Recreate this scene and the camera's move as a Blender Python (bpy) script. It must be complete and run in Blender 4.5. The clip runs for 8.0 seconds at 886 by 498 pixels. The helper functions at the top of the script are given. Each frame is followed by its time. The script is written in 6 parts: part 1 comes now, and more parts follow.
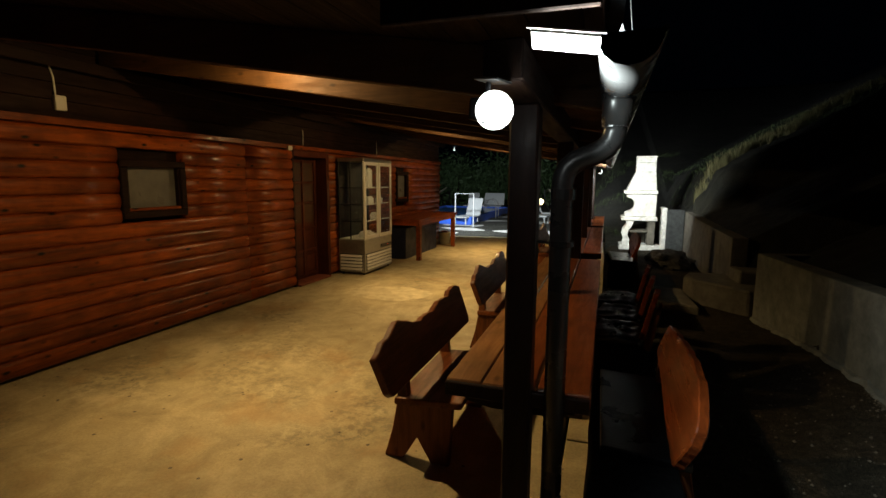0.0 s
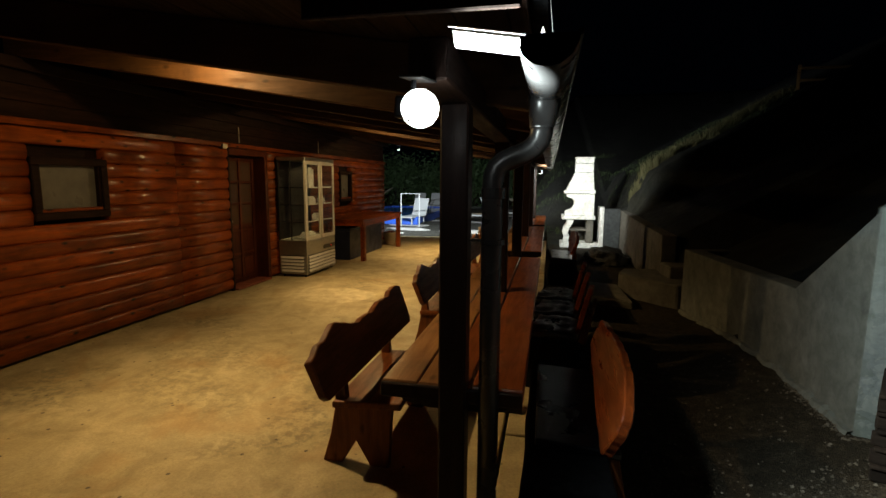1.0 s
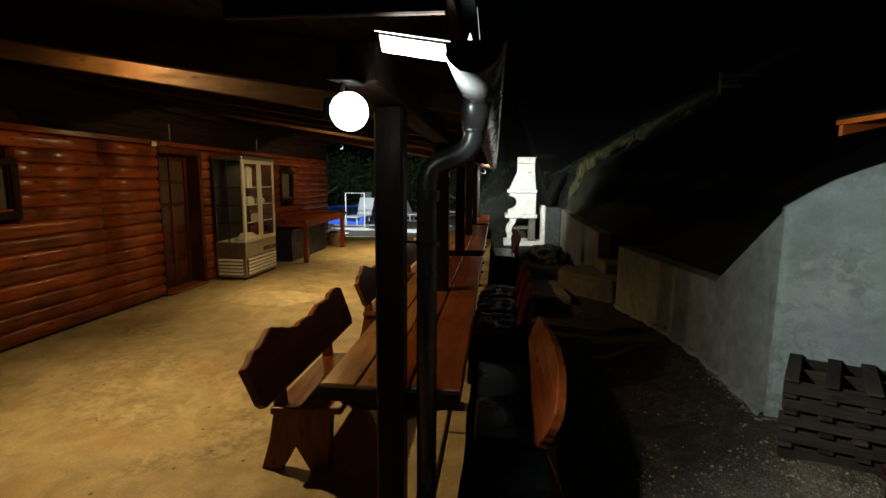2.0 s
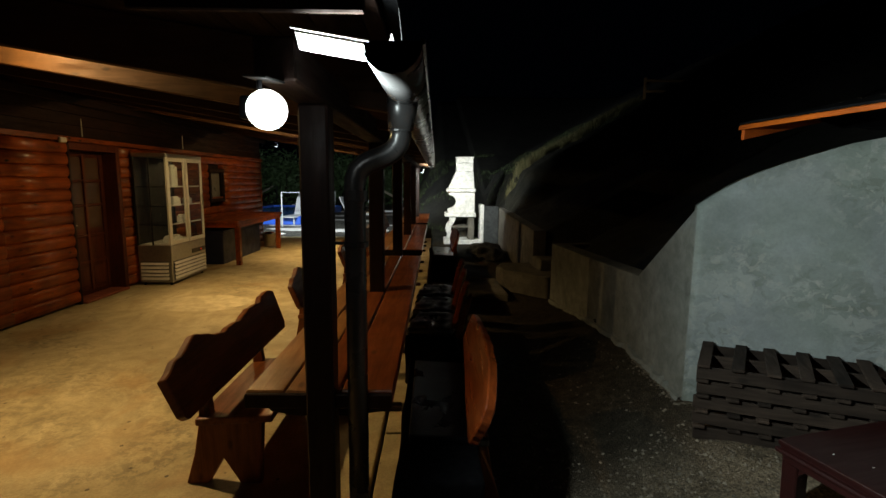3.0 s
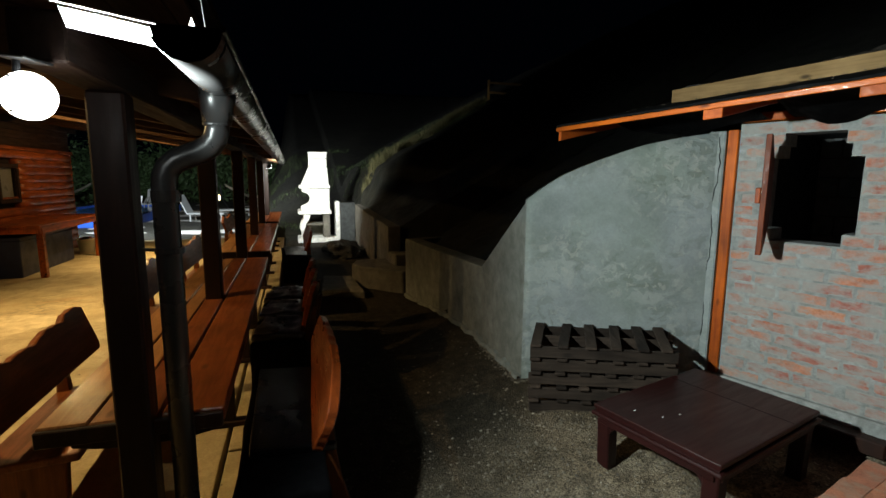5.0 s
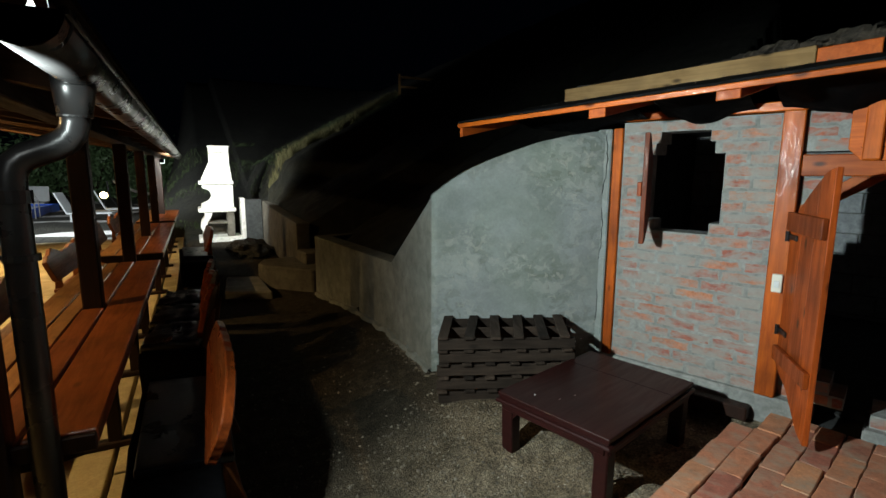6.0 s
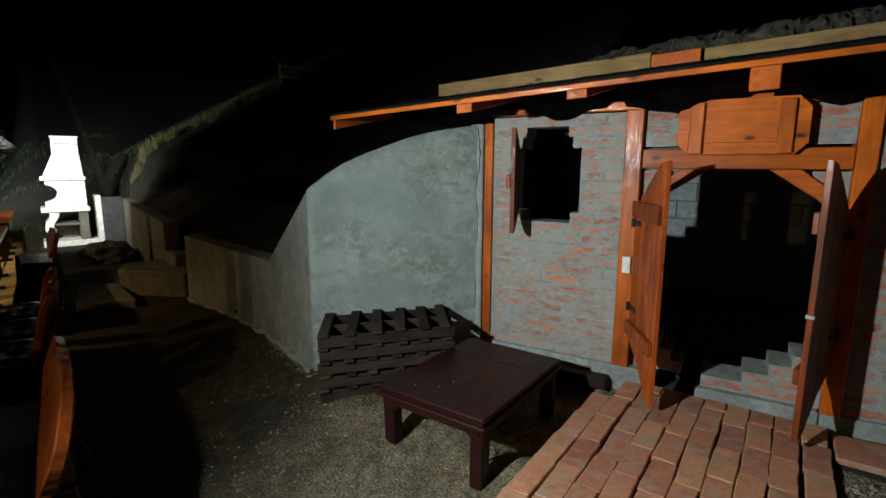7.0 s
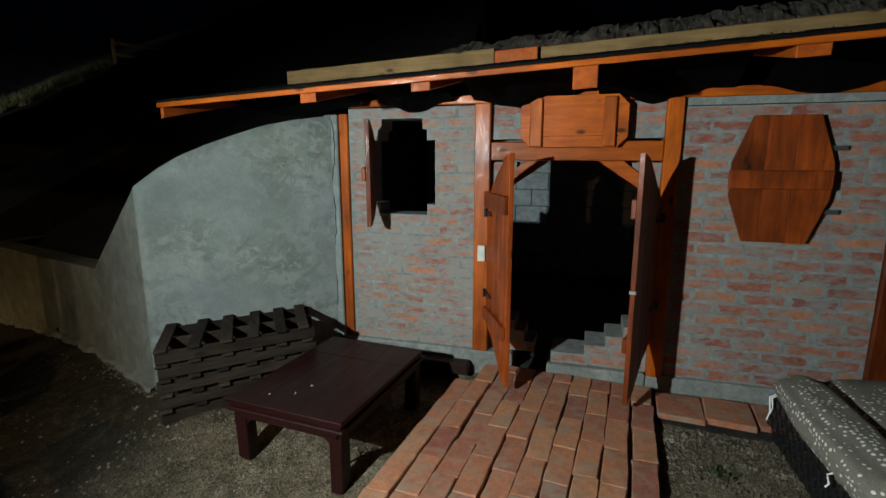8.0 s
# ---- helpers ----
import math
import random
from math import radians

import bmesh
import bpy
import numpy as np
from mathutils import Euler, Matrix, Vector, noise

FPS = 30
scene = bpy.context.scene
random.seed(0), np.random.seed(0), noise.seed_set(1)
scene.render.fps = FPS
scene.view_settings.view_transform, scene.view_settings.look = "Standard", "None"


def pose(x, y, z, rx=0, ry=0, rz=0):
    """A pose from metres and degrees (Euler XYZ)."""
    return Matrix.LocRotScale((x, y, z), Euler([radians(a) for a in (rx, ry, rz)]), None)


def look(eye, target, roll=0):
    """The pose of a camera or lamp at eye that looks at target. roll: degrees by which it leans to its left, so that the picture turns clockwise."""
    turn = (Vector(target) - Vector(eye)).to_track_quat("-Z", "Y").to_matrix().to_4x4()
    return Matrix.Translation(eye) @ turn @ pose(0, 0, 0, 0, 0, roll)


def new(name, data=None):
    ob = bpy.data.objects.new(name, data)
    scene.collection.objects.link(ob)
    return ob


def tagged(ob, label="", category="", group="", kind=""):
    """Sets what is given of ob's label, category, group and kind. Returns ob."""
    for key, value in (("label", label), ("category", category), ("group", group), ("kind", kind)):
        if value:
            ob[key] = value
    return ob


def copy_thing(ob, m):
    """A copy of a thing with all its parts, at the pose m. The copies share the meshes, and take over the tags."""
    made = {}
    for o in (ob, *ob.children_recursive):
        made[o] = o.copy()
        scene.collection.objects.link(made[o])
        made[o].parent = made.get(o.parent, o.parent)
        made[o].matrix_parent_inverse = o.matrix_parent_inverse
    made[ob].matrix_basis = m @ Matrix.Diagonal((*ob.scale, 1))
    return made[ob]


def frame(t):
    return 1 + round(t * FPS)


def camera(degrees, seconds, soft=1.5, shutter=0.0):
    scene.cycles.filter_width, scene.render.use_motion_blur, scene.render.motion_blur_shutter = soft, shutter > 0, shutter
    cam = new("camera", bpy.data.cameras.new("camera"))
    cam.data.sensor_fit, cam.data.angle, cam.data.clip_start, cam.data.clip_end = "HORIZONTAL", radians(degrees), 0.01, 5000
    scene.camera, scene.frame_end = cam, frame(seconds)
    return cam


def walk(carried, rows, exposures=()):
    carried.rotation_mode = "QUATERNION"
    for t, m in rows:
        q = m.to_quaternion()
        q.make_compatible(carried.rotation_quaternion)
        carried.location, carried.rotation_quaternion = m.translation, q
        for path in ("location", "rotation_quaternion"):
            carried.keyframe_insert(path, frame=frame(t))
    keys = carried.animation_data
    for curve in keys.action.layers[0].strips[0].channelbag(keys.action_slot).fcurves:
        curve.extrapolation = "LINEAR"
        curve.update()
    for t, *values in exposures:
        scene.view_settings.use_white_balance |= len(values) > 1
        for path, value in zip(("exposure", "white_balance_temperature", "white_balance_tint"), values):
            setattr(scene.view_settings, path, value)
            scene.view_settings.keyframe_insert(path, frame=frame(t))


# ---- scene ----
cam = camera(84.5, 8.0)
PATH = [
    (0, (0.433, -2.446, 1.588), (-0.191, -0.566, 1.311), 0.4),
    (0.5, (0.46, -2.43, 1.58), (-0.061, -0.519, 1.307), 0.4),
    (1, (0.488, -2.423, 1.584), (0.069, -0.487, 1.309), 0.5),
    (1.5, (0.511, -2.428, 1.591), (0.195, -0.472, 1.315), 0.5),
    (3, (0.586, -2.427, 1.602), (0.615, -0.447, 1.323), 0.6),
    (3.5, (0.611, -2.43, 1.605), (0.767, -0.455, 1.326), 0.6),
    (4, (0.639, -2.429, 1.61), (0.933, -0.471, 1.329), 0.6),
    (4.5, (0.664, -2.428, 1.61), (1.101, -0.497, 1.325), 0.5),
    (6, (0.767, -2.454, 1.62), (1.659, -0.691, 1.309), 0.3),
    (6.5, (0.813, -2.479, 1.623), (1.879, -0.818, 1.299), 0.1),
    (7, (0.858, -2.51, 1.619), (2.107, -0.984, 1.285), 0.2),
    (7.5, (0.925, -2.543, 1.624), (2.352, -1.187, 1.272), 0.0),
    (8, (0.996, -2.569, 1.634), (2.578, -1.402, 1.262), 0.0),
]
walk(cam, [(t, look(eye, target, roll)) for t, eye, target, roll in PATH],
     [(0.0, -0.42), (1.5, -0.48), (3.0, -0.60), (3.5, -0.48), (4.0, -0.30), (4.5, -0.10), (6.0, 0.12), (6.5, -0.05), (7.0, -0.08), (8.0, -0.15)])
# ---------------------------------------------------------------- light
world = bpy.data.worlds.new("night")
scene.world = world
world.use_nodes = True
world.node_tree.nodes["Background"].inputs[0].default_value = (0.05, 0.10, 0.22, 1)
world.node_tree.nodes["Background"].inputs[1].default_value = 0.003


def spot(name, place, target, watts, degrees, blend, color, radius):
    data = bpy.data.lights.new(name, "SPOT")
    data.energy, data.spot_size, data.spot_blend, data.color, data.shadow_soft_size = watts, radians(degrees), blend, color, radius
    ob = new(name, data)
    ob.matrix_world = look(place, target)
    return ob


def point(name, place, watts, color, radius):
    data = bpy.data.lights.new(name, "POINT")
    data.energy, data.color, data.shadow_soft_size = watts, color, radius
    ob = new(name, data)
    ob.location = place
    return ob


FLOOD = Vector((0.13, -1.03, 1.79))          # cool floodlight under the end of the eave
WARM = (Vector((-1.90, 0.55, 2.435)), Vector((-1.95, 4.15, 2.38)), Vector((-1.95, 8.15, 2.38)))   # warm shaded bulbs between the rafters
GRILL_LAMP = Vector((0.30, 7.32, 1.78))      # floodlight on a far post, aimed at the barbecue
POOL_LAMP = Vector((-3.60, 10.60, 2.45))     # floodlight on the far gable, aimed at the pool

COOL = (0.86, 1.0, 0.98)
AMBER = (1.0, 0.66, 0.27)
spot("flood_beam", FLOOD + Vector((0.024, -0.004, -0.004)), FLOOD + Vector((1.024, -0.26, -0.130)), 575, 153, 1.0, COOL, 0.03)
for lamp_place, watts, spill in zip(WARM, (262, 350, 430), (76, 74, 80)):
    spot("warm_beam", lamp_place + Vector((0, 0, -0.032)), lamp_place + Vector((0.22, 0, -1)), watts, 112, 0.75, AMBER, 0.03)
    point("warm_glow", lamp_place + Vector((0, 0, -0.034)), spill, AMBER, 0.02)
spot("grill_beam", GRILL_LAMP + Vector((0.03, 0.08, -0.01)), (1.40, 10.3, 1.40), 740, 86, 1.0, (0.95, 1.0, 0.93), 0.04)
spot("pool_beam", POOL_LAMP + Vector((0, 0.1, -0.02)), (-4.0, 20.0, 0.4), 2000, 150, 0.5, (0.9, 0.97, 1.0), 0.06)


# ---------------------------------------------------------------- materials
def nodes_of(name):
    mat = bpy.data.materials.new(name)
    mat.use_nodes = True
    nt = mat.node_tree
    return mat, nt, nt.nodes["Principled BSDF"]


def coords(nt, scale=(1, 1, 1), shift=True):
    """Object coordinates in metres, scaled, shifted for each object by its random number."""
    tex = nt.nodes.new("ShaderNodeTexCoord")
    mp = nt.nodes.new("ShaderNodeMapping")
    mp.inputs["Scale"].default_value = scale
    nt.links.new(tex.outputs["Object"], mp.inputs["Vector"])
    if shift:
        info = nt.nodes.new("ShaderNodeObjectInfo")
        mul = nt.nodes.new("ShaderNodeMath")
        mul.operation = "MULTIPLY"
        mul.inputs[1].default_value = 37.0
        nt.links.new(info.outputs["Random"], mul.inputs[0])
        nt.links.new(mul.outputs[0], mp.inputs["Location"])
    return mp.outputs["Vector"]


def noise_tex(nt, vec, scale, detail=6, rough=0.6, distort=0.0):
    nd = nt.nodes.new("ShaderNodeTexNoise")
    nd.inputs["Scale"].default_value, nd.inputs["Detail"].default_value = scale, detail
    nd.inputs["Roughness"].default_value, nd.inputs["Distortion"].default_value = rough, distort
    nt.links.new(vec, nd.inputs["Vector"])
    return nd.outputs["Fac"]


def ramp(nt, fac, *stops):
    nd = nt.nodes.new("ShaderNodeValToRGB")
    els = nd.color_ramp.elements
    while len(els) < len(stops):
        els.new(0.5)
    for el, (pos, col) in zip(els, stops):
        el.position = pos
        el.color = (*col, 1) if not isinstance(col, float) else (col, col, col, 1)
    nt.links.new(fac, nd.inputs["Fac"])
    return nd.outputs["Color"]


def mix(nt, fac, a, b, how="MIX"):
    nd = nt.nodes.new("ShaderNodeMix")
    nd.data_type, nd.blend_type = "RGBA", how
    for sock, val in ((nd.inputs[0], fac), (nd.inputs[6], a), (nd.inputs[7], b)):
        if isinstance(val, bpy.types.NodeSocket):
            nt.links.new(val, sock)
        elif isinstance(val, (int, float)):
            sock.default_value = val
        else:
            sock.default_value = (*val, 1)
    return nd.outputs[2]


def bump(nt, bsdf, height, strength, distance):
    nd = nt.nodes.new("ShaderNodeBump")
    nd.inputs["Strength"].default_value, nd.inputs["Distance"].default_value = strength, distance
    nt.links.new(height, nd.inputs["Height"])
    nt.links.new(nd.outputs["Normal"], bsdf.inputs["Normal"])


def brightness_by_object(nt, col, low=0.75, high=1.2):
    info = nt.nodes.new("ShaderNodeObjectInfo")
    rg = nt.nodes.new("ShaderNodeMapRange")
    rg.inputs["To Min"].default_value, rg.inputs["To Max"].default_value = low, high
    nt.links.new(info.outputs["Random"], rg.inputs["Value"])
    return mix(nt, 1.0, col, rg.outputs["Result"], "MULTIPLY")


def wood(name, dark, light, along, rough=0.45, coat=0.0, knots=0.5, relief=0.4, vary=(0.75, 1.2), blotch=0.55):
    """Timber with grain along axis 0, 1 or 2, a few knots and uneven stain."""
    mat, nt, bsdf = nodes_of(name)
    sc = [8.0, 8.0, 8.0]
    sc[along] = 0.8
    grain = noise_tex(nt, coords(nt, tuple(sc)), 3.0, 7, 0.65, 0.6)
    fine = [90.0, 90.0, 90.0]
    fine[along] = 3.0
    fibre = noise_tex(nt, coords(nt, tuple(fine)), 1.5, 3, 0.6)
    stain = noise_tex(nt, coords(nt), 2.3, 4, 0.6)
    col = ramp(nt, grain, (0.22, dark), (0.74, light))
    col = mix(nt, 1.0, col, ramp(nt, stain, (0.3, blotch), (0.7, 1.15)), "MULTIPLY")
    col = mix(nt, 0.18, col, ramp(nt, fibre, (0.35, 0.5), (0.6, 1.1)), "MULTIPLY")
    if knots:
        ks = [9.0, 9.0, 9.0]
        ks[along] = 4.2
        vor = nt.nodes.new("ShaderNodeTexVoronoi")
        vor.inputs["Scale"].default_value = 1.0
        nt.links.new(coords(nt, tuple(ks)), vor.inputs["Vector"])
        col = mix(nt, 1.0, col, ramp(nt, vor.outputs["Distance"], (0.07, 1.0 - knots), (0.17, 1.0)), "MULTIPLY")
    col = brightness_by_object(nt, col, *vary)
    nt.links.new(col, bsdf.inputs["Base Color"])
    nt.links.new(ramp(nt, grain, (0.3, rough * 1.25), (0.7, rough * 0.8)), bsdf.inputs["Roughness"])
    bsdf.inputs["Coat Weight"].default_value = coat
    bsdf.inputs["Specular IOR Level"].default_value = 0.2
    bsdf.inputs["Coat Roughness"].default_value = 0.14
    bump(nt, bsdf, mix(nt, 0.5, grain, fibre), relief, 0.004)
    if coat:
        ripple = [22.0, 22.0, 22.0]
        ripple[along] = 9.0
        film = nt.nodes.new("ShaderNodeBump")
        film.inputs["Strength"].default_value, film.inputs["Distance"].default_value = 0.4, 0.008
        nt.links.new(noise_tex(nt, coords(nt, tuple(ripple)), 1.6, 4, 0.55, 0.5), film.inputs["Height"])
        nt.links.new(film.outputs["Normal"], bsdf.inputs["Coat Normal"])
    return mat


def mottled(name, a, b, c, scale, rough, relief, depth=0.006, speck=None, world_space=True):
    """Cement, plaster, soil: three tones at two scales, with fine grain."""
    mat, nt, bsdf = nodes_of(name)
    vec = coords(nt, shift=not world_space)
    big = noise_tex(nt, vec, scale, 8, 0.62, 0.8)
    mid = noise_tex(nt, vec, scale * 4.3, 8, 0.7, 0.3)
    fine = noise_tex(nt, vec, 140, 3, 0.6)
    col = ramp(nt, big, (0.30, a), (0.52, b), (0.72, c))
    col = mix(nt, 1.0, col, ramp(nt, mid, (0.28, 0.62), (0.62, 1.12)), "MULTIPLY")
    if speck:
        col = mix(nt, ramp(nt, noise_tex(nt, vec, 55, 2, 0.5), (0.66, 0.0), (0.72, 1.0)), col, speck)
    nt.links.new(col, bsdf.inputs["Base Color"])
    nt.links.new(ramp(nt, mid, (0.3, min(1.0, rough * 1.15)), (0.7, rough * 0.85)), bsdf.inputs["Roughness"])
    bump(nt, bsdf, mix(nt, 0.45, mid, fine), relief, depth)
    return mat


def plain(name, col, rough, metal=0.0, scale=9.0, vary=0.25, coat=0.0, relief=0.05):
    mat, nt, bsdf = nodes_of(name)
    nz = noise_tex(nt, coords(nt), scale, 6, 0.6)
    shade = ramp(nt, nz, (0.3, 1.0 - vary), (0.7, 1.0 + 0.3 * vary))
    nt.links.new(mix(nt, 1.0, col, shade, "MULTIPLY"), bsdf.inputs["Base Color"])
    nt.links.new(ramp(nt, nz, (0.3, min(1.0, rough * 1.3)), (0.7, rough * 0.8)), bsdf.inputs["Roughness"])
    bsdf.inputs["Metallic"].default_value = metal
    bsdf.inputs["Coat Weight"].default_value = coat
    bump(nt, bsdf, noise_tex(nt, coords(nt), scale * 12, 3, 0.6), relief, 0.003)
    return mat


def emitter(name, col, strength):
    mat, nt, bsdf = nodes_of(name)
    bsdf.inputs["Base Color"].default_value = (*col, 1)
    bsdf.inputs["Emission Color"].default_value = (*col, 1)
    bsdf.inputs["Emission Strength"].default_value = strength
    return mat


def glass(name, tint, rough=0.02):
    mat, nt, bsdf = nodes_of(name)
    bsdf.inputs["Base Color"].default_value = (*tint, 1)
    bsdf.inputs["Transmission Weight"].default_value = 1.0
    bsdf.inputs["Roughness"].default_value = rough
    bsdf.inputs["IOR"].default_value = 1.45
    return mat


def brick_mat(name, clay, burnt, mortar, smear, ragged, hues=(0.494, 0.508), tones=(0.82, 1.18)):
    """Fired clay with mortar smeared over its face and ragged edges."""
    mat, nt, bsdf = nodes_of(name)
    vec = coords(nt)
    big, mid = noise_tex(nt, vec, 7, 6, 0.65, 0.4), noise_tex(nt, vec, 32, 6, 0.7)
    fine = noise_tex(nt, vec, 110, 4, 0.65)
    col = ramp(nt, big, (0.32, burnt), (0.66, clay))
    hue = nt.nodes.new("ShaderNodeHueSaturation")
    info = nt.nodes.new("ShaderNodeObjectInfo")
    rg = nt.nodes.new("ShaderNodeMapRange")
    rg.inputs["To Min"].default_value, rg.inputs["To Max"].default_value = hues
    nt.links.new(info.outputs["Random"], rg.inputs["Value"])
    nt.links.new(rg.outputs["Result"], hue.inputs["Hue"])
    nt.links.new(col, hue.inputs["Color"])
    col = brightness_by_object(nt, hue.outputs["Color"], *tones)
    col = mix(nt, 0.6, col, ramp(nt, mid, (0.3, 0.55), (0.6, 1.1)), "MULTIPLY")
    col = mix(nt, 0.5, col, ramp(nt, fine, (0.3, 0.6), (0.65, 1.15)), "MULTIPLY")
    cover = noise_tex(nt, coords(nt, (0.8, 1.0, 1.9)), 11, 6, 0.62, 0.3)
    film = mix(nt, mid, tuple(m * 0.8 for m in mortar), tuple(m * 1.15 for m in mortar))
    col = mix(nt, ramp(nt, cover, (smear - 0.08, 0.0), (smear + 0.14, 0.85)), col, film)
    if ragged:
        # broad patches where the joints were rubbed flush
        geo = nt.nodes.new("ShaderNodeNewGeometry")
        patch = noise_tex(nt, geo.outputs["Position"], 3.2, 5, 0.62, 0.4)
        col = mix(nt, ramp(nt, patch, (smear + 0.04, 0.0), (smear + 0.16, 0.8)), col, film)
        # mortar laps over the brick's edges
        tex = nt.nodes.new("ShaderNodeTexCoord")
        sep = nt.nodes.new("ShaderNodeSeparateXYZ")
        nt.links.new(tex.outputs["Generated"], sep.inputs[0])
        dist = None
        for axis, size in (("X", 3.6), ("Z", 1.0)):
            a = nt.nodes.new("ShaderNodeMath")
            a.operation = "PINGPONG"
            a.inputs[1].default_value = 0.5
            nt.links.new(sep.outputs[axis], a.inputs[0])
            m = nt.nodes.new("ShaderNodeMath")
            m.operation = "MULTIPLY"
            m.inputs[1].default_value = size
            nt.links.new(a.outputs[0], m.inputs[0])
            if dist is None:
                dist = m.outputs[0]
            else:
                low = nt.nodes.new("ShaderNodeMath")
                low.operation = "SMOOTH_MIN"
                low.inputs[2].default_value = 0.15
                nt.links.new(dist, low.inputs[0])
                nt.links.new(m.outputs[0], low.inputs[1])
                dist = low.outputs[0]
        add = nt.nodes.new("ShaderNodeMath")
        add.operation = "MULTIPLY_ADD"
        add.inputs[1].default_value = 1.5
        nt.links.new(noise_tex(nt, coords(nt, (0.7, 1.0, 1.0)), 17, 5, 0.6), add.inputs[0])
        nt.links.new(dist, add.inputs[2])
        col = mix(nt, ramp(nt, add.outputs[0], (0.74, 1.0), (0.86, 0.0)), col, film)
    nt.links.new(col, bsdf.inputs["Base Color"])
    bsdf.inputs["Roughness"].default_value = 0.9
    bump(nt, bsdf, mix(nt, 0.5, cover, mix(nt, 0.5, mid, fine)), 0.7, 0.006)
    return mat


def trowelled_render():
    """Grey-green cement render: smooth skim with crisp-edged trowel flakes in places."""
    mat, nt, bsdf = nodes_of("grey_render")
    vec = coords(nt)
    big = noise_tex(nt, vec, 1.3, 3, 0.5)
    cloud = noise_tex(nt, vec, 4.0, 6, 0.55)
    chips = noise_tex(nt, coords(nt, (1.0, 1.0, 1.25)), 9.5, 5, 0.55, 0.55)
    small = noise_tex(nt, vec, 17, 4, 0.5, 0.8)
    fine = noise_tex(nt, vec, 60, 5, 0.65)
    where = ramp(nt, noise_tex(nt, vec, 1.7, 2, 0.5), (0.40, 0.12), (0.58, 1.0))
    col = ramp(nt, big, (0.38, (0.172, 0.200, 0.178)), (0.60, (0.208, 0.229, 0.230)))
    col = mix(nt, 1.0, col, ramp(nt, cloud, (0.32, 0.84), (0.66, 1.10)), "MULTIPLY")
    col = mix(nt, mix(nt, 1.0, ramp(nt, chips, (0.540, 0.0), (0.560, 0.62)), where, "MULTIPLY"), col, (0.270, 0.288, 0.268))
    col = mix(nt, mix(nt, 1.0, ramp(nt, chips, (0.425, 0.58), (0.452, 0.0)), where, "MULTIPLY"), col, (0.122, 0.136, 0.114))
    col = mix(nt, mix(nt, 1.0, ramp(nt, small, (0.60, 0.0), (0.63, 0.6)), where, "MULTIPLY"), col, (0.300, 0.305, 0.275))
    col = mix(nt, 0.35, col, ramp(nt, fine, (0.3, 0.7), (0.65, 1.12)), "MULTIPLY")
    nt.links.new(col, bsdf.inputs["Base Color"])
    nt.links.new(ramp(nt, chips, (0.3, 0.85), (0.65, 0.65)), bsdf.inputs["Roughness"])
    relief = mix(nt, where, cloud, ramp(nt, chips, (0.42, 0.0), (0.46, 0.4), (0.545, 0.5), (0.57, 1.0)))
    bump(nt, bsdf, mix(nt, 0.2, relief, fine), 0.6, 0.008)
    return mat


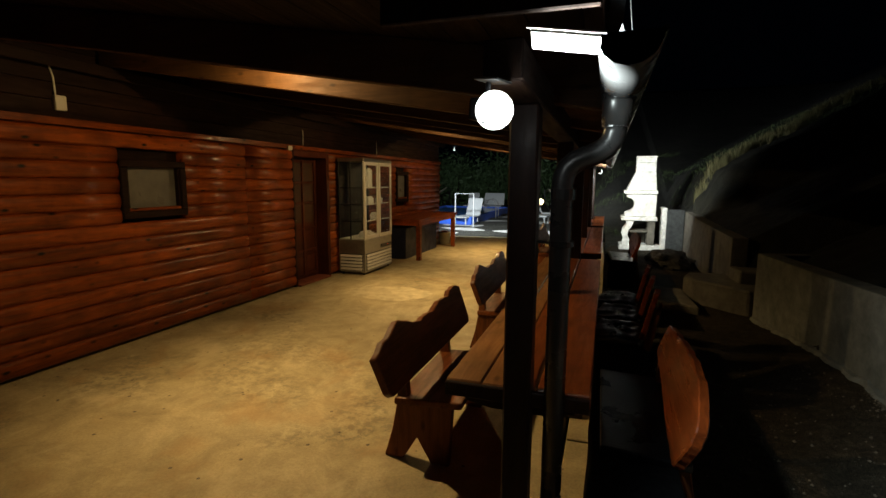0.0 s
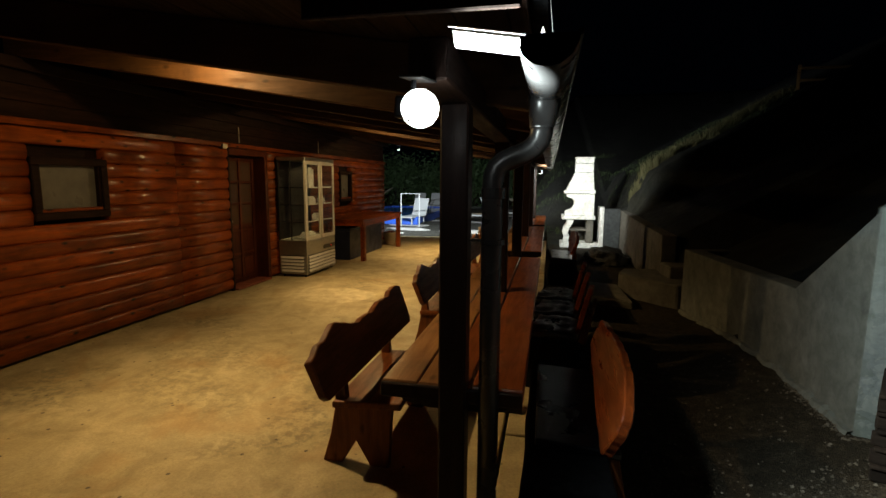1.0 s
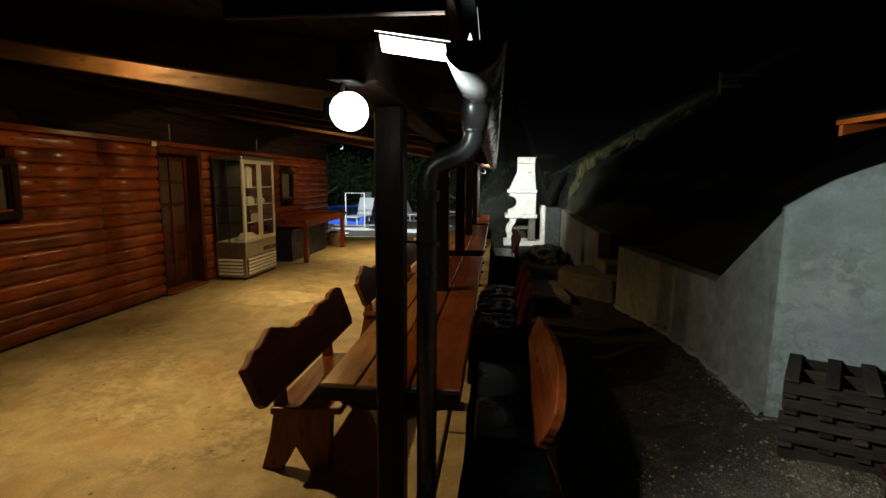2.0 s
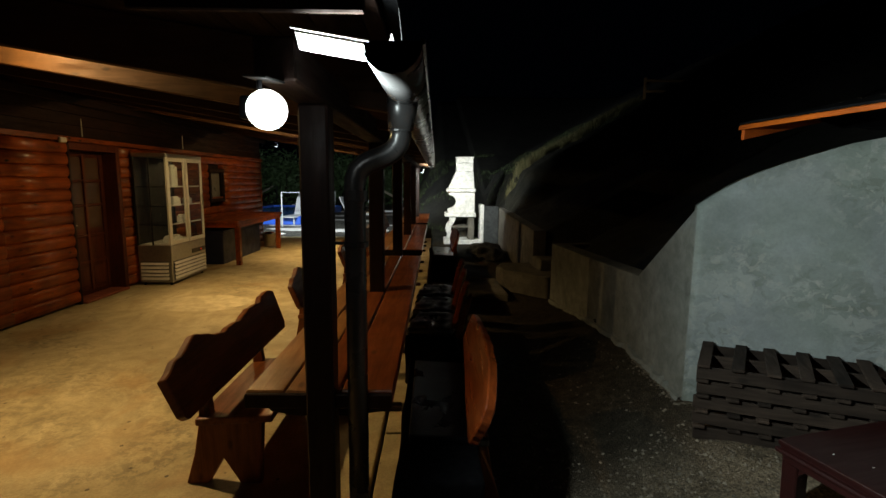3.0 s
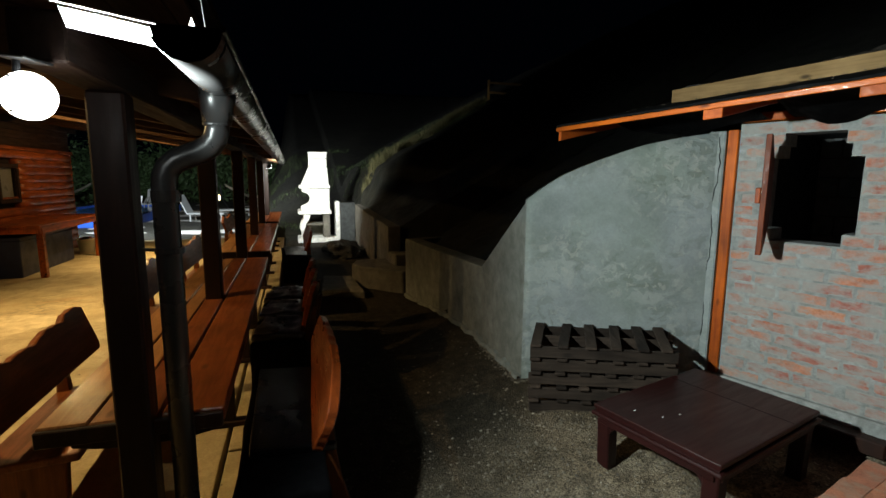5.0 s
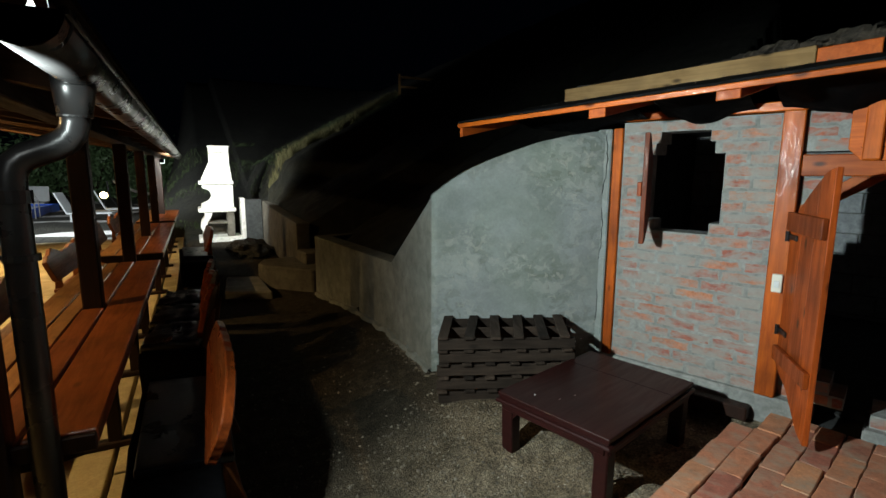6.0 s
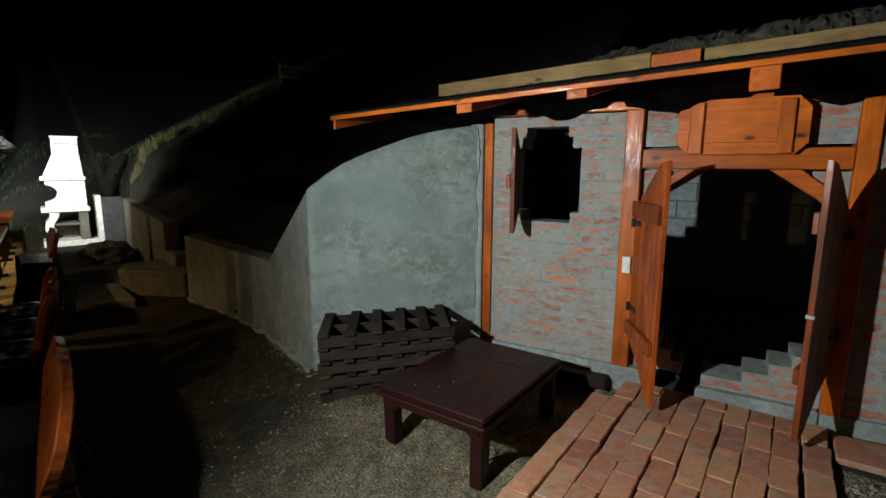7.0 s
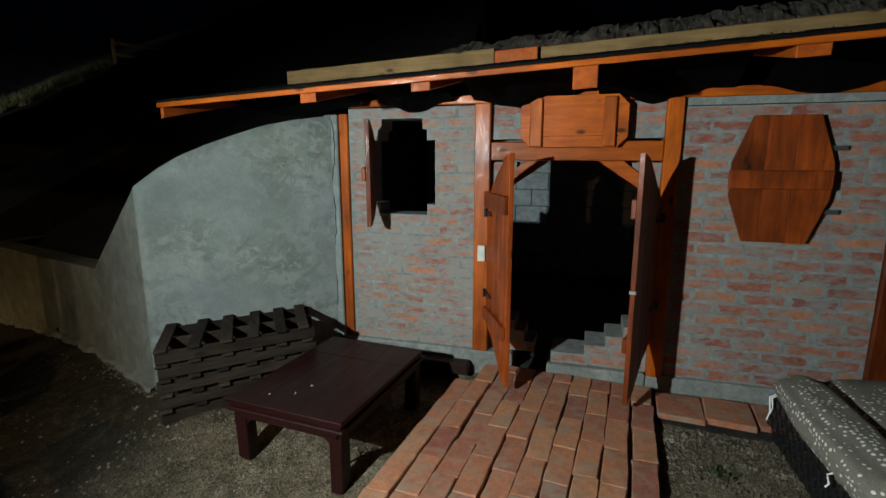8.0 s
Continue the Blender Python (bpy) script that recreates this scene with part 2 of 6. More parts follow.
def terrace_concrete():
    """Tan screed, hand-trowelled: faint patches, dark oily stains, pits and fine cracks."""
    mat, nt, bsdf = nodes_of("worn_concrete")
    vec = coords(nt, shift=False)
    big, mid = noise_tex(nt, vec, 0.45, 5, 0.55, 1.2), noise_tex(nt, vec, 3.2, 9, 0.68, 0.5)
    fine = noise_tex(nt, vec, 60, 5, 0.65)
    col = ramp(nt, big, (0.30, (0.33, 0.262, 0.140)), (0.52, (0.43, 0.355, 0.205)), (0.74, (0.50, 0.425, 0.265)))
    col = mix(nt, 1.0, col, ramp(nt, mid, (0.30, 0.66), (0.62, 1.10)), "MULTIPLY")
    col = mix(nt, 0.6, col, ramp(nt, fine, (0.35, 0.72), (0.6, 1.08)), "MULTIPLY")
    trowel = noise_tex(nt, coords(nt, (1.0, 0.35, 1.0), False), 3.0, 5, 0.6, 1.4)
    col = mix(nt, ramp(nt, trowel, (0.56, 0.0), (0.70, 0.55)), col, (0.56, 0.475, 0.30))
    stain = mix(nt, 1.0, ramp(nt, noise_tex(nt, vec, 0.75, 4, 0.5, 0.6), (0.52, 0.0), (0.66, 1.0)), ramp(nt, noise_tex(nt, vec, 13, 6, 0.75), (0.47, 0.0), (0.56, 1.0)), "MULTIPLY")
    col = mix(nt, mix(nt, 1.0, stain, (0.62, 0.62, 0.62), "MULTIPLY"), col, (0.125, 0.112, 0.075))
    rust = ramp(nt, noise_tex(nt, vec, 1.3, 6, 0.6, 0.4), (0.54, 0.0), (0.66, 0.45))
    col = mix(nt, rust, col, (0.33, 0.19, 0.07))
    vor = nt.nodes.new("ShaderNodeTexVoronoi")
    vor.inputs["Scale"].default_value = 7.0
    nt.links.new(vec, vor.inputs["Vector"])
    pits = ramp(nt, vor.outputs["Distance"], (0.060, 1.0), (0.095, 0.0))
    col = mix(nt, pits, col, (0.09, 0.07, 0.045))
    edge = nt.nodes.new("ShaderNodeTexVoronoi")
    edge.feature = "DISTANCE_TO_EDGE"
    edge.inputs["Scale"].default_value = 0.42
    warp = nt.nodes.new("ShaderNodeVectorMath")
    warp.operation = "ADD"
    nt.links.new(vec, warp.inputs[0])
    nt.links.new(mix(nt, 0.9, (0, 0, 0), mid), warp.inputs[1])
    nt.links.new(warp.outputs[0], edge.inputs["Vector"])
    cracks = ramp(nt, edge.outputs["Distance"], (0.0012, 0.30), (0.004, 0.0))
    col = mix(nt, cracks, col, (0.16, 0.12, 0.075))
    nt.links.new(col, bsdf.inputs["Base Color"])
    nt.links.new(ramp(nt, mid, (0.3, 0.72), (0.7, 0.5)), bsdf.inputs["Roughness"])
    bump(nt, bsdf, mix(nt, 0.4, mid, fine), 0.35, 0.006)
    return mat


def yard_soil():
    """Trampled grit, with shade painted in as darker earth away from the brick path."""
    mat, nt, bsdf = nodes_of("soil_and_grit")
    vec = coords(nt, shift=False)
    big, mid = noise_tex(nt, vec, 2.6, 7, 0.62, 0.8), noise_tex(nt, vec, 13, 8, 0.7, 0.3)
    fine, grain = noise_tex(nt, vec, 70, 4, 0.65), noise_tex(nt, vec, 190, 2, 0.5)
    dry = ramp(nt, big, (0.30, (0.115, 0.086, 0.052)), (0.52, (0.185, 0.145, 0.096)), (0.72, (0.285, 0.230, 0.160)))
    dry = mix(nt, 1.0, dry, ramp(nt, mid, (0.32, 0.42), (0.62, 1.22)), "MULTIPLY")
    dry = mix(nt, 0.95, dry, ramp(nt, fine, (0.34, 0.30), (0.64, 1.32)), "MULTIPLY")
    dry = mix(nt, ramp(nt, noise_tex(nt, vec, 48, 2, 0.5), (0.67, 0.0), (0.72, 0.8)), dry, (0.40, 0.355, 0.285))
    shaded_earth = ramp(nt, mid, (0.30, (0.020, 0.015, 0.009)), (0.56, (0.048, 0.037, 0.023)), (0.76, (0.100, 0.080, 0.052)))
    shaded_earth = mix(nt, 0.8, shaded_earth, ramp(nt, fine, (0.34, 0.4), (0.62, 1.2)), "MULTIPLY")
    # mask of the painted shade: grows with y, thins with x, edge broken by noise
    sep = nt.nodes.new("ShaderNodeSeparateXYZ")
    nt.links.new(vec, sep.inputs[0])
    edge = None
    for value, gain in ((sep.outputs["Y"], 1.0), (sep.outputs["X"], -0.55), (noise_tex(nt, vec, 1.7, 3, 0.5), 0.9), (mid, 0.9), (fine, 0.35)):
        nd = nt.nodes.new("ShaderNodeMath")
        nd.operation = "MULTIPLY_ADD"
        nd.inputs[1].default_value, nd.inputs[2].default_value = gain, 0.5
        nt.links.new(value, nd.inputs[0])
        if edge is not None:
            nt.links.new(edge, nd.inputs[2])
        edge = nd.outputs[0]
    nt.links.new(mix(nt, ramp(nt, edge, (0.22, 0.0), (0.92, 1.0)), dry, shaded_earth), bsdf.inputs["Base Color"])
    bsdf.inputs["Roughness"].default_value = 0.95
    bsdf.inputs["Specular IOR Level"].default_value = 0.2
    bump(nt, bsdf, mix(nt, 0.5, mid, mix(nt, 0.4, fine, grain)), 1.0, 0.055)
    return mat


M_LOG = wood("varnished_log", (0.085, 0.016, 0.003), (0.47, 0.104, 0.013), 1, 0.42, 0.22, 1.0, 0.9, (0.7, 1.15), 0.4)
M_DARKWOOD = wood("dark_stained_wood", (0.008, 0.0027, 0.0012), (0.022, 0.0075, 0.003), 1, 0.75, 0.0, 0.4)
M_RAFTER = wood("rafter_wood", (0.030, 0.013, 0.004), (0.080, 0.036, 0.011), 0, 0.65, 0.0, 0.6)
M_POST = wood("post_wood", (0.010, 0.004, 0.0025), (0.026, 0.010, 0.006), 2, 0.55, 0.03, 0.4)
M_TABLE = wood("tabletop_wood", (0.20, 0.052, 0.017), (0.46, 0.130, 0.038), 1, 0.36, 0.4, 0.5)
M_TABLE_WORN = wood("worn_tabletop_wood", (0.34, 0.140, 0.050), (0.66, 0.33, 0.13), 1, 0.36, 0.45, 0.5)
M_BENCH = wood("bench_wood", (0.060, 0.016, 0.004), (0.21, 0.058, 0.012), 1, 0.44, 0.15, 0.5)
M_BENCHLEG = wood("bench_leg_wood", (0.075, 0.022, 0.006), (0.20, 0.062, 0.016), 2, 0.5, 0.05, 0.5)
M_BENCH_RED = wood("red_varnished_plank", (0.065, 0.012, 0.003), (0.25, 0.050, 0.009), 1, 0.30, 0.45, 0.6, 0.5, (0.9, 1.1), 0.4)
M_ORANGE_V = wood("varnished_post_wood", (0.22, 0.034, 0.003), (0.60, 0.130, 0.009), 2, 0.45, 0.16, 0.8, 0.4, (0.8, 1.15), 0.5)
M_ORANGE_H = wood("varnished_beam_wood", (0.22, 0.034, 0.003), (0.60, 0.130, 0.009), 0, 0.45, 0.26, 0.8, 0.4, (0.8, 1.15), 0.5)
M_DOORWOOD = wood("door_plank_wood", (0.10, 0.016, 0.003), (0.42, 0.078, 0.010), 2, 0.5, 0.12, 0.8, 0.4, (0.5, 1.35), 0.4)
M_RAFT_O = wood("eave_rafter_wood", (0.24, 0.038, 0.004), (0.46, 0.098, 0.009), 1, 0.5, 0.1, 0.6)
M_RAW = wood("raw_board_wood", (0.155, 0.085, 0.032), (0.32, 0.200, 0.085), 0, 0.75, 0.0, 0.75, 0.3, (0.95, 1.05), 0.6)
M_GREYWOOD = wood("weathered_wood", (0.012, 0.0075, 0.0055), (0.050, 0.034, 0.024), 0, 0.85, 0.0, 0.5, 1.0, (0.5, 1.5), 0.35)
M_GREYWOOD_Y = wood("weathered_slat_wood", (0.012, 0.0075, 0.0055), (0.050, 0.034, 0.024), 1, 0.85, 0.0, 0.5, 1.0, (0.5, 1.5), 0.35)
M_MAROON = wood("maroon_lacquer", (0.014, 0.0028, 0.0026), (0.0185, 0.0040, 0.0036), 0, 0.42, 0.10, 0.0, 0.05, (0.95, 1.05), 0.7)
M_FLOOR = terrace_concrete()
M_FLOOR_PALE = mottled("pale_repair_cement", (0.39, 0.325, 0.195), (0.455, 0.385, 0.24), (0.51, 0.435, 0.28), 1.5, 0.7, 0.3, 0.004)
M_PLASTER = trowelled_render()
M_CEMENT = mottled("cast_cement", (0.085, 0.078, 0.064), (0.135, 0.124, 0.103), (0.185, 0.170, 0.143), 1.6, 0.85, 0.4, 0.006)
M_CEMENT_GREY = mottled("grey_cast_cement", (0.125, 0.132, 0.116), (0.180, 0.188, 0.170), (0.230, 0.236, 0.216), 1.8, 0.85, 0.5, 0.006)
M_CEMENT_DARK = mottled("dark_cast_cement", (0.030, 0.033, 0.034), (0.048, 0.052, 0.053), (0.070, 0.075, 0.075), 3.0, 0.85, 0.4, 0.006)
M_MORTAR = mottled("mortar", (0.165, 0.172, 0.165), (0.225, 0.232, 0.222), (0.275, 0.280, 0.266), 5.0, 0.9, 0.8, 0.007)
M_BLOCK = mottled("grey_block", (0.30, 0.32, 0.34), (0.38, 0.40, 0.42), (0.46, 0.48, 0.50), 4.0, 0.9, 0.5, 0.006)
# near-black colour in place of the room's unlit dark
M_ROOM_DARK = mottled("near_black_room", (0.012, 0.012, 0.012), (0.02, 0.02, 0.02), (0.03, 0.03, 0.03), 3.0, 0.95, 0.4)
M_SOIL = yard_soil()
# near-black: the hillside's night darkness is put into this colour
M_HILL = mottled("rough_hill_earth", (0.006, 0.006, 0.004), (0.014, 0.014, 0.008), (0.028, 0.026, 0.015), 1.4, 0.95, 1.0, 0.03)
M_ROOFSOIL = mottled("crumbly_roof_soil", (0.030, 0.022, 0.015), (0.090, 0.068, 0.047), (0.19, 0.15, 0.11), 14.0, 0.95, 1.0, 0.03)
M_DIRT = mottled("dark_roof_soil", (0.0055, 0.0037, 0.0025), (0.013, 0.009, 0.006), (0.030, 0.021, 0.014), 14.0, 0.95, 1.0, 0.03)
M_BRICK = brick_mat("wall_brick", (0.40, 0.132, 0.080), (0.27, 0.090, 0.056), (0.225, 0.228, 0.215), 0.50, True, (0.490, 0.512), (0.72, 1.25))
M_BRICK_SMEARED = brick_mat("smeared_wall_brick", (0.40, 0.140, 0.088), (0.28, 0.100, 0.066), (0.245, 0.243, 0.225), 0.445, True, (0.490, 0.512), (0.8, 1.2))
M_PAVER = brick_mat("paving_brick", (0.45, 0.160, 0.084), (0.30, 0.118, 0.068), (0.29, 0.21, 0.15), 0.55, False, (0.489, 0.513), (0.74, 1.2))
M_FOIL = plain("black_foil", (0.0035, 0.0035, 0.004), 0.8, 0.0, 14, 0.4)
M_FOIL.node_tree.nodes["Principled BSDF"].inputs["Specular IOR Level"].default_value = 0.08
M_GUTTER = plain("coated_gutter_metal", (0.028, 0.027, 0.027), 0.28, 0.15, 6, 0.3)
M_FLASH = plain("pale_flashing", (0.62, 0.60, 0.57), 0.4, 0.2, 8, 0.15)
M_STEEL = plain("brushed_steel", (0.40, 0.40, 0.39), 0.34, 0.9, 20, 0.15)
M_FRONTDOOR = wood("dark_door_wood", (0.045, 0.010, 0.004), (0.125, 0.030, 0.011), 2, 0.5, 0.1, 0.4)
# near-black, for blocks that fill the dark below the yard-side seats
M_UNDERSEAT = plain("near_black_underseat", (0.004, 0.004, 0.005), 0.9, 0.0, 30, 0.5, 0.0, 0.6)
M_UNDERSEAT.node_tree.nodes["Principled BSDF"].inputs["Specular IOR Level"].default_value = 0.1
M_ALU = plain("pale_aluminium", (0.74, 0.73, 0.69), 0.45, 0.2, 15, 0.12)
M_BLACK = plain("black_plastic", (0.010, 0.010, 0.011), 0.30, 0.0, 12, 0.3)
M_BLACKSEAT = plain("black_glossy_cover", (0.007, 0.007, 0.009), 0.30, 0.0, 6, 0.4, 0.1, 0.8)
M_IRON = plain("black_iron", (0.03, 0.03, 0.032), 0.4, 0.8, 20, 0.2)
M_WHITE = mottled("whitewashed_masonry", (0.70, 0.69, 0.65), (0.80, 0.79, 0.75), (0.85, 0.84, 0.80), 2.0, 0.75, 0.3, 0.004)
M_WHITEPL = plain("white_plastic", (0.52, 0.55, 0.56), 0.45, 0.0, 6, 0.08)
M_CREAM = plain("cream_plastic", (0.62, 0.60, 0.52), 0.5, 0.0, 6, 0.1)
M_NAVY = plain("navy_sheet", (0.012, 0.018, 0.05), 0.5, 0.0, 5, 0.4)
M_BLUE = plain("blue_pool_liner", (0.03, 0.12, 0.62), 0.5, 0.0, 2, 0.15)
M_GLASS = glass("clear_glass", (0.9, 0.95, 0.95))
M_DARKGLASS = plain("frosted_dark_pane", (0.16, 0.155, 0.14), 0.30, 0.0, 5, 0.35)
# brownish base colour stands in for reflections in the door glass
M_DOORPANE = plain("dark_door_pane", (0.085, 0.052, 0.036), 0.22, 0.0, 5, 0.35)
M_PAPER = plain("white_card", (0.75, 0.75, 0.73), 0.7, 0.0, 6, 0.08)
M_GRASS = plain("grass_blade", (0.060, 0.092, 0.026), 0.7, 0.0, 3, 0.5)
M_LEAF = plain("shrub_leaf", (0.075, 0.135, 0.050), 0.6, 0.0, 3, 0.4)
M_DRYGRASS = plain("dry_grass_blade", (0.17, 0.155, 0.07), 0.8, 0.0, 3, 0.4)
M_LENS = emitter("lit_lamp_glass", (0.93, 1.0, 0.98), 9)
M_BULB = emitter("lit_warm_bulb", (1.0, 0.66, 0.28), 6)
M_LANTERN = emitter("lit_lantern_glass", (1.0, 0.72, 0.38), 8)
M_RED = emitter("red_indicator", (1.0, 0.05, 0.03), 0.5)


def dotted_fabric():
    mat, nt, bsdf = nodes_of("dotted_fabric")
    vor = nt.nodes.new("ShaderNodeTexVoronoi")
    vor.inputs["Scale"].default_value, vor.inputs["Randomness"].default_value = 36, 0.5
    nt.links.new(coords(nt), vor.inputs["Vector"])
    weave = noise_tex(nt, coords(nt), 160, 3, 0.6)
    base = mix(nt, 1.0, (0.165, 0.150, 0.125), ramp(nt, weave, (0.3, 0.7), (0.7, 1.2)), "MULTIPLY")
    dots = ramp(nt, vor.outputs["Distance"], (0.24, 1.0), (0.31, 0.0))
    nt.links.new(mix(nt, dots, base, (0.66, 0.65, 0.60)), bsdf.inputs["Base Color"])
    bsdf.inputs["Roughness"].default_value = 0.9
    bump(nt, bsdf, weave, 0.4, 0.003)
    return mat


M_DOTS = dotted_fabric()


# ---------------------------------------------------------------- building helpers
def mesh_of(name, bm, mat, smooth=False):
    me = bpy.data.meshes.new(name)
    bmesh.ops.recalc_face_normals(bm, faces=bm.faces)
    bm.to_mesh(me)
    bm.free()
    for m in mat if isinstance(mat, (list, tuple)) else (mat,):
        me.materials.append(m)
    if smooth:
        me.polygons.foreach_set("use_smooth", [True] * len(me.polygons))
    return me


def part(name, bm, mat, parent=None, label="", m=None, smooth=False):
    ob = new(name, mesh_of(name, bm, mat, smooth))
    if m is not None:
        ob.matrix_basis = m
    if parent is not None:
        ob.parent = parent
    return tagged(ob, label)


def shared(name, me, parent, m, label=""):
    ob = new(name, me)
    ob.matrix_basis = m
    ob.parent = parent
    return tagged(ob, label)


def thing(name, label, category, m=None, group="", kind=""):
    ob = new(name)
    ob.empty_display_size = 0.1
    if m is not None:
        ob.matrix_basis = m
    return tagged(ob, label, category, group, kind)


def box(x0, x1, y0, y1, z0, z1, bevel=0.0, bm=None, seg=1):
    """A box, with its edges bevelled; into bm where one is given."""
    tmp = bmesh.new()
    bmesh.ops.create_cube(tmp, size=1.0)
    for v in tmp.verts:
        v.co = Vector(((x0 + x1) / 2 + v.co.x * (x1 - x0), (y0 + y1) / 2 + v.co.y * (y1 - y0), (z0 + z1) / 2 + v.co.z * (z1 - z0)))
    if bevel:
        bmesh.ops.bevel(tmp, geom=list(tmp.edges), offset=bevel, segments=seg, affect="EDGES", profile=0.5)
    return tmp if bm is None else join(bm, tmp)


def join(bm, other, m=None):
    if m is not None:
        other.transform(m)
    me = bpy.data.meshes.new("tmp")
    other.to_mesh(me)
    other.free()
    bm.from_mesh(me)
    bpy.data.meshes.remove(me)
    return bm


def prism(outline, thick, axis="y", at=0.0, bevel=0.0):
    """An outline of (a, b) pairs made thick along axis: x takes (y, z), y takes (x, z), z takes (x, y)."""
    bm = bmesh.new()
    put = {"x": lambda a, b, d: (d, a, b), "y": lambda a, b, d: (a, d, b), "z": lambda a, b, d: (a, b, d)}[axis]
    front = [bm.verts.new(put(a, b, at)) for a, b in outline]
    back = [bm.verts.new(put(a, b, at + thick)) for a, b in outline]
    bm.faces.new(front)
    bm.faces.new(back[::-1])
    for i in range(len(front)):
        j = (i + 1) % len(front)
        bm.faces.new((front[j], front[i], back[i], back[j]))
    bmesh.ops.recalc_face_normals(bm, faces=bm.faces)
    if bevel:
        bmesh.ops.bevel(bm, geom=list(bm.edges), offset=bevel, segments=1, affect="EDGES", profile=0.5)
    return bm


def tube(points, radius, sides=12, bm=None, closed_ends=True):
    """A round pipe along points."""
    bm = bm or bmesh.new()
    pts = [Vector(p) for p in points]
    rings = []
    for i, p in enumerate(pts):
        d = (pts[min(i + 1, len(pts) - 1)] - pts[max(i - 1, 0)]).normalized()
        side = d.cross(Vector((0, 1, 0)) if abs(d.y) < 0.9 else Vector((1, 0, 0))).normalized()
        up = side.cross(d)
        r = radius[i] if isinstance(radius, (list, tuple)) else radius
        rings.append([bm.verts.new(p + side * (r * math.cos(2 * math.pi * k / sides)) + up * (r * math.sin(2 * math.pi * k / sides))) for k in range(sides)])
    for a, b in zip(rings, rings[1:]):
        for k in range(sides):
            bm.faces.new((a[k], a[(k + 1) % sides], b[(k + 1) % sides], b[k]))
    if closed_ends:
        bm.faces.new(rings[0][::-1])
        bm.faces.new(rings[-1])
    return bm


def lathe(profile, sides=20):
    bm = bmesh.new()
    rings = [[bm.verts.new((r * math.cos(2 * math.pi * k / sides), r * math.sin(2 * math.pi * k / sides), z)) for k in range(sides)] for r, z in profile]
    for a, b in zip(rings, rings[1:]):
        for k in range(sides):
            bm.faces.new((a[k], a[(k + 1) % sides], b[(k + 1) % sides], b[k]))
    bm.faces.new(rings[0][::-1])
    bm.faces.new(rings[-1])
    return bm


# ---------------------------------------------------------------- ground
WALL_X = -3.88          # face of the log house
WING_A, WING_B = Vector((3.443, 0.156, 0)), Vector((2.26, 0.68, 0))   # plastered wing wall
LOW_E, LOW_F = Vector((2.293, 1.60, 0)), Vector((2.13, 4.0, 0))       # low wall beyond it
U, N_IN = Vector((math.sin(radians(20)), -math.cos(radians(20)), 0)), Vector((math.cos(radians(20)), math.sin(radians(20)), 0))
FACADE = Matrix.Translation((3.635, -0.37, 0)) @ Matrix((U, N_IN, (0, 0, 1))).transposed().to_4x4()


def lerp(a, b, f):
    return a + (b - a) * min(1.0, max(0.0, f))


def smooth(f):
    f = min(1.0, max(0.0, f))
    return f * f * (3 - 2 * f)


def bank_line(y):
    """x of the retaining walls' middle at y, behind which the hill begins."""
    if y < 0.68:
        return lerp(3.5, 2.36, (y - 0.156) / 0.524)
    if y < 4.1:
        return lerp(2.38, 2.23, (y - 0.68) / 3.4)
    if y < 5.05:
        return 2.95
    return 2.24


HOLLOW = Matrix.Rotation(radians(-15), 2)


def ground_height(x, y):
    n = noise.noise(Vector((x * 0.8, y * 0.8, 0)))
    f = noise.noise(Vector((x * 5, y * 5, 3)))
    local = FACADE.inverted() @ Vector((x, y, 0))
    rise = 0.16 * max(smooth((x - 2.1) / 1.0), smooth((y + 0.75) / 0.8) * smooth((x - 1.5) / 0.8)) * smooth((4.5 - y) / 2.5)
    yard = -0.015 + rise + 0.008 * f + 0.012 * n
    # the hollow beside the brick path, under the coffee table
    along, across = HOLLOW @ Vector((x - 2.757, y + 0.500))
    yard -= 0.12 * smooth((along + 0.20) / 0.22) * smooth((0.95 - along) / 0.2) * smooth((across + 1.00) / 0.15) * smooth((0.15 - across) / 0.25)
    if x < 0.6:
        yard = lerp(yard, -0.14, (0.6 - x) / 0.12)
    far = 0.0
    if y > 10.6:
        far = max(0.0, (y - 10.8) * 0.27) * smooth((x + 1.2) / 2.2) + 0.12 * n
    hill = None
    way = (WING_B - WING_A).normalized()
    behind = (Vector((x, y, 0)) - WING_A).dot(Vector((-way.y, way.x, 0)) * (-1 if -way.y + way.x > 0 else 1)) * -1
    if local.y > 0.08 and -0.95 < local.x < 3.95 and local.y < 3.15:
        return -0.05
    if local.y > 0.1 and local.x > -0.62:
        hill = (2.0 if local.x < 3.95 else 1.2) + 0.3 * max(0.0, local.y - 3.1)
    elif y <= 0.68 and local.x < -0.60 and behind > 0.12:
        hill = 1.15 + 0.40 * behind + 0.05 * f
    elif y > 0.68 and x > bank_line(y):
        d = x - bank_line(y)
        edge = 0.60 if y < 5 else 0.80
        hill = edge + 0.55 * d + 0.10 * n * min(1, d) + 0.05 * f
        # above the barbecue the bank stands up steeply before it leans back
        ragged = d + 0.22 * noise.noise(Vector((x * 1.9, y * 1.9, 4))) + 0.10 * noise.noise(Vector((x * 5.5, y * 5.5, 8)))
        steep = 0.95 + 0.80 * smooth(ragged / 0.55) + 0.52 * max(0.0, d - 0.3) + 0.10 * n * min(1, d) + 0.06 * f
        hill = lerp(hill, steep, smooth((y - 8.3) / 1.2))
        if y > 11.2:
            hill = max(hill, 0.30 * (y - 10.8))
    if hill is not None:
        return min(hill, 9.0)
    if y > 10.6:
        return lerp(yard, max(yard, min(far, 9.0)), (y - 10.6) / 0.6)
    return yard


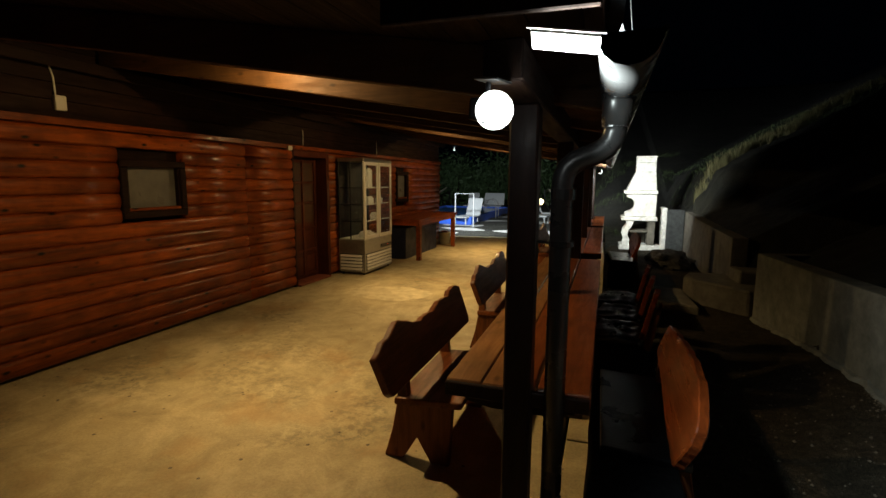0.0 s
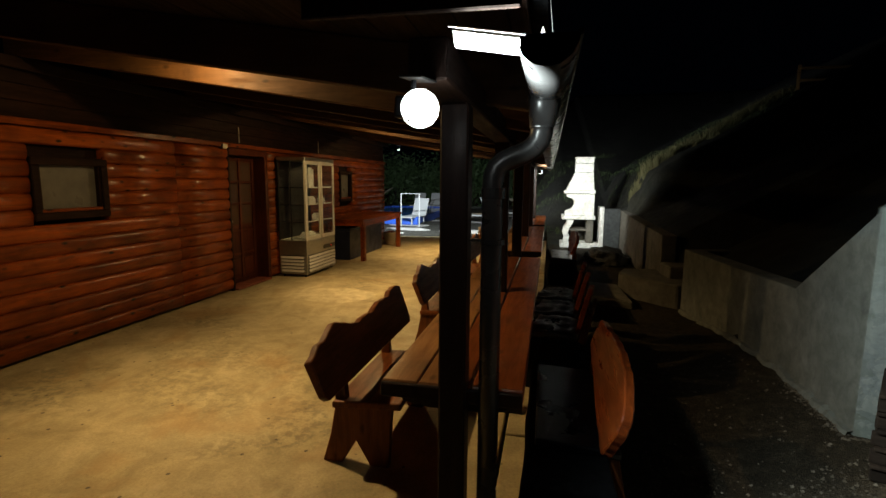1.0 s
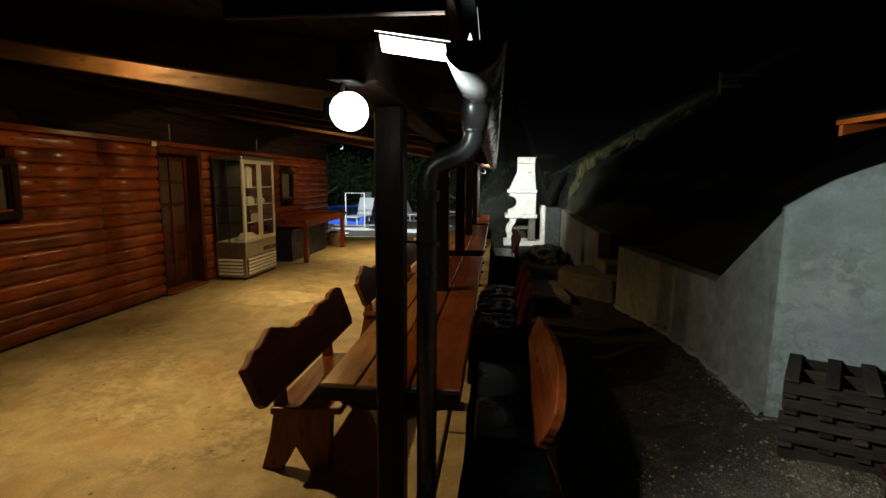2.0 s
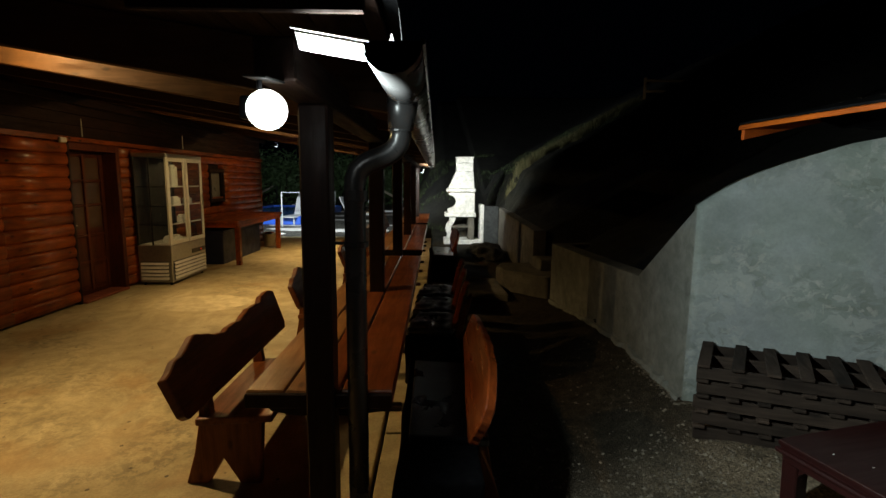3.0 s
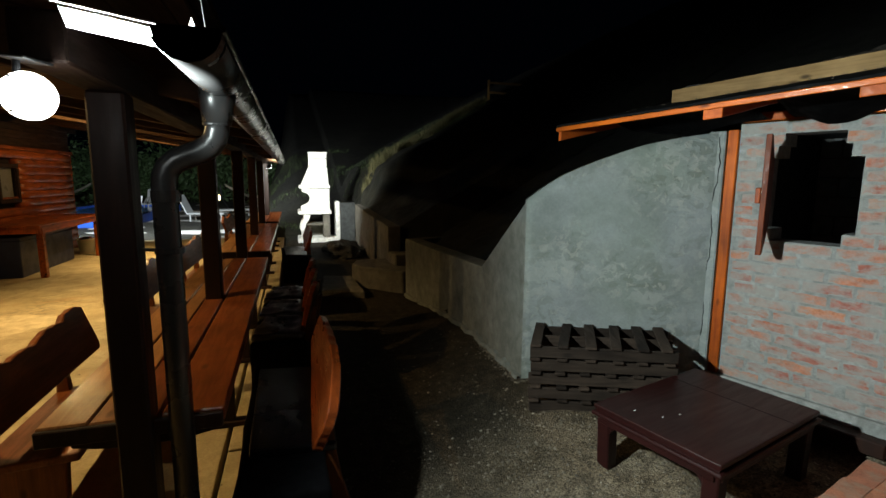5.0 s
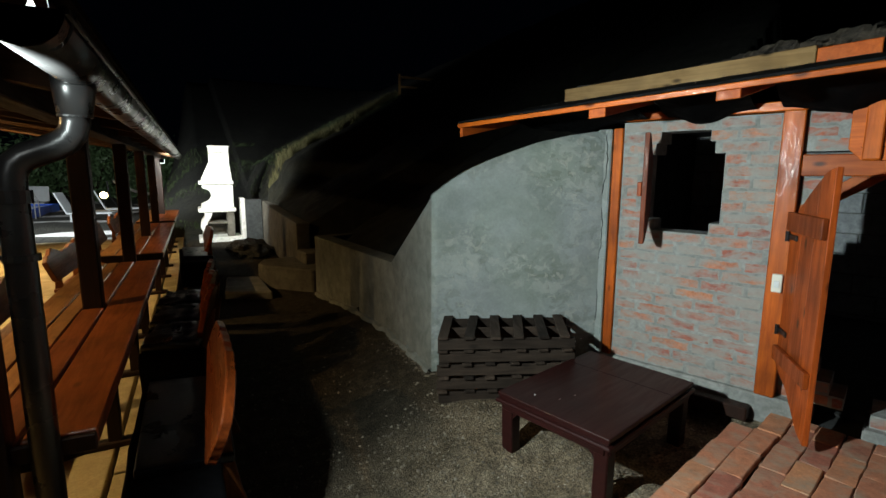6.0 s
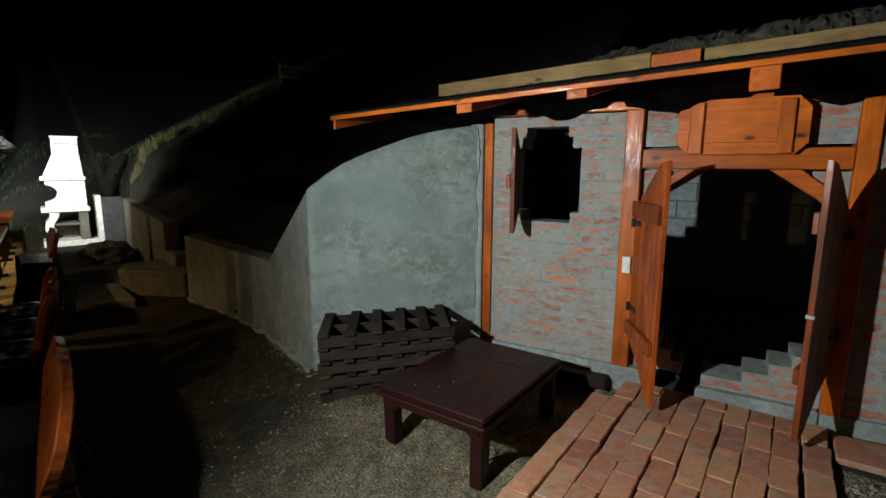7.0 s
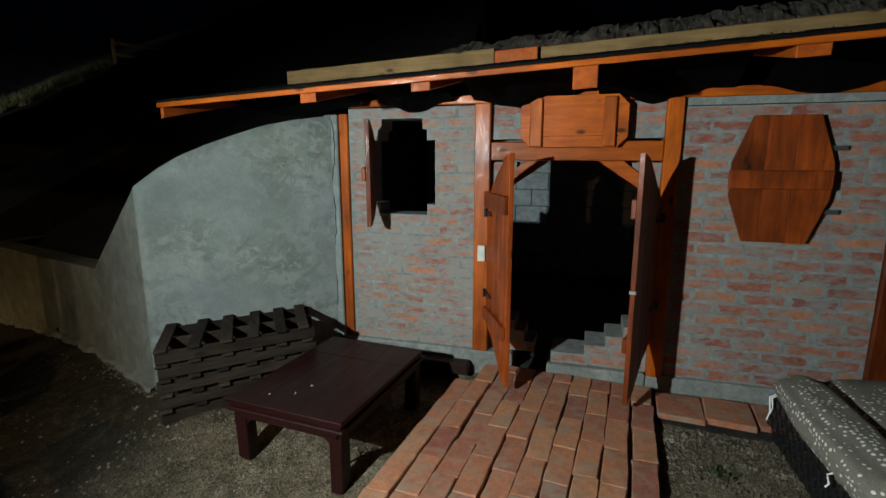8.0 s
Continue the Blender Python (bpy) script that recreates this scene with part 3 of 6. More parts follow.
def axis_steps(lo, hi, step, reach):
    vals = list(np.arange(lo, hi + 1e-6, step))
    grow, v = step, hi
    right = []
    while v < reach:
        grow *= 1.35
        v += grow
        right.append(v)
    grow, v = step, lo
    left = []
    while v > -reach:
        grow *= 1.35
        v -= grow
        left.append(v)
    return left[::-1] + vals + right


def build_ground():
    xs, ys = axis_steps(-1.0, 8.0, 0.075, 600), axis_steps(-3.2, 20.0, 0.10, 600)
    verts = [(x, y, ground_height(x, y)) for y in ys for x in xs]
    w = len(xs)
    faces = [(j * w + i, j * w + i + 1, (j + 1) * w + i + 1, (j + 1) * w + i) for j in range(len(ys) - 1) for i in range(w - 1)]
    me = bpy.data.meshes.new("ground")
    me.from_pydata(verts, [], faces)
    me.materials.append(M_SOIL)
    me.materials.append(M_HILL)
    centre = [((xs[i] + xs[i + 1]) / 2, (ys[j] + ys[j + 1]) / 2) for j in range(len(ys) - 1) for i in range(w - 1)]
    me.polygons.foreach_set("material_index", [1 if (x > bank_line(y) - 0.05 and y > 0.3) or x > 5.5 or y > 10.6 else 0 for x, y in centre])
    me.polygons.foreach_set("use_smooth", [True] * len(me.polygons))
    tagged(new("ground", me), "trampled soil and grit rising into a hillside", "ground", kind="structure")


build_ground()

# terrace slab, with the narrow outer strip cut by joints
SLAB_END = 11.3
floor = part("floor", box(-4.6, 0.246, -7.0, SLAB_END, -0.20, 0.0, 0.006), M_FLOOR)
tagged(floor, "worn tan concrete terrace floor with stains", "floor", kind="structure")
strip_y = -7.0
while strip_y < 10.5:
    me = mesh_of("slab", box(0.272, 0.452, strip_y + 0.012, strip_y + 1.86, -0.20, 0.002, 0.006), M_FLOOR)
    shared("slab", me, floor, Matrix.Identity(4))
    strip_y += 1.875


def repair_patch(cx, cy, rx, ry, seed):
    """A thin trowelled repair lying on the slab."""
    rim = []
    for k in range(28):
        a = 2 * math.pi * k / 28
        r = 1 + 0.22 * noise.noise(Vector((math.cos(a) * 1.5, math.sin(a) * 1.5, seed)))
        rim.append((cx + rx * r * math.cos(a), cy + ry * r * math.sin(a)))
    part("repair_patch", prism(rim, 0.0016, "z", 0.0004, 0.0006), M_FLOOR_PALE, floor, "paler trowelled repair")


repair_patch(-2.42, 3.78, 0.62, 0.42, 3.0)


def grit():
    """Loose stones on the yard."""
    rng = random.Random(5)
    verts, faces = [], []
    for i in range(20500):
        x, y = rng.uniform(0.9, 4.6), rng.uniform(-2.6, 2.2)
        if i > 18500:
            side = FACADE @ Vector((rng.uniform(1.62, 2.25), rng.uniform(-1.0, -0.38), 0))
            x, y = side.x, side.y
        elif i > 17500:
            foot = WING_B.lerp(LOW_E, rng.random()) if i % 3 else WING_A.lerp(WING_B, 0.5 + 0.5 * rng.random())
            x, y = foot.x - abs(rng.gauss(0.0, 0.035)) - 0.01, foot.y - (0.0 if i % 3 else 0.03)
        local = FACADE.inverted() @ Vector((x, y, 0))
        if local.y > -0.05 or (i <= 17500 and x > bank_line(y) - 0.1 and y > 0.1):
            continue
        if i <= 17500 and y > 0.25 + 0.3 * (x - 1.5) and rng.random() < 0.75:
            continue
        s = rng.choice((0.003, 0.004, 0.004, 0.005, 0.006, 0.008, 0.010, 0.015))
        z, a = ground_height(x, y), rng.uniform(0, 6.28)
        k = len(verts)
        for dx, dy in ((1, 0), (0, 0.8), (-0.9, 0), (0, -1)):
            verts.append((x + s * (dx * math.cos(a) - dy * math.sin(a)), y + s * (dx * math.sin(a) + dy * math.cos(a)), z - 0.001))
        verts.append((x + rng.uniform(-0.3, 0.3) * s, y, z + s * rng.uniform(0.5, 0.9)))
        faces += [(k, k + 1, k + 4), (k + 1, k + 2, k + 4), (k + 2, k + 3, k + 4), (k + 3, k, k + 4)]
    me = bpy.data.meshes.new("grit")
    me.from_pydata(verts, [], faces)
    me.materials.append(mottled("grit_stone", (0.040, 0.030, 0.019), (0.10, 0.080, 0.055), (0.25, 0.215, 0.165), 9.0, 0.9, 0.3))
    tagged(new("gravel", me), "small loose stones scattered over the yard", "gravel", kind="stuff")


grit()


def blades(name, spots, mat, label, seed, low, high, lean=0.5):
    """Grass: a bent blade of three triangles at each spot."""
    rng = random.Random(seed)
    verts, faces = [], []
    for x, y, z in spots:
        h, a, w = rng.uniform(low, high), rng.uniform(0, 6.28), rng.uniform(0.003, 0.007) * (1 + high * 2)
        l = rng.uniform(0.1, lean) * h
        dx, dy = math.cos(a), math.sin(a)
        k = len(verts)
        verts += [(x - dy * w, y + dx * w, z - 0.02), (x + dy * w, y - dx * w, z - 0.02),
                  (x + dx * l * 0.4 - dy * w * 0.7, y + dy * l * 0.4 + dx * w * 0.7, z + h * 0.6), (x + dx * l * 0.4 + dy * w * 0.7, y + dy * l * 0.4 - dx * w * 0.7, z + h * 0.6),
                  (x + dx * l, y + dy * l, z + h)]
        faces += [(k, k + 1, k + 3, k + 2), (k + 2, k + 3, k + 4)]
    me = bpy.data.meshes.new(name)
    me.from_pydata(verts, [], faces)
    me.materials.append(mat)
    return tagged(new(name, me), label, "grass", kind="stuff")


def on_ground(rng, n, x0, x1, y0, y1, keep=lambda x, y: True):
    out = []
    for _ in range(n):
        x, y = rng.uniform(x0, x1), rng.uniform(y0, y1)
        if keep(x, y):
            out.append((x, y, ground_height(x, y)))
    return out


rng = random.Random(11)
blades("hill_grass", on_ground(rng, 9000, -0.2, 7.0, 11.4, 20.0, lambda x, y: noise.noise(Vector((x, y, 1)) * 0.7) > -0.1), M_GRASS, "green grass on the hillside behind the barbecue", 3, 0.04, 0.13)
blades("bank_grass", on_ground(rng, 36000, 2.42, 7.5, 9.6, 15.0, lambda x, y: abs((y - 10.1) - 0.95 * (x - 2.4) + 0.3 * noise.noise(Vector((x * 1.1, y * 1.1, 6)))) < 0.45 + 0.75 * noise.noise(Vector((x * 2.3, y * 2.3, 0))) and noise.noise(Vector((x * 6, y * 6, 3))) > -0.25), M_DRYGRASS, "dry grass tufts along the top of the bank", 4, 0.06, 0.30, 0.9)
tuft = FACADE @ Vector((1.86, -0.85, 0))
blades("grass_tuft", on_ground(rng, 60, tuft.x - 0.06, tuft.x + 0.06, tuft.y - 0.06, tuft.y + 0.06), M_GRASS, "small green weed tuft in the grit", 5, 0.008, 0.028, 1.2)


# ---------------------------------------------------------------- retaining walls
def wall_run(name, pts, tops, thick, mat, label, base=-0.3):
    """An upright wall along pts (inner face), with a height at each, thickened to the right of its way."""
    bm = bmesh.new()
    rows = []
    for i, (p, top) in enumerate(zip(pts, tops)):
        d = (Vector(pts[min(i + 1, len(pts) - 1)]) - Vector(pts[max(i - 1, 0)]))
        side = Vector((d.y, -d.x, 0)).normalized() * thick
        a, b = Vector((p[0], p[1], 0)), Vector((p[0], p[1], 0)) + side
        rows.append([bm.verts.new((a.x, a.y, base)), bm.verts.new((a.x, a.y, top)), bm.verts.new((b.x, b.y, top)), bm.verts.new((b.x, b.y, base))])
    for r, s in zip(rows, rows[1:]):
        for k in range(4):
            bm.faces.new((r[k], r[(k + 1) % 4], s[(k + 1) % 4], s[k]))
    bm.faces.new(rows[0][::-1])
    bm.faces.new(rows[-1])
    bmesh.ops.recalc_face_normals(bm, faces=bm.faces)
    sharp = [e for e in bm.edges if e.calc_face_angle(0) > 0.6]
    bmesh.ops.bevel(bm, geom=sharp, offset=0.012, segments=2, affect="EDGES", profile=0.5)
    return tagged(part(name, bm, mat), label, "wall", kind="structure")


low_pts = [WING_B.lerp(LOW_E, f) for f in (0.0, 0.25, 0.5, 0.75, 1.0)] + [LOW_E.lerp(LOW_F, f) for f in (0.33, 0.66, 1.0)]
low_tops = [1.46, 1.30, 1.14, 0.98, 0.82, 0.805, 0.795, 0.785]
low_near = wall_run("low_wall_near", [(p.x, p.y) for p in low_pts], low_tops, 0.20, M_CEMENT_GREY, "grey cement retaining wall sloping up to the wing wall")


def footing(pts, seed):
    """Crumbled mortar spilled along the foot of a wall."""
    rng = random.Random(seed)
    bm = bmesh.new()
    line = []
    for p, q in zip(pts, pts[1:]):
        n = max(2, int((q - p).length / 0.035))
        way = (q - p).normalized()
        out = Vector((-way.y, way.x, 0))
        line += [(p.lerp(q, i / n), out) for i in range(n)]
    rows = []
    for k, (p, out) in enumerate(line):
        reach = 0.055 + 0.035 * noise.noise(Vector((k * 0.21, seed, 0))) + rng.uniform(-0.012, 0.014)
        top = 0.035 + 0.02 * noise.noise(Vector((k * 0.17, seed, 4))) + rng.uniform(-0.006, 0.008)
        g = ground_height(p.x + out.x * 0.08, p.y + out.y * 0.08)
        a, b, c = p - out * 0.01, p + out * reach * 0.55, p + out * reach
        rows.append([bm.verts.new((a.x, a.y, g - 0.1)), bm.verts.new((a.x, a.y, g + top * 1.3)), bm.verts.new((b.x, b.y, g + top)), bm.verts.new((c.x, c.y, g - 0.02)), bm.verts.new((c.x, c.y, g - 0.1))])
    for r, s in zip(rows, rows[1:]):
        for i in range(4):
            bm.faces.new((r[i], r[i + 1], s[i + 1], s[i]))
    bmesh.ops.recalc_face_normals(bm, faces=bm.faces)
    return bm


part("footing", footing([Vector((p.x, p.y, 0)) for p in low_pts], 7), M_CEMENT_GREY, low_near, "crumbled mortar along the wall's foot")
wall_run("low_wall_far", [(2.09, 5.05), (2.13, 7.5), (2.17, 9.9)], [0.845, 0.87, 0.93], 0.20, M_CEMENT, "tan cement retaining wall along the dark bank")
wall_run("low_wall_return", [(2.13, 4.0), (2.75, 4.05)], [0.785, 0.80], 0.16, M_CEMENT, "short cement return wall beside the steps")
pier = thing("wall_pier", "cement pier with a white painted edge beside the barbecue", "wall", kind="structure")
part("pier_body", box(1.80, 2.17, 9.92, 10.15, -0.2, 0.96, 0.01), M_CEMENT_DARK, pier, "dark grey cement pier")
part("pier_edge", box(1.70, 1.797, 9.90, 10.60, -0.2, 1.0, 0.012), M_WHITE, pier, "white painted wall edge")
steps = thing("garden_steps", "rough cement steps beside the retaining wall", "steps", kind="structure")
for outline, top in (([(1.02, 4.25), (1.58, 4.02), (1.53, 5.10), (1.10, 5.25)], 0.085),
                     ([(1.51, 4.96), (1.60, 4.72), (2.12, 4.16), (2.78, 4.20), (2.78, 5.42), (1.62, 5.30)], 0.30),
                     ([(2.12, 4.62), (2.85, 4.60), (2.85, 5.03), (2.08, 5.03)], 0.46)):
    slab = prism(outline, top + 0.2, "z", -0.2, 0.018)
    for v in slab.verts:
        v.co.z += 0.012 * noise.noise(v.co * 3.0)
    part("step", slab, M_CEMENT, steps)


# ---------------------------------------------------------------- earth house with brick front
house = thing("earth_house", "earth-covered brick house with orange timber frame and open door", "house", FACADE)
BASE_Z, TOP_Z, COURSE = 0.285, 1.97, 0.0730


def wing_wall():
    """Plastered wing wall with a rounded top, in its own plane."""
    run = WING_B - WING_A
    length = run.length
    heights = ((0.0, 1.925), (0.16, 1.905), (0.32, 1.881), (0.52, 1.838), (0.70, 1.775), (0.87, 1.712), (1.03, 1.640), (1.16, 1.560), (length, 1.455))
    bm = bmesh.new()
    n, rows = 26, []
    for i in range(n + 1):
        s = length * i / n
        for (a, za), (b, zb) in zip(heights, heights[1:]):
            if a <= s <= b + 1e-6:
                top = lerp(za, zb, (s - a) / (b - a))
                break
        front, back = [], []
        for k in range(19):
            z = lerp(-0.1, top, k / 18)
            wob = 0.006 * noise.noise(Vector((s * 3, z * 3, 7))) + 0.003 * noise.noise(Vector((s * 11, z * 11, 2)))
            inward = 0.05 * max(0, z - 0.2) * s / length
            front.append(bm.verts.new((s, wob - inward * 0, z)))
            back.append(bm.verts.new((s, -0.24, z)))
        rows.append((front, back))
    for (fa, ba), (fb, bb) in zip(rows, rows[1:]):
        for k in range(18):
            bm.faces.new((fa[k], fb[k], fb[k + 1], fa[k + 1]))
            bm.faces.new((ba[k], ba[k + 1], bb[k + 1], bb[k]))
        bm.faces.new((fa[18], fb[18], bb[18], ba[18]))
    for f, b in (rows[0], rows[-1]):
        for k in range(18):
            bm.faces.new((f[k], f[k + 1], b[k + 1], b[k]))
    d = run.normalized()
    front_dir = Vector((d.y, -d.x, 0))
    if front_dir.dot(Vector((-1, -1, 0))) < 0:
        front_dir = -front_dir
    m = Matrix.Translation(WING_A) @ Matrix((d, front_dir, (0, 0, 1))).transposed().to_4x4()
    part("wing_wall", bm, M_PLASTER, house, "grey-green cement render with trowel marks", FACADE.inverted() @ m, True)


wing_wall()
rng = random.Random(21)
pts = []
for i in range(34):
    z = 0.50 + i * 0.042
    pts.append((-0.60 + 0.055 + 0.012 * math.sin(i * 0.5) + rng.uniform(-0.006, 0.006) - 0.09 + 0.02 * (z - 1), -0.105 + 0.0 * z, z))
# filler strip between the wing wall and the corner post, with an open crack
part("filler_strip", box(-0.662, -0.557, -0.046, 0.2, 0.0, 1.925, 0.008), M_PLASTER, house, "narrow cracked render strip beside the corner post")
bm = bmesh.new()
for a, b in zip(pts, pts[1:]):
    w = 0.0022 + 0.0015 * rng.random()
    vs = [bm.verts.new((x + sgn * w + 0.03, -0.0475, z)) for (x, _, z) in (a, b) for sgn in (-1, 1)]
    vs2 = [bm.verts.new((v.co.x, -0.042, v.co.z)) for v in vs]
    bm.faces.new((vs[0], vs[1], vs[3], vs[2]))
    bm.faces.new((vs[0], vs[2], vs2[2], vs2[0]))
    bm.faces.new((vs[1], vs2[1], vs2[3], vs[3]))
part("crack", bm, M_FOIL, house, "dark settling crack")

WIN_S, WIN_Z, WIN_W, WIN_H = -0.085, 1.530, 0.240, 0.325


def window_gap(z):
    """The cut of the stepped window opening through the course at z."""
    dz = abs(z - WIN_Z)
    if dz > WIN_H:
        return None
    half = WIN_W if dz < 0.17 else WIN_W - (dz - 0.17) * 0.62
    half = round(half / 0.03) * 0.03
    return (WIN_S - half, WIN_S + half)


def door_gap(z):
    """Stepped lower corners of the round doorway."""
    half = 0.50 if z > 0.62 else 0.50 - 0.9 * (0.62 - z)
    half = round(half / 0.07) * 0.07
    left = 1.07 - half
    right = (0.98, 1.20, 1.33, 1.44, 1.52, 1.56)[min(5, int((z - BASE_Z) / COURSE))]
    return (left, min(right, 1.56))


wall = part("brick_wall", box(-0.49, 2.9, 0.20, 0.24, 1.97, 2.02), M_MORTAR, house, "red bricks with smeared grey mortar")
bricks, mortar, top_bed = [], bmesh.new(), bmesh.new()


def course(s0, s1, z, row, front=0.0, back=0.20, height=COURSE):
    """One course from s0 to s1: mortar bed and the bricks laid in it."""
    if s1 - s0 < 0.025:
        return
    box(s0, s1, front + 0.004, back, z, z + height, 0, mortar)
    length = 0.262
    s = s0 - (0.131 if row % 2 else 0.0) + (row * 0.037) % 0.05
    while s < s1 - 0.02:
        a, b = max(s0 + 0.003, s), min(s1 - 0.003, s + length - 0.016)
        if b - a > 0.03:
            bricks.append((a, b, z + 0.008, z + height - 0.008, front))
        s += length


row, z = 0, BASE_Z
while z < TOP_Z - 0.02:
    h = min(COURSE, TOP_Z - z)
    mid = z + h / 2
    gap = window_gap(mid)
    if gap:
        course(-0.488, gap[0], z, row, height=h)
        course(gap[1], 0.436, z, row, height=h)
    else:
        course(-0.488, 0.436, z, row, height=h)
    course(1.684, 2.760, z - 0.042, row, height=h)
    course(2.862, 3.9, z - 0.042, row, height=h)
    if mid > 1.73:
        course(0.544, 1.588, z, row, front=0.01, height=h)
    elif mid < 0.62:
        g = door_gap(mid)
        course(0.544, g[0], z, row, 0.05, 0.30, h)
        course(g[1], 1.588, z - 0.042, row, 0.02, 0.30, h)
    elif 1.36 < mid < 1.60:
        reach = 0.10 + (mid - 1.36) * 1.0
        course(0.544, 0.544 + reach * 0.55, z, row, 0.02, 0.18, h)
        course(1.588 - reach * 0.55, 1.588, z, row, 0.02, 0.18, h)
    z += COURSE
    row += 1
part("mortar", mortar, M_MORTAR, wall, "grey mortar beds")

box(1.684, 3.9, 0.004, 0.20, TOP_Z - 0.042, TOP_Z + 0.002, 0, top_bed)
part("mortar", top_bed, M_MORTAR, wall)
part("sill", box(-0.60, 0.72, -0.035, 0.30, 0.02, BASE_Z, 0.012), M_MORTAR, house, "pale cement plinth under the brick front")
part("sill", box(0.955, 1.588, -0.035, 0.30, 0.02, BASE_Z - 0.042, 0.012), M_MORTAR, house, "pale cement plinth under the brick front")
part("sill", box(1.590, 3.9, -0.030, 0.30, 0.02, BASE_Z - 0.042, 0.012), M_MORTAR, house, "pale cement plinth under the brick front")


def timber(name, s0, s1, d0, d1, z0, z1, mat, label=""):
    return part(name, box(s0, s1, d0, d1, z0, z1, 0.006), mat, house, label)


timber("post", -0.556, -0.490, -0.020, 0.14, BASE_Z, 1.93, M_ORANGE_V, "slim orange corner post")
timber("post", 0.438, 0.542, -0.035, 0.14, BASE_Z, 1.972, M_ORANGE_V)
timber("post", 1.590, 1.682, -0.030, 0.14, 0.235, 1.975, M_ORANGE_V)
timber("post", 2.762, 2.860, -0.030, 0.14, 0.235, 1.985, M_DOORWOOD, "dark red timber post at the wall end")
timber("top_plate", -0.49, 3.9, 0.004, 0.16, 1.974, 2.03, M_ORANGE_H)
timber("lintel", 0.544, 1.588, -0.020, 0.12, 1.610, 1.728, M_ORANGE_H, "orange varnished door lintel")
for side in (-1, 1):
    outline = [(1.07 + side * a, b) for a, b in ((0.15, 1.608), (0.30, 1.608), (0.516, 1.44), (0.516, 1.33), (0.38, 1.45))]
    part("brace", prism(outline, 0.10, "y", 0.0, 0.004), M_ORANGE_H, house, "diagonal orange door brace")


def cut_between(outline, lo, hi):
    """The piece of a convex outline between lo and hi of its first coordinate."""
    for limit, keep in ((lo, 1), (hi, -1)):
        out = []
        for (a0, b0), (a1, b1) in zip(outline, outline[1:] + outline[:1]):
            in0, in1 = keep * (a0 - limit) >= 0, keep * (a1 - limit) >= 0
            if in0:
                out.append((a0, b0))
            if in0 != in1:
                f = (limit - a0) / (a1 - a0)
                out.append((limit, b0 + (b1 - b0) * f))
        outline = out
    return outline


def planks_of(leaf, outline, edges, thick, mat):
    for lo, hi in zip(edges, edges[1:]):
        piece = cut_between(outline, lo + 0.0008, hi - 0.0008)
        part("plank", prism(piece, thick, "y", -thick / 2, 0.002), mat, leaf)


def half_leaf(side):
    """One leaf of the octagonal double door, hinged at its outer edge; local x runs from hinge to free edge."""
    w = 0.47
    low, high = 0.245, 1.655
    return [(0.0, 0.50), (0.0, 1.36), (w * 0.45, 1.525), (w * 0.80, high - 0.02), (w, high), (w, low), (w * 0.80, low + 0.03), (w * 0.4, low + 0.18)]


def door_leaf(name, hinge_s, angle, side, label):
    """A plank door leaf with battens, hinges and a latch."""
    m = Matrix.Translation((hinge_s, -0.04, 0)) @ Matrix.Rotation(radians(angle), 4, "Z") @ Matrix.Diagonal((side, 1, 1, 1))
    core = [(0.235 + (a - 0.235) * 0.97, 0.95 + (b - 0.95) * 0.985) for a, b in half_leaf(side)]
    leaf = part(name, prism(core, 0.018, "y", -0.009), M_DOORWOOD, house, label, m)
    planks_of(leaf, half_leaf(side), (0.0, 0.155, 0.315, 0.47), 0.028, M_DOORWOOD)
    near, far = (-0.042, -0.0145) if side > 0 else (0.0145, 0.042)
    for z0, z1 in ((1.305, 1.410), (0.545, 0.630)):
        part("batten", box(0.01, 0.462, near, far, z0, z1, 0.004), M_DOORWOOD, leaf, "cross batten")
    for z in (1.27, 0.72):
        hinge = box(-0.05, 0.12, -0.024, -0.0145, z - 0.016, z + 0.016, 0.004)
        tube([(0.0, -0.027, z - 0.028), (0.0, -0.027, z + 0.028)], 0.010, 10, hinge)
        part("hinge", hinge, M_IRON, leaf, "black iron strap hinge")
    return leaf


door_leaf("door_leaf", 0.546, -64, 1, "open plank door leaf with angled corners")
right_leaf = door_leaf("door_leaf", 1.586, 70.5, -1, "open plank door leaf seen nearly edge-on")
part("latch", box(0.458, 0.476, -0.02, 0.02, 0.895, 0.917, 0.003), M_STEEL, right_leaf, "small steel latch")
keypad = part("switch_box", box(0.470, 0.522, -0.055, -0.036, 0.935, 1.045, 0.006, seg=2), M_CREAM, house, "small white switch box on the post")
part("switch", box(0.482, 0.510, -0.060, -0.0555, 0.965, 1.005, 0.003), M_WHITEPL, keypad)


def plank_sign():
    """Blank plank panel with two upright battens over the doorway."""
    s0, s1, z0, z1, c = 0.742, 1.378, 1.690, 2.000, 0.06
    outline = [(s0 + c, z0), (s1 - c, z0), (s1, z0 + c), (s1, z1 - c), (s1 - c, z1), (s0 + c, z1), (s0, z1 - c), (s0, z0 + c)]
    panel = part("plank_panel", prism(outline, 0.032, "y", -0.075, 0.003), M_ORANGE_H, house, "blank varnished plank panel with clipped corners")
    part("seam", box(s0 + 0.05, s1 - 0.05, -0.0760, -0.0748, 1.757, 1.760), M_FOIL, panel)
    for a in (0.800, 1.232):
        part("batten", box(a, a + 0.075, -0.100, -0.0755, z0 + 0.004, z1 - 0.015, 0.006), M_ORANGE_V, panel)
    part("backing", box(0.83, 1.29, -0.043, -0.0205, 1.76, 1.90), M_ORANGE_V, panel)


plank_sign()


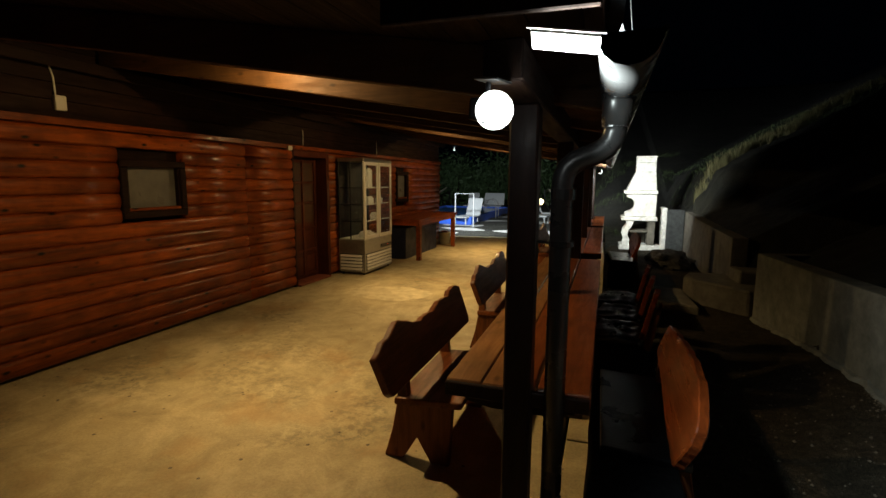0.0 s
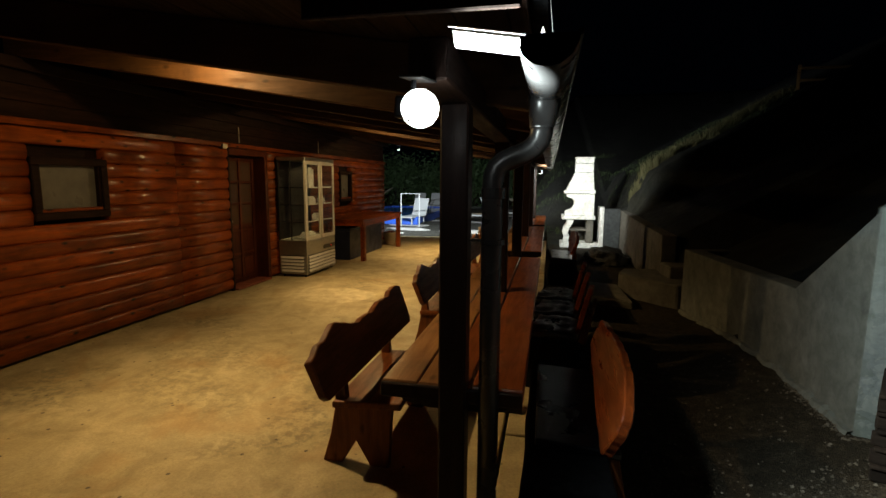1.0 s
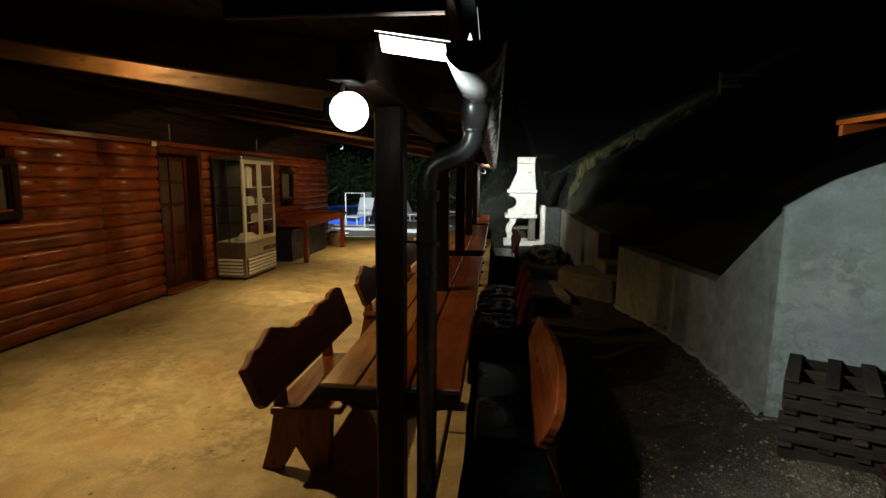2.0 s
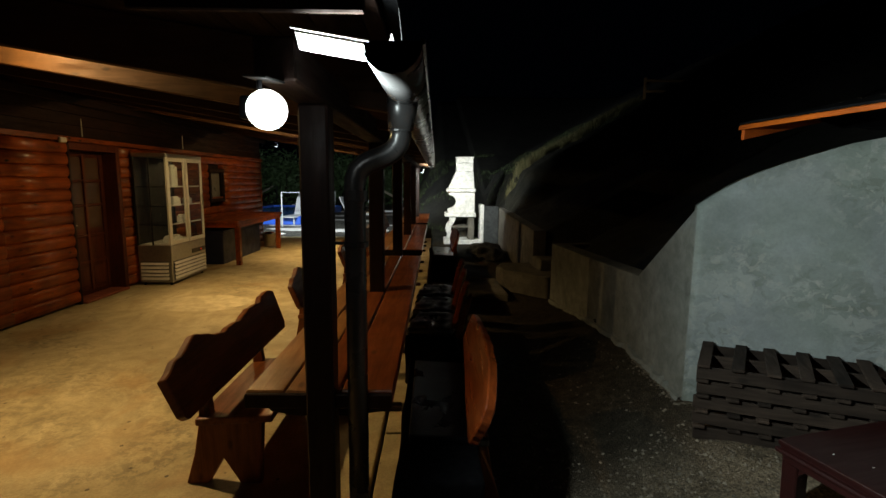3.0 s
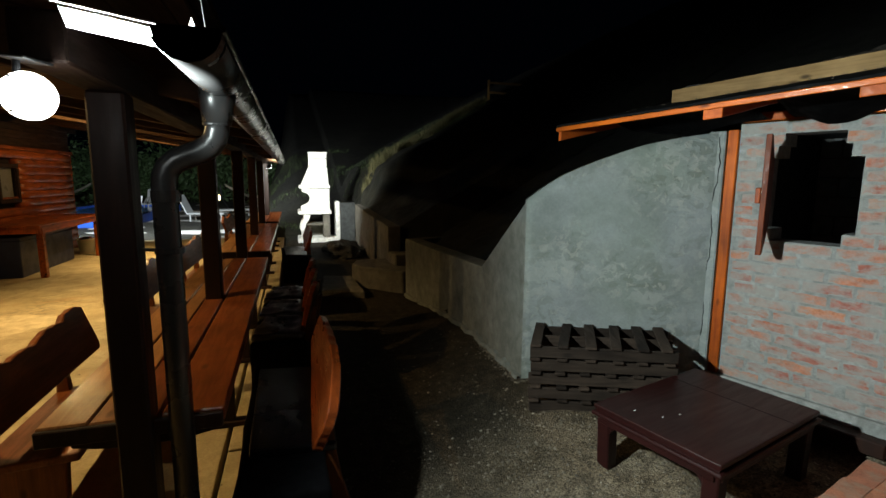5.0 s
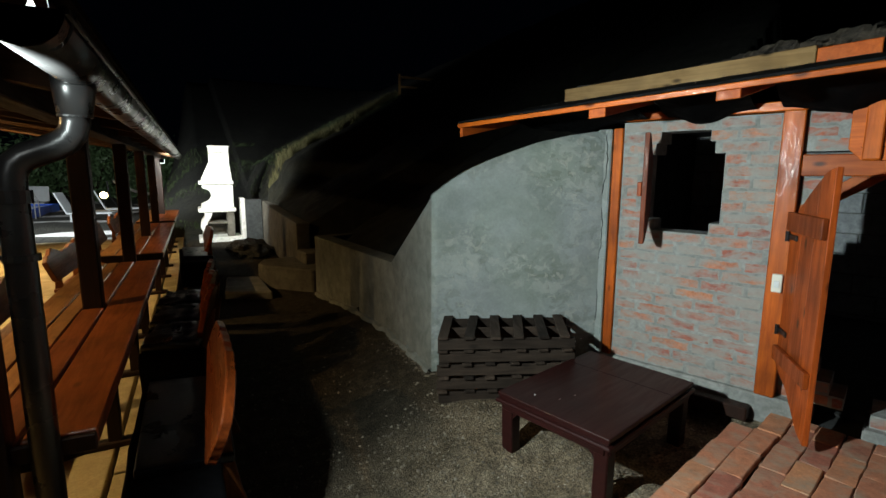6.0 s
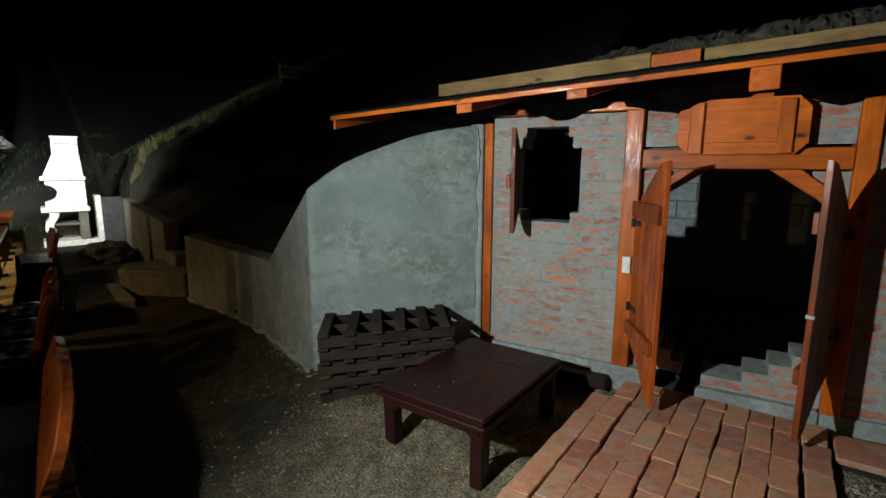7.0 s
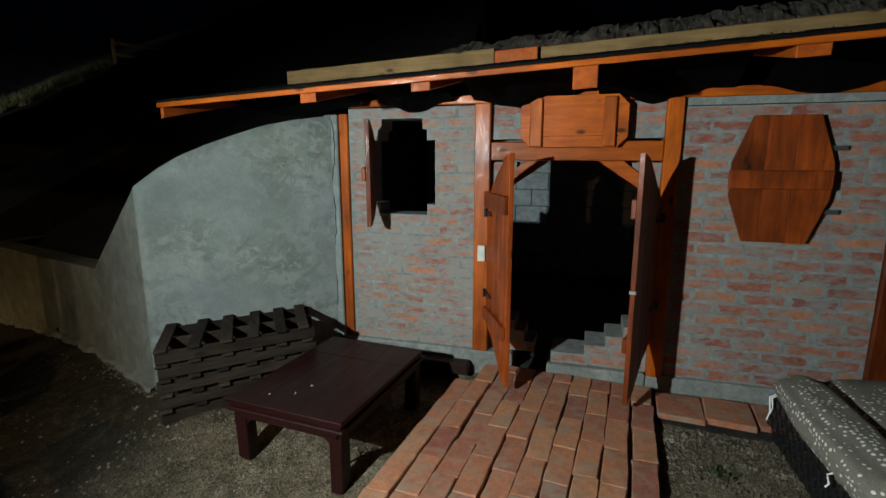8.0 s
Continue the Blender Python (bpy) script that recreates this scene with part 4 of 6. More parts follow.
def octagon(s0, s1, z0, z1, c, d):
    return [(s0 + c, z0), (s1 - c, z0), (s1, z0 + d), (s1, z1 - d), (s1 - c, z1), (s0 + c, z1), (s0, z1 - d), (s0, z0 + d)]


def shutter(m, label, flip):
    leaf = part("shutter", prism(octagon(0.008, 0.492, 1.160, 1.850, 0.09, 0.26), 0.018, "y", -0.009), M_DOORWOOD, house, label, m)
    planks_of(leaf, octagon(0.0, 0.50, 1.150, 1.860, 0.09, 0.26), (0.0, 0.165, 0.31, 0.50), 0.028, M_DOORWOOD)
    part("batten", box(-0.012, 0.495, -0.040, -0.0145, 1.455, 1.560, 0.004), M_DOORWOOD, leaf, "cross batten")
    for z in (1.33, 1.68):
        hinge = box(0.40, 0.56, 0.010, 0.020, z - 0.013, z + 0.013, 0.003)
        part("hinge", hinge, M_STEEL, leaf, "steel strap hinge")
    return leaf


shutter(Matrix.Translation((1.950, -0.035, 0)), "closed eight-sided plank window shutter", 1)
half = part("shutter", prism([(0.0, 1.34), (0.0, 1.70), (0.10, 1.80), (0.20, 1.865), (0.255, 1.872), (0.255, 1.170), (0.20, 1.178), (0.10, 1.24)], 0.030, "y", -0.015, 0.003), M_DOORWOOD, house,
            "open half shutter standing out from the wall", Matrix.Translation((-0.285, -0.02, 0)) @ Matrix.Rotation(radians(-76), 4, "Z"))
part("batten", box(0.01, 0.262, -0.042, -0.0155, 1.475, 1.565, 0.004), M_DOORWOOD, half, "cross batten")
for z in (1.40, 1.64):
    part("hinge", box(-0.03, 0.07, -0.024, -0.0155, z - 0.012, z + 0.012, 0.003), M_STEEL, half, "steel strap hinge")

# loose timber along the plinth; dark post wood puts its shade into the colour
tagged(part("loose_timber", box(-0.45, 0.43, -0.135, -0.040, 0.13, 0.215, 0.008), M_POST, None, "", FACADE), "dark brown squared timber lying along the brick plinth", "timber")

# dim room behind the openings; its darkness is put into near-black surfaces
room = part("room_wall", box(-0.9, 3.9, 3.03, 3.18, 0.0, 2.3), M_MORTAR, house, "grey concrete block back wall of the dark room")
for r in range(11):
    for c in range(13):
        s0 = -0.9 + 0.40 * c - (0.20 if r % 2 else 0)
        a, b = max(-0.895, s0), min(3.895, s0 + 0.388)
        if b - a > 0.05:
            shared("block", mesh_of("block", box(a, b, 3.0, 3.05, 0.006 + r * 0.205, 0.198 + r * 0.205, 0.006), M_BLOCK), room, Matrix.Identity(4))
part("room_wall", box(-1.0, -0.9, 0.25, 3.18, 0.0, 2.3), M_ROOM_DARK, house)
part("room_wall", box(3.9, 4.0, 0.0, 3.18, 0.0, 2.3), M_ROOM_DARK, house)
part("room_floor", box(-0.9, 3.9, 0.30, 3.0, 0.0, 0.16), M_ROOM_DARK, house)
part("room_floor", box(0.722, 0.953, -0.02, 0.298, 0.0, 0.15), M_ROOM_DARK, house)
part("room_ceiling", box(-0.9, 3.9, 0.25, 3.0, 2.05, 2.10), M_ROOM_DARK, house)


# roof: edge rising slightly to one side, deck sloping up and back
def eave_z(s):
    return 1.965 + 0.048 * s


def roof_z(s, d):
    return eave_z(s) + 0.20 * (d + 0.9)


def roof_sheet(name, s0, s1, d0, d1, lift, thick, mat, label, n=24, k=8, rough=0.0):
    bm = bmesh.new()
    tops, lows = [], []
    for i in range(n + 1):
        s = lerp(s0, s1, i / n)
        tops.append([])
        lows.append([])
        for j in range(k + 1):
            d = lerp(d0, d1, j / k)
            z = roof_z(s, d) + lift + rough * noise.noise(Vector((s * 9, d * 9, 1)))
            tops[-1].append(bm.verts.new((s, d, z + thick)))
            lows[-1].append(bm.verts.new((s, d, z)))
    for i in range(n):
        for j in range(k):
            bm.faces.new((tops[i][j], tops[i + 1][j], tops[i + 1][j + 1], tops[i][j + 1]))
            bm.faces.new((lows[i][j], lows[i][j + 1], lows[i + 1][j + 1], lows[i + 1][j]))
        bm.faces.new((tops[i][0], lows[i][0], lows[i + 1][0], tops[i + 1][0]))
        bm.faces.new((tops[i][k], tops[i + 1][k], lows[i + 1][k], lows[i][k]))
    for j in range(k):
        bm.faces.new((tops[0][j], tops[0][j + 1], lows[0][j + 1], lows[0][j]))
        bm.faces.new((tops[n][j], lows[n][j], lows[n][j + 1], tops[n][j + 1]))
    return part(name, bm, mat, house, label)


S0, S1 = -1.245, 3.9
roof_sheet("roof_deck", S0 + 0.02, S1, -0.88, 3.3, 0.016, 0.016, M_ORANGE_V, "orange roof boards")
roof_sheet("roof_membrane", S0 + 0.005, S1, -0.905, 3.3, 0.036, 0.012, M_FOIL, "black roofing membrane with grit", 60, 20, 0.006)


def sloped_board(name, s0, s1, d0, d1, z_of, low, high, mat, label):
    bm = bmesh.new()
    vs = [bm.verts.new((s, d, z_of(s, d) + h)) for s in (s0, s1) for d in (d0, d1) for h in (low, high)]
    for q in ((0, 1, 3, 2), (4, 6, 7, 5), (0, 4, 5, 1), (2, 3, 7, 6), (0, 2, 6, 4), (1, 5, 7, 3)):
        bm.faces.new([vs[i] for i in q])
    bmesh.ops.recalc_face_normals(bm, faces=bm.faces)
    bmesh.ops.bevel(bm, geom=list(bm.edges), offset=0.004, segments=1, affect="EDGES", profile=0.5)
    return part(name, bm, mat, house, label)


sloped_board("fascia", S0, S1, -0.905, -0.882, roof_z, 0.006, 0.034, M_ORANGE_H, "orange fascia board along the eave")
sloped_board("rake_board", S0, S0 + 0.022, -0.880, 0.30, roof_z, -0.055, 0.014, M_RAFT_O, "orange board along the roof end")
for s, wide, low in ((-0.317, 0.095, -0.044), (0.305, 0.100, -0.038), (1.075, 0.108, -0.092), (1.929, 0.122, -0.044), (2.8, 0.1, -0.06), (3.5, 0.1, -0.06)):
    sloped_board("rafter", s, s + wide, -0.878, 0.30, roof_z, low, 0.014, M_RAFT_O, "orange eave rafter")
sloped_board("edge_board", -0.98, 0.546, 0.02, 0.07, roof_z, 0.040, 0.140, M_RAW, "raw tan board holding the roof soil")
sloped_board("edge_board", 0.549, 0.82, 0.024, 0.07, roof_z, 0.040, 0.122, M_RAFT_O, "short reddish board in the roof edge")
sloped_board("edge_board", 0.84, S1, 0.02, 0.07, roof_z, 0.036, 0.116, M_RAW, "raw tan board holding the roof soil")


def foil():
    """Black foil sagging between the rafters under the eave."""
    bays = (-1.22, -0.317, 0.305, 1.075, 1.929, 2.8, 3.9)
    for a, b in zip(bays, bays[1:]):
        bm = bmesh.new()
        lo = a + (0.125 if a > -1.2 else 0)
        rows = []
        for i in range(13):
            f = i / 12
            s = lerp(lo, b - 0.003, f)
            low = 1.985 + 0.018 * s - 0.060 * math.sin(math.pi * min(1.0, 1.15 * f)) ** 2 * (1 + 0.5 * noise.noise(Vector((s * 7, 3, 4))))
            rows.append([])
            for j in range(9):
                d = lerp(-0.86, -0.012, j / 8)
                sag = 0.015 * math.sin(math.pi * f) * math.sin(math.pi * j / 8)
                rows[-1].append(bm.verts.new((s, d, lerp(roof_z(s, d) + 0.008, low, smooth((j / 8 - 0.45) / 0.55)) - sag + 0.006 * noise.noise(Vector((s * 12, d * 12, 0))))))
        for p, q in zip(rows, rows[1:]):
            for j in range(8):
                bm.faces.new((p[j], q[j], q[j + 1], p[j + 1]))
        bmesh.ops.solidify(bm, geom=list(bm.faces), thickness=0.002)
        part("soffit_foil", bm, M_FOIL, house, "black foil sagging under the eave", None, True)


foil()


def roof_soil():
    bm = bmesh.new()
    rows = []
    for i in range(260):
        s = lerp(-0.9, 3.9, i / 259)
        rows.append([])
        for j in range(26):
            d = lerp(0.075, 3.6, (j / 25) ** 1.4)
            h = 0.10 * smooth((s + 0.9) / 1.6) * smooth(j / 6) + 0.03 * smooth((s - 0.2) / 2.5) * smooth(j / 12)
            z = roof_z(s, d) + 0.035 + h + 0.05 * noise.noise(Vector((s * 6, d * 6, 8))) * smooth(j / 3) + 0.022 * noise.noise(Vector((s * 19, d * 19, 8))) + 0.02 * noise.noise(Vector((s * 47, d * 47, 8))) + (0.06 if s > -0.8 else 0)
            rows[-1].append(bm.verts.new((s, d, z)))
    for a, b in zip(rows, rows[1:]):
        for j in range(25):
            bm.faces.new((a[j], b[j], b[j + 1], a[j + 1]))
    part("roof_soil", bm, M_ROOFSOIL, house, "dark crumbly soil heaped on the roof")


roof_soil()


def clods():
    """Crumbs of soil spilt over the membrane."""
    rng = random.Random(8)
    bm = bmesh.new()
    for i in range(160):
        s = rng.uniform(-1.15, 3.2)
        d = rng.uniform(-0.75, 0.02) if rng.random() < 0.35 else rng.uniform(-0.30, 0.018)
        if s > -0.9 and rng.random() < 0.5 and d < -0.3:
            continue
        r = rng.uniform(0.003, 0.008)
        c = Vector((s, d, roof_z(s, d) + 0.049 + r * 0.4))
        vs = [bm.verts.new(c + Vector(p) * r * rng.uniform(0.7, 1.3)) for p in ((1, 0, 0), (-1, 0, 0), (0, 1, 0), (0, -1, 0), (0, 0, 1))]
        for q in ((0, 2, 4), (2, 1, 4), (1, 3, 4), (3, 0, 4)):
            bm.faces.new([vs[k] for k in q])
    tagged(part("spilt_soil", bm, M_ROOFSOIL, house), kind="stuff")


clods()


# ---------------------------------------------------------------- log house
log_house = thing("log_house", "varnished orange log-clad house with dark upper boards", "house")
HALF = 0.142


def log_plank(y0, y1, z, h=HALF, bulge=0.026):
    """One half-round siding log from y0 to y1, its foot at z."""
    bm = bmesh.new()
    n = 8
    prof = [(-0.10, 0.0)] + [(-0.020 + bulge * max(0.0, math.sin(math.pi * k / n)) ** 0.55, h * 0.99 * k / n) for k in range(n + 1)] + [(-0.10, h * 0.99)]
    cols = max(2, int((y1 - y0) / 0.35))
    rings = []
    for i in range(cols + 1):
        y = lerp(y0, y1, i / cols)
        w = 0.0035 * noise.noise(Vector((y * 1.3, z * 9, 2)))
        rings.append([bm.verts.new((a + w, y, z + b)) for a, b in prof])
    for a, b in zip(rings, rings[1:]):
        for k in range(len(prof) - 1):
            bm.faces.new((a[k], a[k + 1], b[k + 1], b[k]))
    bm.faces.new(rings[0])
    bm.faces.new(rings[-1][::-1])
    return bm


log_wall = part("log_wall", box(WALL_X - 0.24, WALL_X - 0.10, -7.0, 3.63, 0.0, 2.02), M_DARKWOOD, log_house)
log_wall_far = part("log_wall", box(WALL_X - 0.24, WALL_X - 0.10, 4.62, 10.16, 0.0, 2.02), M_DARKWOOD, log_house)
AT = Matrix.Translation((WALL_X, 0, 0))
WINDOWS = ((0.955, 1.705, 1.205, 1.768), (7.29, 7.95, 1.12, 1.78))
for r in range(14):
    z = 0.03 + r * HALF
    for y0, y1, host in ((-7.0, 2.655, log_wall), (2.662, 3.63, log_wall), (4.62, 10.16, log_wall_far)):
        cuts = [(y0, y1)]
        for w0, w1, lo, hi in WINDOWS:
            if z + HALF > lo + 0.02 and z < hi - 0.02 and y0 < w0 and w1 < y1:
                cuts = [(y0, w0), (w1, y1)]
        for a, b in cuts:
            part("log_plank", log_plank(a, b, z), M_LOG, host, "", AT, True)
part("corner_board", box(WALL_X - 0.24, WALL_X + 0.0, 3.632, 3.672, 0, 2.0, 0.004), M_DARKWOOD, log_house)
part("corner_board", box(WALL_X - 0.24, WALL_X + 0.0, 10.165, 10.205, 0, 2.02, 0.004), M_LOG, log_house)


def small_window(y0, y1, z0, z1, label):
    win = part("window", box(WALL_X - 0.055, WALL_X - 0.045, y0 + 0.06, y1 - 0.06, z0 + 0.06, z1 - 0.06), M_DARKGLASS, log_house, label)
    f = 0.07
    for a, b, c, d in ((y0, y1, z0, z0 + f), (y0, y1, z1 - f, z1), (y0, y0 + f, z0 + f, z1 - f), (y1 - f, y1, z0 + f, z1 - f)):
        part("frame", box(WALL_X - 0.09, WALL_X + 0.028, a, b, c, d, 0.008), M_DARKWOOD, win, "dark window frame")
    part("sash", box(WALL_X - 0.044, WALL_X + 0.012, y0 + f, y1 - f, z0 + f, z0 + f + 0.03, 0.005), M_LOG, win, "glossy orange sash rail")
    for a, b in ((y0 + f, y0 + f + 0.022), (y1 - f - 0.022, y1 - f)):
        part("sash", box(WALL_X - 0.044, WALL_X + 0.006, a, b, z0 + f + 0.03, z1 - f, 0.004), M_DARKWOOD, win)
    part("blind", box(WALL_X - 0.062, WALL_X - 0.058, y0 + 0.07, y1 - 0.07, z0 + 0.08, z1 - 0.08), M_CREAM, win, "pale blind behind the pane")


small_window(*WINDOWS[0], "small window with grey pane and dark frame")
small_window(*WINDOWS[1], "small far window with grey pane")

# dark boards above the logs, and the trim between
for k in range(5):
    part("upper_board", box(WALL_X - 0.14, WALL_X - 0.02 - 0.003 * (k % 2), -7.0, 10.2, 2.085 + k * 0.14, 2.222 + k * 0.14, 0.004), M_DARKWOOD, log_house)
part("trim_board", box(WALL_X - 0.12, WALL_X + 0.035, -7.0, 10.2, 2.022, 2.082, 0.006), M_LOG, log_house, "orange trim board over the logs")
part("wall_core", box(WALL_X - 0.30, WALL_X - 0.142, -7.0, 10.2, 2.05, 2.85), M_DARKWOOD, log_house)
part("gable_end", box(-9.0, WALL_X - 0.25, 10.0, 10.16, 0.0, 2.8), M_DARKWOOD, log_house)


def front_door():
    """Brown panelled door with three rows of panes, set back in the wall."""
    part("reveal", box(WALL_X - 0.34, WALL_X - 0.005, 4.545, 4.62, 0.0, 2.02, 0.006), M_FRONTDOOR, log_house)
    part("reveal", box(WALL_X - 0.34, WALL_X - 0.005, 3.674, 4.543, 1.93, 2.02, 0.006), M_FRONTDOOR, log_house)
    part("doorstep", box(WALL_X - 0.36, WALL_X + 0.05, 3.675, 4.54, 0.0, 0.03, 0.006), plain("red_tile", (0.25, 0.07, 0.04), 0.5), log_house, "dull red tiled doorstep")
    x = WALL_X - 0.20
    leaf = part("door", box(x - 0.05, x, 3.68, 4.54, 0.032, 1.925, 0.004), M_FRONTDOOR, log_house, "brown panelled door with glass panes")
    for r in range(3):
        for c in range(2):
            y0, z0 = 3.80 + c * 0.33, 0.92 + r * 0.32
            part("pane", box(x + 0.001, x + 0.006, y0, y0 + 0.29, z0, z0 + 0.28), M_DOORPANE, leaf)
    for y in (3.745, 4.115, 4.445):
        part("stile", box(x + 0.0005, x + 0.022, y, y + 0.05, 0.05, 1.90, 0.006), M_FRONTDOOR, leaf)
    for z in (0.06, 0.45, 0.80, 1.205, 1.525, 1.86):
        part("rail", box(x + 0.0005, x + 0.016, 3.75, 4.49, z, z + 0.04, 0.005), M_FRONTDOOR, leaf)
    part("panel", box(x + 0.0005, x + 0.012, 3.82, 4.10, 0.14, 0.40, 0.01), M_FRONTDOOR, leaf)
    part("panel", box(x + 0.0005, x + 0.012, 4.18, 4.43, 0.14, 0.40, 0.01), M_FRONTDOOR, leaf)
    handle = tube([(x + 0.002, 3.775, 0.98), (x + 0.05, 3.775, 0.98), (x + 0.055, 3.79, 0.98), (x + 0.055, 3.88, 0.975)], 0.009, 8)
    part("door_handle", handle, M_STEEL, leaf, "steel lever handle")


front_door()
junction = thing("junction_box", "pale grey junction box with a cable on the dark boards", "electrical box", Matrix.Translation((WALL_X - 0.018, 0.487, 2.20)))
part("case", box(0.0, 0.045, -0.045, 0.045, -0.06, 0.06, 0.008, seg=2), M_CREAM, junction)
part("cable", tube([(0.012, -0.02, 0.06), (0.012, -0.025, 0.20), (0.012, -0.05, 0.29), (0.012, -0.25, 0.33), (0.012, -0.7, 0.37)], 0.007, 8), M_CREAM, junction)
for y, z in ((3.93, 2.12), (6.4, 2.12)):
    conduit = thing("wall_conduit", "thin pale cable stub on the dark boards", "cable", Matrix.Translation((WALL_X - 0.012, y, z)))
    part("pipe", tube([(0, 0, -0.02), (0, 0, 0.20)], 0.006, 8), M_CREAM, conduit)
tag = thing("wall_sensor", "small cream sensor box beside the door", "electrical box", Matrix.Translation((WALL_X + 0.02, 3.52, 2.03)))
part("case", box(0.0, 0.04, -0.05, 0.05, -0.03, 0.03, 0.006), M_CREAM, tag)


# ---------------------------------------------------------------- veranda roof
TAN = math.tan(radians(9))
ROOF_Y0, ROOF_Y1 = -1.13, 10.25


def ceil_z(x):
    """Underside of the rafters."""
    return 2.00 + TAN * (0.30 - x)


veranda = thing("veranda_roof", "low timber veranda roof on dark square posts with metal gutter", "roof")


def along_slope(name, x0, x1, y0, y1, low, high, mat, parent, bevel=0.005, label=""):
    bm = bmesh.new()
    vs = [bm.verts.new((x, y, ceil_z(x) + h)) for x in (x0, x1) for y in (y0, y1) for h in (low, high)]
    for q in ((0, 1, 3, 2), (4, 6, 7, 5), (0, 4, 5, 1), (2, 3, 7, 6), (0, 2, 6, 4), (1, 5, 7, 3)):
        bm.faces.new([vs[i] for i in q])
    bmesh.ops.recalc_face_normals(bm, faces=bm.faces)
    if bevel:
        bmesh.ops.bevel(bm, geom=list(bm.edges), offset=bevel, segments=1, affect="EDGES", profile=0.5)
    return part(name, bm, mat, parent, label)


y = -0.12
while y < 10.2:
    along_slope("rafter", -3.86, 0.40, y - 0.04, y + 0.04, -0.085, 0.14, M_RAFTER, veranda)
    y += 1.0
x = -3.87
while x < 0.40:
    along_slope("roof_board", x, min(x + 0.196, 0.40), ROOF_Y0, ROOF_Y1, 0.143, 0.165, M_DARKWOOD, veranda, 0.003)
    x += 0.2
along_slope("roof_cover", -4.4, 0.46, ROOF_Y0 - 0.01, ROOF_Y1, 0.168, 0.20, M_FOIL, veranda, 0, "dark roof covering")
part("eave_beam", box(0.07, 0.19, -1.0, ROOF_Y1, 1.875, 1.995, 0.006), M_DARKWOOD, veranda, "dark beam along the posts")
part("end_fascia", box(-0.20, 0.40, ROOF_Y0 + 0.006, ROOF_Y0 + 0.028, 2.02, 2.14, 0.004), M_DARKWOOD, veranda)
along_slope("wall_plate", -3.87, -3.75, ROOF_Y0, ROOF_Y1, -0.18, -0.088, M_DARKWOOD, veranda)
POSTS = (-0.535, 1.33, 3.34, 5.30, 7.25, 9.15)
for y in POSTS:
    part("post", box(0.075, 0.185, y - 0.055, y + 0.055, 0.0, 1.875, 0.008), M_POST, veranda, "dark brown square post")

# pale flashing under the eave end, gutter with brackets and downpipe
plate = prism([(ROOF_Y0 - 0.022, 1.968), (ROOF_Y0 - 0.020, 1.962), (ROOF_Y0 + 0.018, 1.930), (ROOF_Y0 + 0.022, 1.933)], 0.170, "x", 0.232)
for v in plate.verts:
    v.co.z -= 0.16 * (v.co.x - 0.232)
part("flashing", plate, M_FLASH, veranda, "pale tilted metal flashing under the eave end")
part("drip_edge", tube([(0.222, ROOF_Y0 - 0.024, 1.973), (0.415, ROOF_Y0 - 0.024, 1.943)], 0.003, 8), M_FLASH, veranda)


